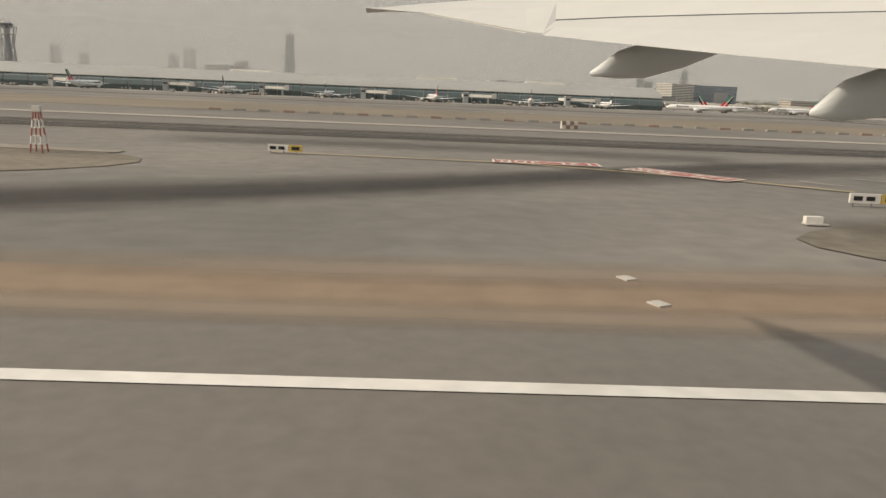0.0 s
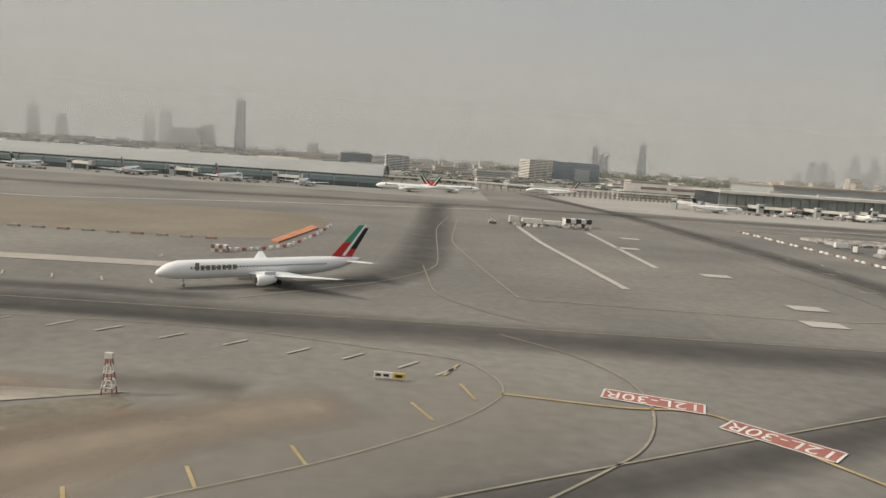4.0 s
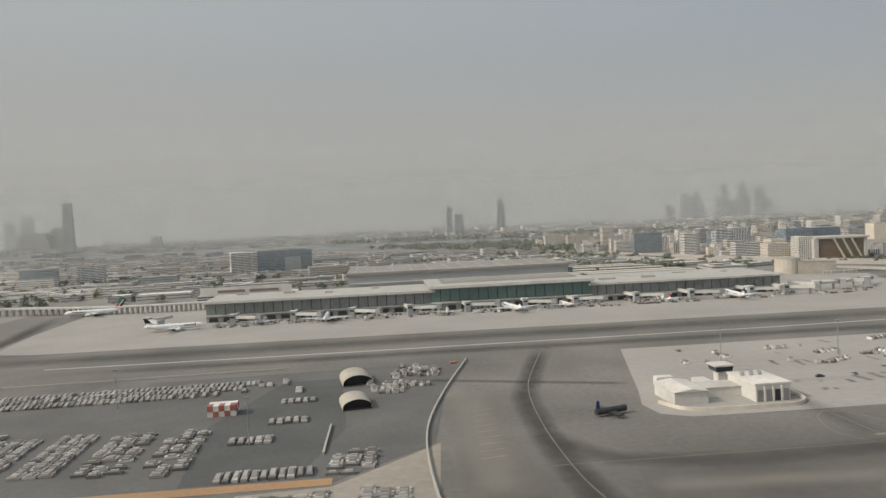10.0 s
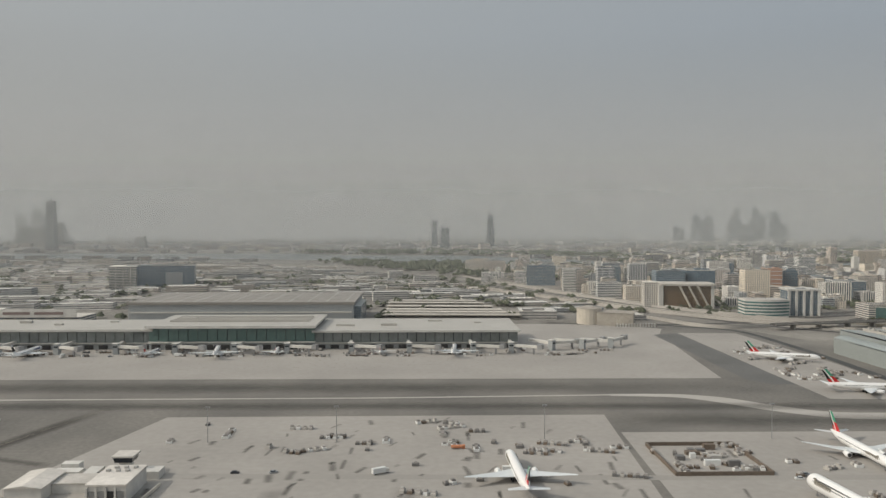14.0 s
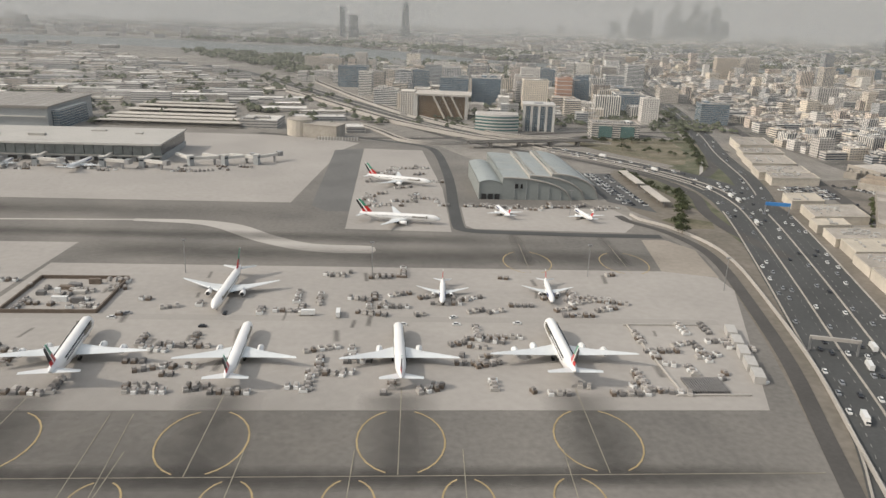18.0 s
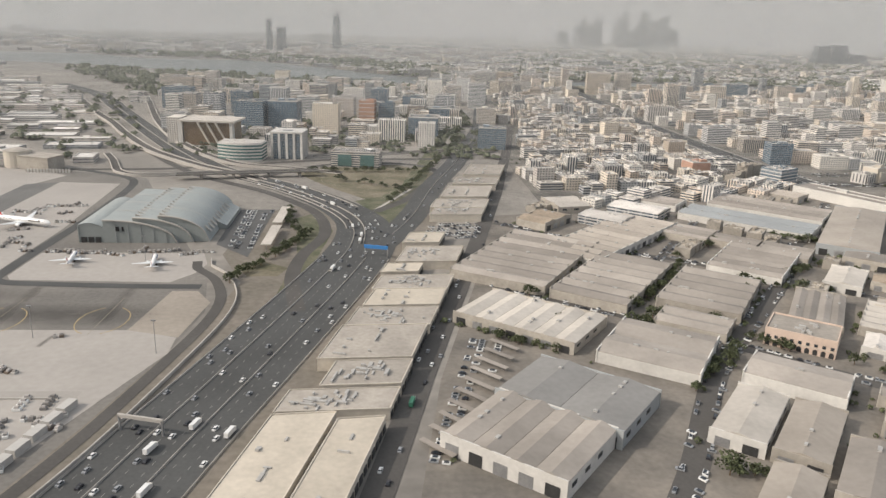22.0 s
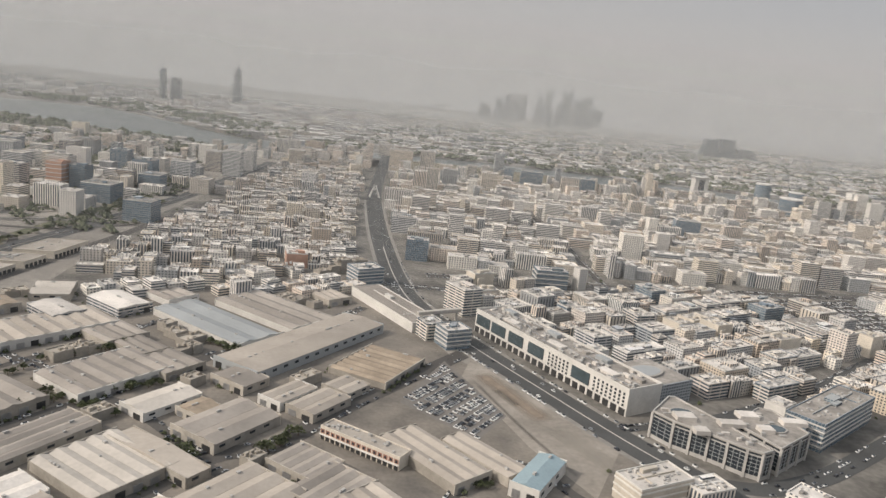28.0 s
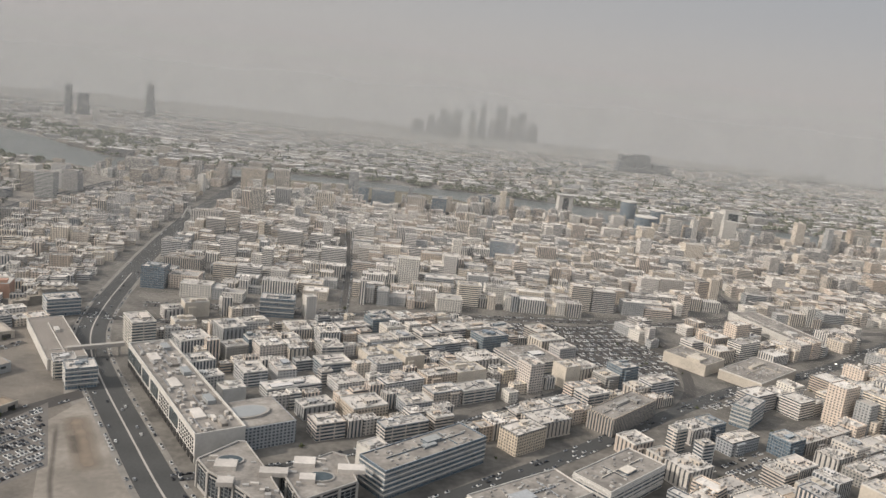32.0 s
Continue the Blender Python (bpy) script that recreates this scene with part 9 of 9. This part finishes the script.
for x0, x1, y0, y1, n in ((200, 316, 186, 196, 60), (324, 348, 168, 190, 46), (352, 470, 166, 180, 120), (395, 480, 190, 197, 24), (330, 472, 128.5, 132, 80), (360, 376, 136, 156, 34), (396, 408, 136, 156, 30), (428, 438, 138, 156, 34),
                          (470, 492, 130, 160, 60), (402, 434, 270, 290, 60), (402, 432, 320, 340, 40), (442, 496, 268, 273, 60), (330, 345, 138, 150, 14), (48, 350, 322, 340, 330), (-860, -110, 316, 338, 360), (204, 314, 158, 216, 60), (404, 432, 296, 316, 24), (-70, -35, 186, 192, 16), (124, 138, 198, 214, 46), (118, 130, 182, 196, 30)):
    for k in range(n // 3):
        cx, cy, a = er.uniform(x0, x1), er.uniform(y0, y1), er.choice((0, 90, 20, -15))
        for j in range(er.randint(1, 5)):
            c, s = math.cos(radians(a)), math.sin(radians(a))
            spots.append((cx + j * 1.7 * c, cy + j * 1.7 * s, a + 90))
parked("apron_equipment", "scattered carts, loaders and tugs on the apron", spots, EQUIP, (1.7, 1.0, 1.0), 55, "ground equipment")
for k in range(26):
    x, y = er.choice(((er.uniform(332, 480), er.uniform(164, 168)), (er.uniform(200, 316), er.uniform(170, 172)), (er.uniform(352, 470), er.uniform(158, 163)), (er.uniform(60, 300), er.uniform(322, 330))))
    copy_thing(van if k % 3 == 0 else cars[k % 5], pose(x, y, .08, 0, 0, er.choice((0, 90, 180, 30))))
red = thing("orange_equipment", "orange fuel bowser on the apron", "truck", pose(277, 189, .06, 0, 0, 5) @ Matrix.Scale(.62, 4))
part("tank", Geo().tube((-2.6, 0, 1.0), (1.6, 0, 1.0), .7, n=10), ORANGE, red)
part("cab", Geo().box(2.4, 0, .2, 1.2, 1.2, 1.4), ORANGE, red)
copy_thing(red, pose(138, 208, .06, 0, 0, 60) @ Matrix.Scale(.62, 4))
copy_thing(red, pose(143, 216, .06, 0, 0, 10) @ Matrix.Scale(.62, 4))
pit = thing("works_enclosure", "fenced works enclosure on the apron", "enclosure", pose(336, 179, .06))
for a, b, l, r in ((0, 11.5, 22, 0), (0, -11.5, 22, 0), (-11, 0, 23, 90), (11, 0, 23, 90)):
    part("hoarding", Geo().box(a, b, 0, l, .4, .9, rot=r), EQUIP[2], pit)
for k in range(14):
    part("works_unit", Geo().box(er.uniform(-7, 9), er.uniform(-8, 8), 0, er.uniform(1, 4), er.uniform(.8, 2), er.uniform(.5, 1.6)), EQUIP[k % 4], pit)
for x in (213, 246, 300, 360, 410, 470, 505, 480, 97, 60):
    y = {505: 186, 480: 262, 97: 148, 60: 186}.get(x, 196)
    lp = thing("floodlight_mast", "tall slim floodlight mast", "lamp post", pose(x, y, .06), "floodlight masts")
    part("pole", Geo().tube((0, 0, 0), (0, 0, 9), .12, .07), STEEL, lp)
    part("lamp_head", Geo().box(0, 0, 9, 1.2, .3, .35), STEEL, lp)
gan = thing("sign_gantry", "pale sign gantry over the highway lanes", "gantry", pose(513, 147, .1, 0, 0, -16))
part("beam", Geo().box(0, 0, 3.0, 10.5, .5, .8), PALE, gan)
for a in (-5.0, 5.0):
    part("post", Geo().box(a, 0, 0, .4, .5, 3.4), STEEL, gan)
gan = thing("sign_gantry", "blue sign gantry over the highway lanes", "gantry", pose(561, 268, .1, 0, 0, -14))
part("beam", Geo().box(0, 0, 3.2, 9, .5, 1.3), surface("blue_sign", (0.06, 0.22, 0.50), 0.5, 0.08), gan)
for a in (-4.3, 4.3):
    part("post", Geo().box(a, 0, 0, .4, .5, 3.4), STEEL, gan)
fl = thing("flyover", "pale concrete flyover crossing the highway", "bridge", pose(492, 405, 0))
part("deck", Geo().box(0, 0, 2.6, 74, 5, .5, rot=12), STREET, fl)
for e in (-2.4, 2.4):
    part("parapet", Geo().box(-.21 * e, e, 2.9, 74, .25, .7, rot=12), BARRIER, fl)
for k in (-24, -8, 10, 26):
    part("pier", Geo().box(k, k * .21, 0, 1.4, 3, 2.6, rot=12), BARRIER, fl)
yd = thing("pole_yard", "yard of stacked grey poles on the apron's edge", "storage yard", pose(478, 145, .07))
for k in range(16):
    part("stacked_pole", Geo().box(-4 + k * .5, -13, 0, .3, 6, .5), EQUIP[0], yd)
for a, b, l, r in ((-6.5, 0, 34, 92), (2, 17, 20, 0), (0, -17, 15, 0)):
    part("yard_kerb", Geo().box(a, b, 0, l, .3, .4, rot=r), PALE, yd)
for k in range(5):
    part("yard_hut", Geo().box(12 + k * 1.0, -10 + k * 5.5, 0, 2.2, 4.6, 1.6, rot=-14), CARTS[0], yd)


# shaded car park beside the grey sheds
canopy = None
for k in range(10):
    x, y = 575 + k * 2.4, 138 + k * 5.6
    if canopy is None:
        canopy = thing("parking_canopy", "pale sheet canopy over parked cars", "canopy", pose(x, y, .05, 0, 0, -46), "parking canopies")
        part("canopy_roof", Geo().box(0, 0, 1.1, 9.5, 1.5, .12), ROOFGREY, canopy)
        for a in (-4, 4):
            part("post", Geo().box(a, .5, 0, .16, .16, 1.1), STEEL, canopy)
    else:
        copy_thing(canopy, pose(x, y, .05, 0, 0, -46))


# ---- trees ----
def tree(seed, h, spread_):
    r = random.Random(seed)
    root = thing("tree", "dusty green street tree", "tree", None, "trees")
    part("trunk", Geo().tube((0, 0, 0), (r.uniform(-.1, .1), 0, h * .5), .14, .08, 6).tube((0, 0, h * .4), (spread_ * .4, .2, h * .68), .07, .03, 5).tube((0, 0, h * .4), (-spread_ * .35, -.3, h * .66), .07, .03, 5), BARK, root)
    g = Geo()
    for k in range(150):
        a, u = r.uniform(0, 2 * math.pi), r.random() ** .5
        lump = 1 + .3 * math.sin(3 * a + seed) + r.uniform(-.15, .15)
        x, y = math.cos(a) * u * spread_ * lump, math.sin(a) * u * spread_ * lump
        z = h * (.5 + .5 * (1 - u * u) * r.random()) + r.uniform(-.15, .15)
        s = r.uniform(.16, .42)
        n = Vector((r.uniform(-1, 1), r.uniform(-1, 1), r.uniform(.2, 1))).normalized()
        t = n.orthogonal().normalized() * s
        b = n.cross(t.normalized()) * s * r.uniform(.6, 1)
        c = Vector((x, y, z))
        g.add([c + t, c + b, c - t, c - b, c + n * s * .5], [(0, 1, 4), (1, 2, 4), (2, 3, 4), (3, 0, 4)])
    part("crown", g, LEAF, root)
    return root


trees = [tree(1, 3.0, 1.6), tree(2, 2.4, 1.3), tree(3, 3.6, 2.1)]
for i, t in enumerate(trees):
    t.matrix_basis = pose(690 + i * 3, 247, .05)
tr = random.Random(31)
count = 0
def plant(x, y):
    global count
    if count < 290:
        count += 1
        copy_thing(tr.choice(trees), pose(x, y, .05, 0, 0, tr.uniform(0, 360)) @ Matrix.Scale(tr.uniform(.7, 1.25), 4))
for (x0, y0), (x1, y1), n in (((612, 228), (655, 290), 16), ((640, 214), (676, 262), 16), ((664, 206), (700, 246), 14), ((590, 222), (622, 200), 10), ((594, 196), (614, 186), 8), ((628, 192), (650, 214), 8), ((652, 176), (662, 188), 6),
                              ((690, 240), (716, 230), 8), ((706, 246), (730, 262), 8), ((732, 214), (742, 206), 5), ((760, 212), (772, 226), 8), ((690, 176), (712, 158), 8), ((712, 160), (728, 176), 8), ((632, 130), (640, 126), 6),
                              ((676, 184), (668, 194), 5), ((676, 270), (700, 290), 8), ((730, 300), (744, 288), 8), ((640, 162), (654, 178), 5), ((812, 206), (830, 198), 6), ((836, 196), (842, 210), 6), ((514, 240), (534, 300), 26), ((528, 300), (520, 336), 14),
                              ((604, 470), (622, 590), 24), ((566, 352), (600, 470), 26), ((520, 420), (590, 430), 16), ((540, 400), (580, 380), 10)):
    for k in range(n):
        f = (k + tr.random() * .8) / n
        plant(x0 + (x1 - x0) * f + tr.uniform(-1.6, 1.6), y0 + (y1 - y0) * f + tr.uniform(-1.6, 1.6))
# bushes along the ends of the sheds and in the town's yards
g = Geo()
br = random.Random(61)
def bush(x, y, s):
    for k in range(26):
        n = Vector((br.gauss(0, 1), br.gauss(0, 1), abs(br.gauss(0, 1)) + .2)).normalized()
        c = Vector((x, y, .3 * s)) + Vector((n.x * s, n.y * s, n.z * s * 1.1)) * br.uniform(.6, 1.05)
        t = n.orthogonal().normalized() * s * br.uniform(.2, .42)
        b = n.cross(t)
        g.add([c + t, c + b, c - t, c - b, c + n * s * .2], [(0, 1, 4), (1, 2, 4), (2, 3, 4), (3, 0, 4)])
for x, y, l, w, rt, h, bays, roof, wall in SHEDS:
    c, s = math.cos(radians(rt)), math.sin(radians(rt))
    for e in (-1, 1):
        v = -w / 2
        while v < w / 2:
            v += br.uniform(.8, 4.5)
            if br.random() < (.75 if bays > 4 else .3):
                u = e * (l / 2 + br.uniform(.9, 1.9))
                bush(x + u * c - v * s, y + u * s + v * c, br.uniform(.5, 1.25))
for k in range(420):
    x, y = br.uniform(640, 1300), br.uniform(180, 820)
    if not inside((x, y), CREEK) and clear_of((x, y), 2) and (y > 400 or x > 860) and not near_line((x, y), MAIN, 9):
        bush(x, y, br.uniform(.6, 1.3))
tagged(part("bushes", g, LEAF), "dusty dark green bushes between sheds and houses", "bushes", kind="stuff")
# far greenery along the creek and between the towers
g = Geo()
def clumps(poly, n, seed, size):
    r = random.Random(seed)
    xs, ys = [p[0] for p in poly], [p[1] for p in poly]
    k = 0
    while k < n:
        x, y = r.uniform(min(xs), max(xs)), r.uniform(min(ys), max(ys))
        k += 1
        if not inside((x, y), poly) or inside((x, y), CREEK):
            continue
        for j in range(5):
            s = size * r.uniform(.4, 1)
            c = Vector((x + r.uniform(-size, size), y + r.uniform(-size, size), s * r.uniform(.4, .9)))
            p = [c + Vector((s * math.cos(a) * r.uniform(.7, 1.2), s * math.sin(a) * r.uniform(.7, 1.2), r.uniform(-.3, .3) * s)) for a in (0, 1.26, 2.5, 3.8, 5.0)]
            g.add([*p, c + Vector((0, 0, s * .8))], [(0, 1, 5), (1, 2, 5), (2, 3, 5), (3, 4, 5), (4, 0, 5)])
clumps([(330, 780), (600, 700), (634.4, 920.7), (560, 1000), (300, 1100), (100, 1150)], 900, 41, 5)
clumps([(600, 1000), (783.9, 1118.1), (1487.3, 977.9), (1952.7, 941.5), (1967.3, 1025.3), (1258.3, 1133.8), (700, 1130), (560, 1240)], 1100, 42, 6)
clumps([(430, 470), (640, 470), (636, 711.7), (430, 640)], 500, 43, 2.4)
clumps([(-700, 450), (430, 450), (300, 800), (-600, 1000)], 1200, 44, 3.2)
clumps([(700, 1100), (1377.5, 1075.3), (2200, 900), (2400, 1700), (900, 1900)], 1500, 46, 6)
clumps([(0, 1490), (330, 1400), (560, 1190), (700, 1300), (300, 1560)], 700, 45, 7)
tagged(part("far_trees", g, FARLEAF), "dusty green trees among the far buildings", "trees", kind="stuff")

# ---- the aircraft's own wing, out over the runway ----
def swept_wing():
    """The outer part of a swept wing: skin, flap, aileron, two flap-track fairings."""
    root = thing("aircraft_wing", "white swept aircraft wing with lowered flap and two fairings", "aircraft wing")
    # stations from the tip inwards: share of the span, trailing edge, leading edge
    te = [(-219.22, 10.14, 5.44), (-218.34, 7.71, 5.17), (-217.43, 5.17, 4.80), (-216.93, 3.77, 4.65), (-216.55, 2.71, 4.54), (-216.21, 1.78, 4.45), (-215.95, 1.06, 4.38)]
    le = [(-219.30, 11.40, 5.50), (-218.35, 9.96, 5.50), (-217.11, 7.86, 5.40), (-216.29, 6.46, 5.30), (-215.58, 5.26, 5.20), (-214.90, 4.10, 5.10), (-214.31, 3.10, 5.00)]
    def section(a, b, f0, f1, thick):
        a, b = Vector(a), Vector(b)
        q = []
        for f, k in ((f0, 0.0), ((f0 + f1) / 2, 1.0), (f1, .8)):
            q.append(a.lerp(b, f) + Vector((0, 0, thick * k * .5)))
        for f, k in ((f1, -.8), ((f0 + f1) / 2, -.6), (f0, -.12)):
            q.append(a.lerp(b, f) + Vector((0, 0, thick * k * .5)))
        return q
    cut = [0.0, 0.0, 0.0, .42, .535, .62, .68]
    mid_t, mid_l = tuple(Vector(te[2]).lerp(Vector(te[3]), .22)), tuple(Vector(le[2]).lerp(Vector(le[3]), .22))
    skin = list(zip(te, le, cut))
    skin[3:3] = [(mid_t, mid_l, 0.0), (tuple(Vector(te[2]).lerp(Vector(te[3]), .36)), tuple(Vector(le[2]).lerp(Vector(le[3]), .36)), .30)]
    part("wing_skin", Geo().loft([section(a, b, f, 1, .03 + i * .02) for i, (a, b, f) in enumerate(skin)]), WINGWHITE, root)
    flap = [(mid_t, mid_l, .04)] + skin[4:]
    part("aileron", Geo().loft([section((a[0], a[1], a[2] - .012), b, -.012, .16, .02) for a, b in zip(te[1:3], le[1:3])]), WINGWHITE, root)
    part("flap", Geo().loft([section((a[0], a[1], a[2] - .01), b, -.02, f - .02, .03) for a, b, f in flap]), WINGWHITE, root)
    part("flap_gap", Geo().loft([section(a, b, f - .03, f + .01, .012) for a, b, f in skin[4:]]), DARKMETAL_AND_SHADE, root)
    for line in (((-217.08, 4.02, 4.42), (-216.85, 4.13, 4.50), (-216.6, 4.26, 4.55), (-216.25, 4.42, 4.62), (-215.85, 4.6, 4.70)), ((-216.37, 2.10, 4.21), (-216.16, 2.2, 4.28), (-215.86, 2.33, 4.34), (-215.5, 2.48, 4.42), (-215.2, 2.6, 4.5))):
        rad = (.014, .095, .125, .10, .03)
        rings = []
        for p, r in zip(line, rad):
            rings.append([(p[0] + r * .35 * math.cos(radians(a)), p[1] + r * .8 * math.cos(radians(a)), p[2] + r * 1.1 * math.sin(radians(a))) for a in range(0, 360, 30)])
        part("flap_fairing", Geo().loft(rings), WINGGREY, root, smooth=True)
    return root


WINGWHITE = surface("white_wing_paint", (0.56, 0.55, 0.52), 0.4, 0.04, 0.6, 4.0)
swept_wing()
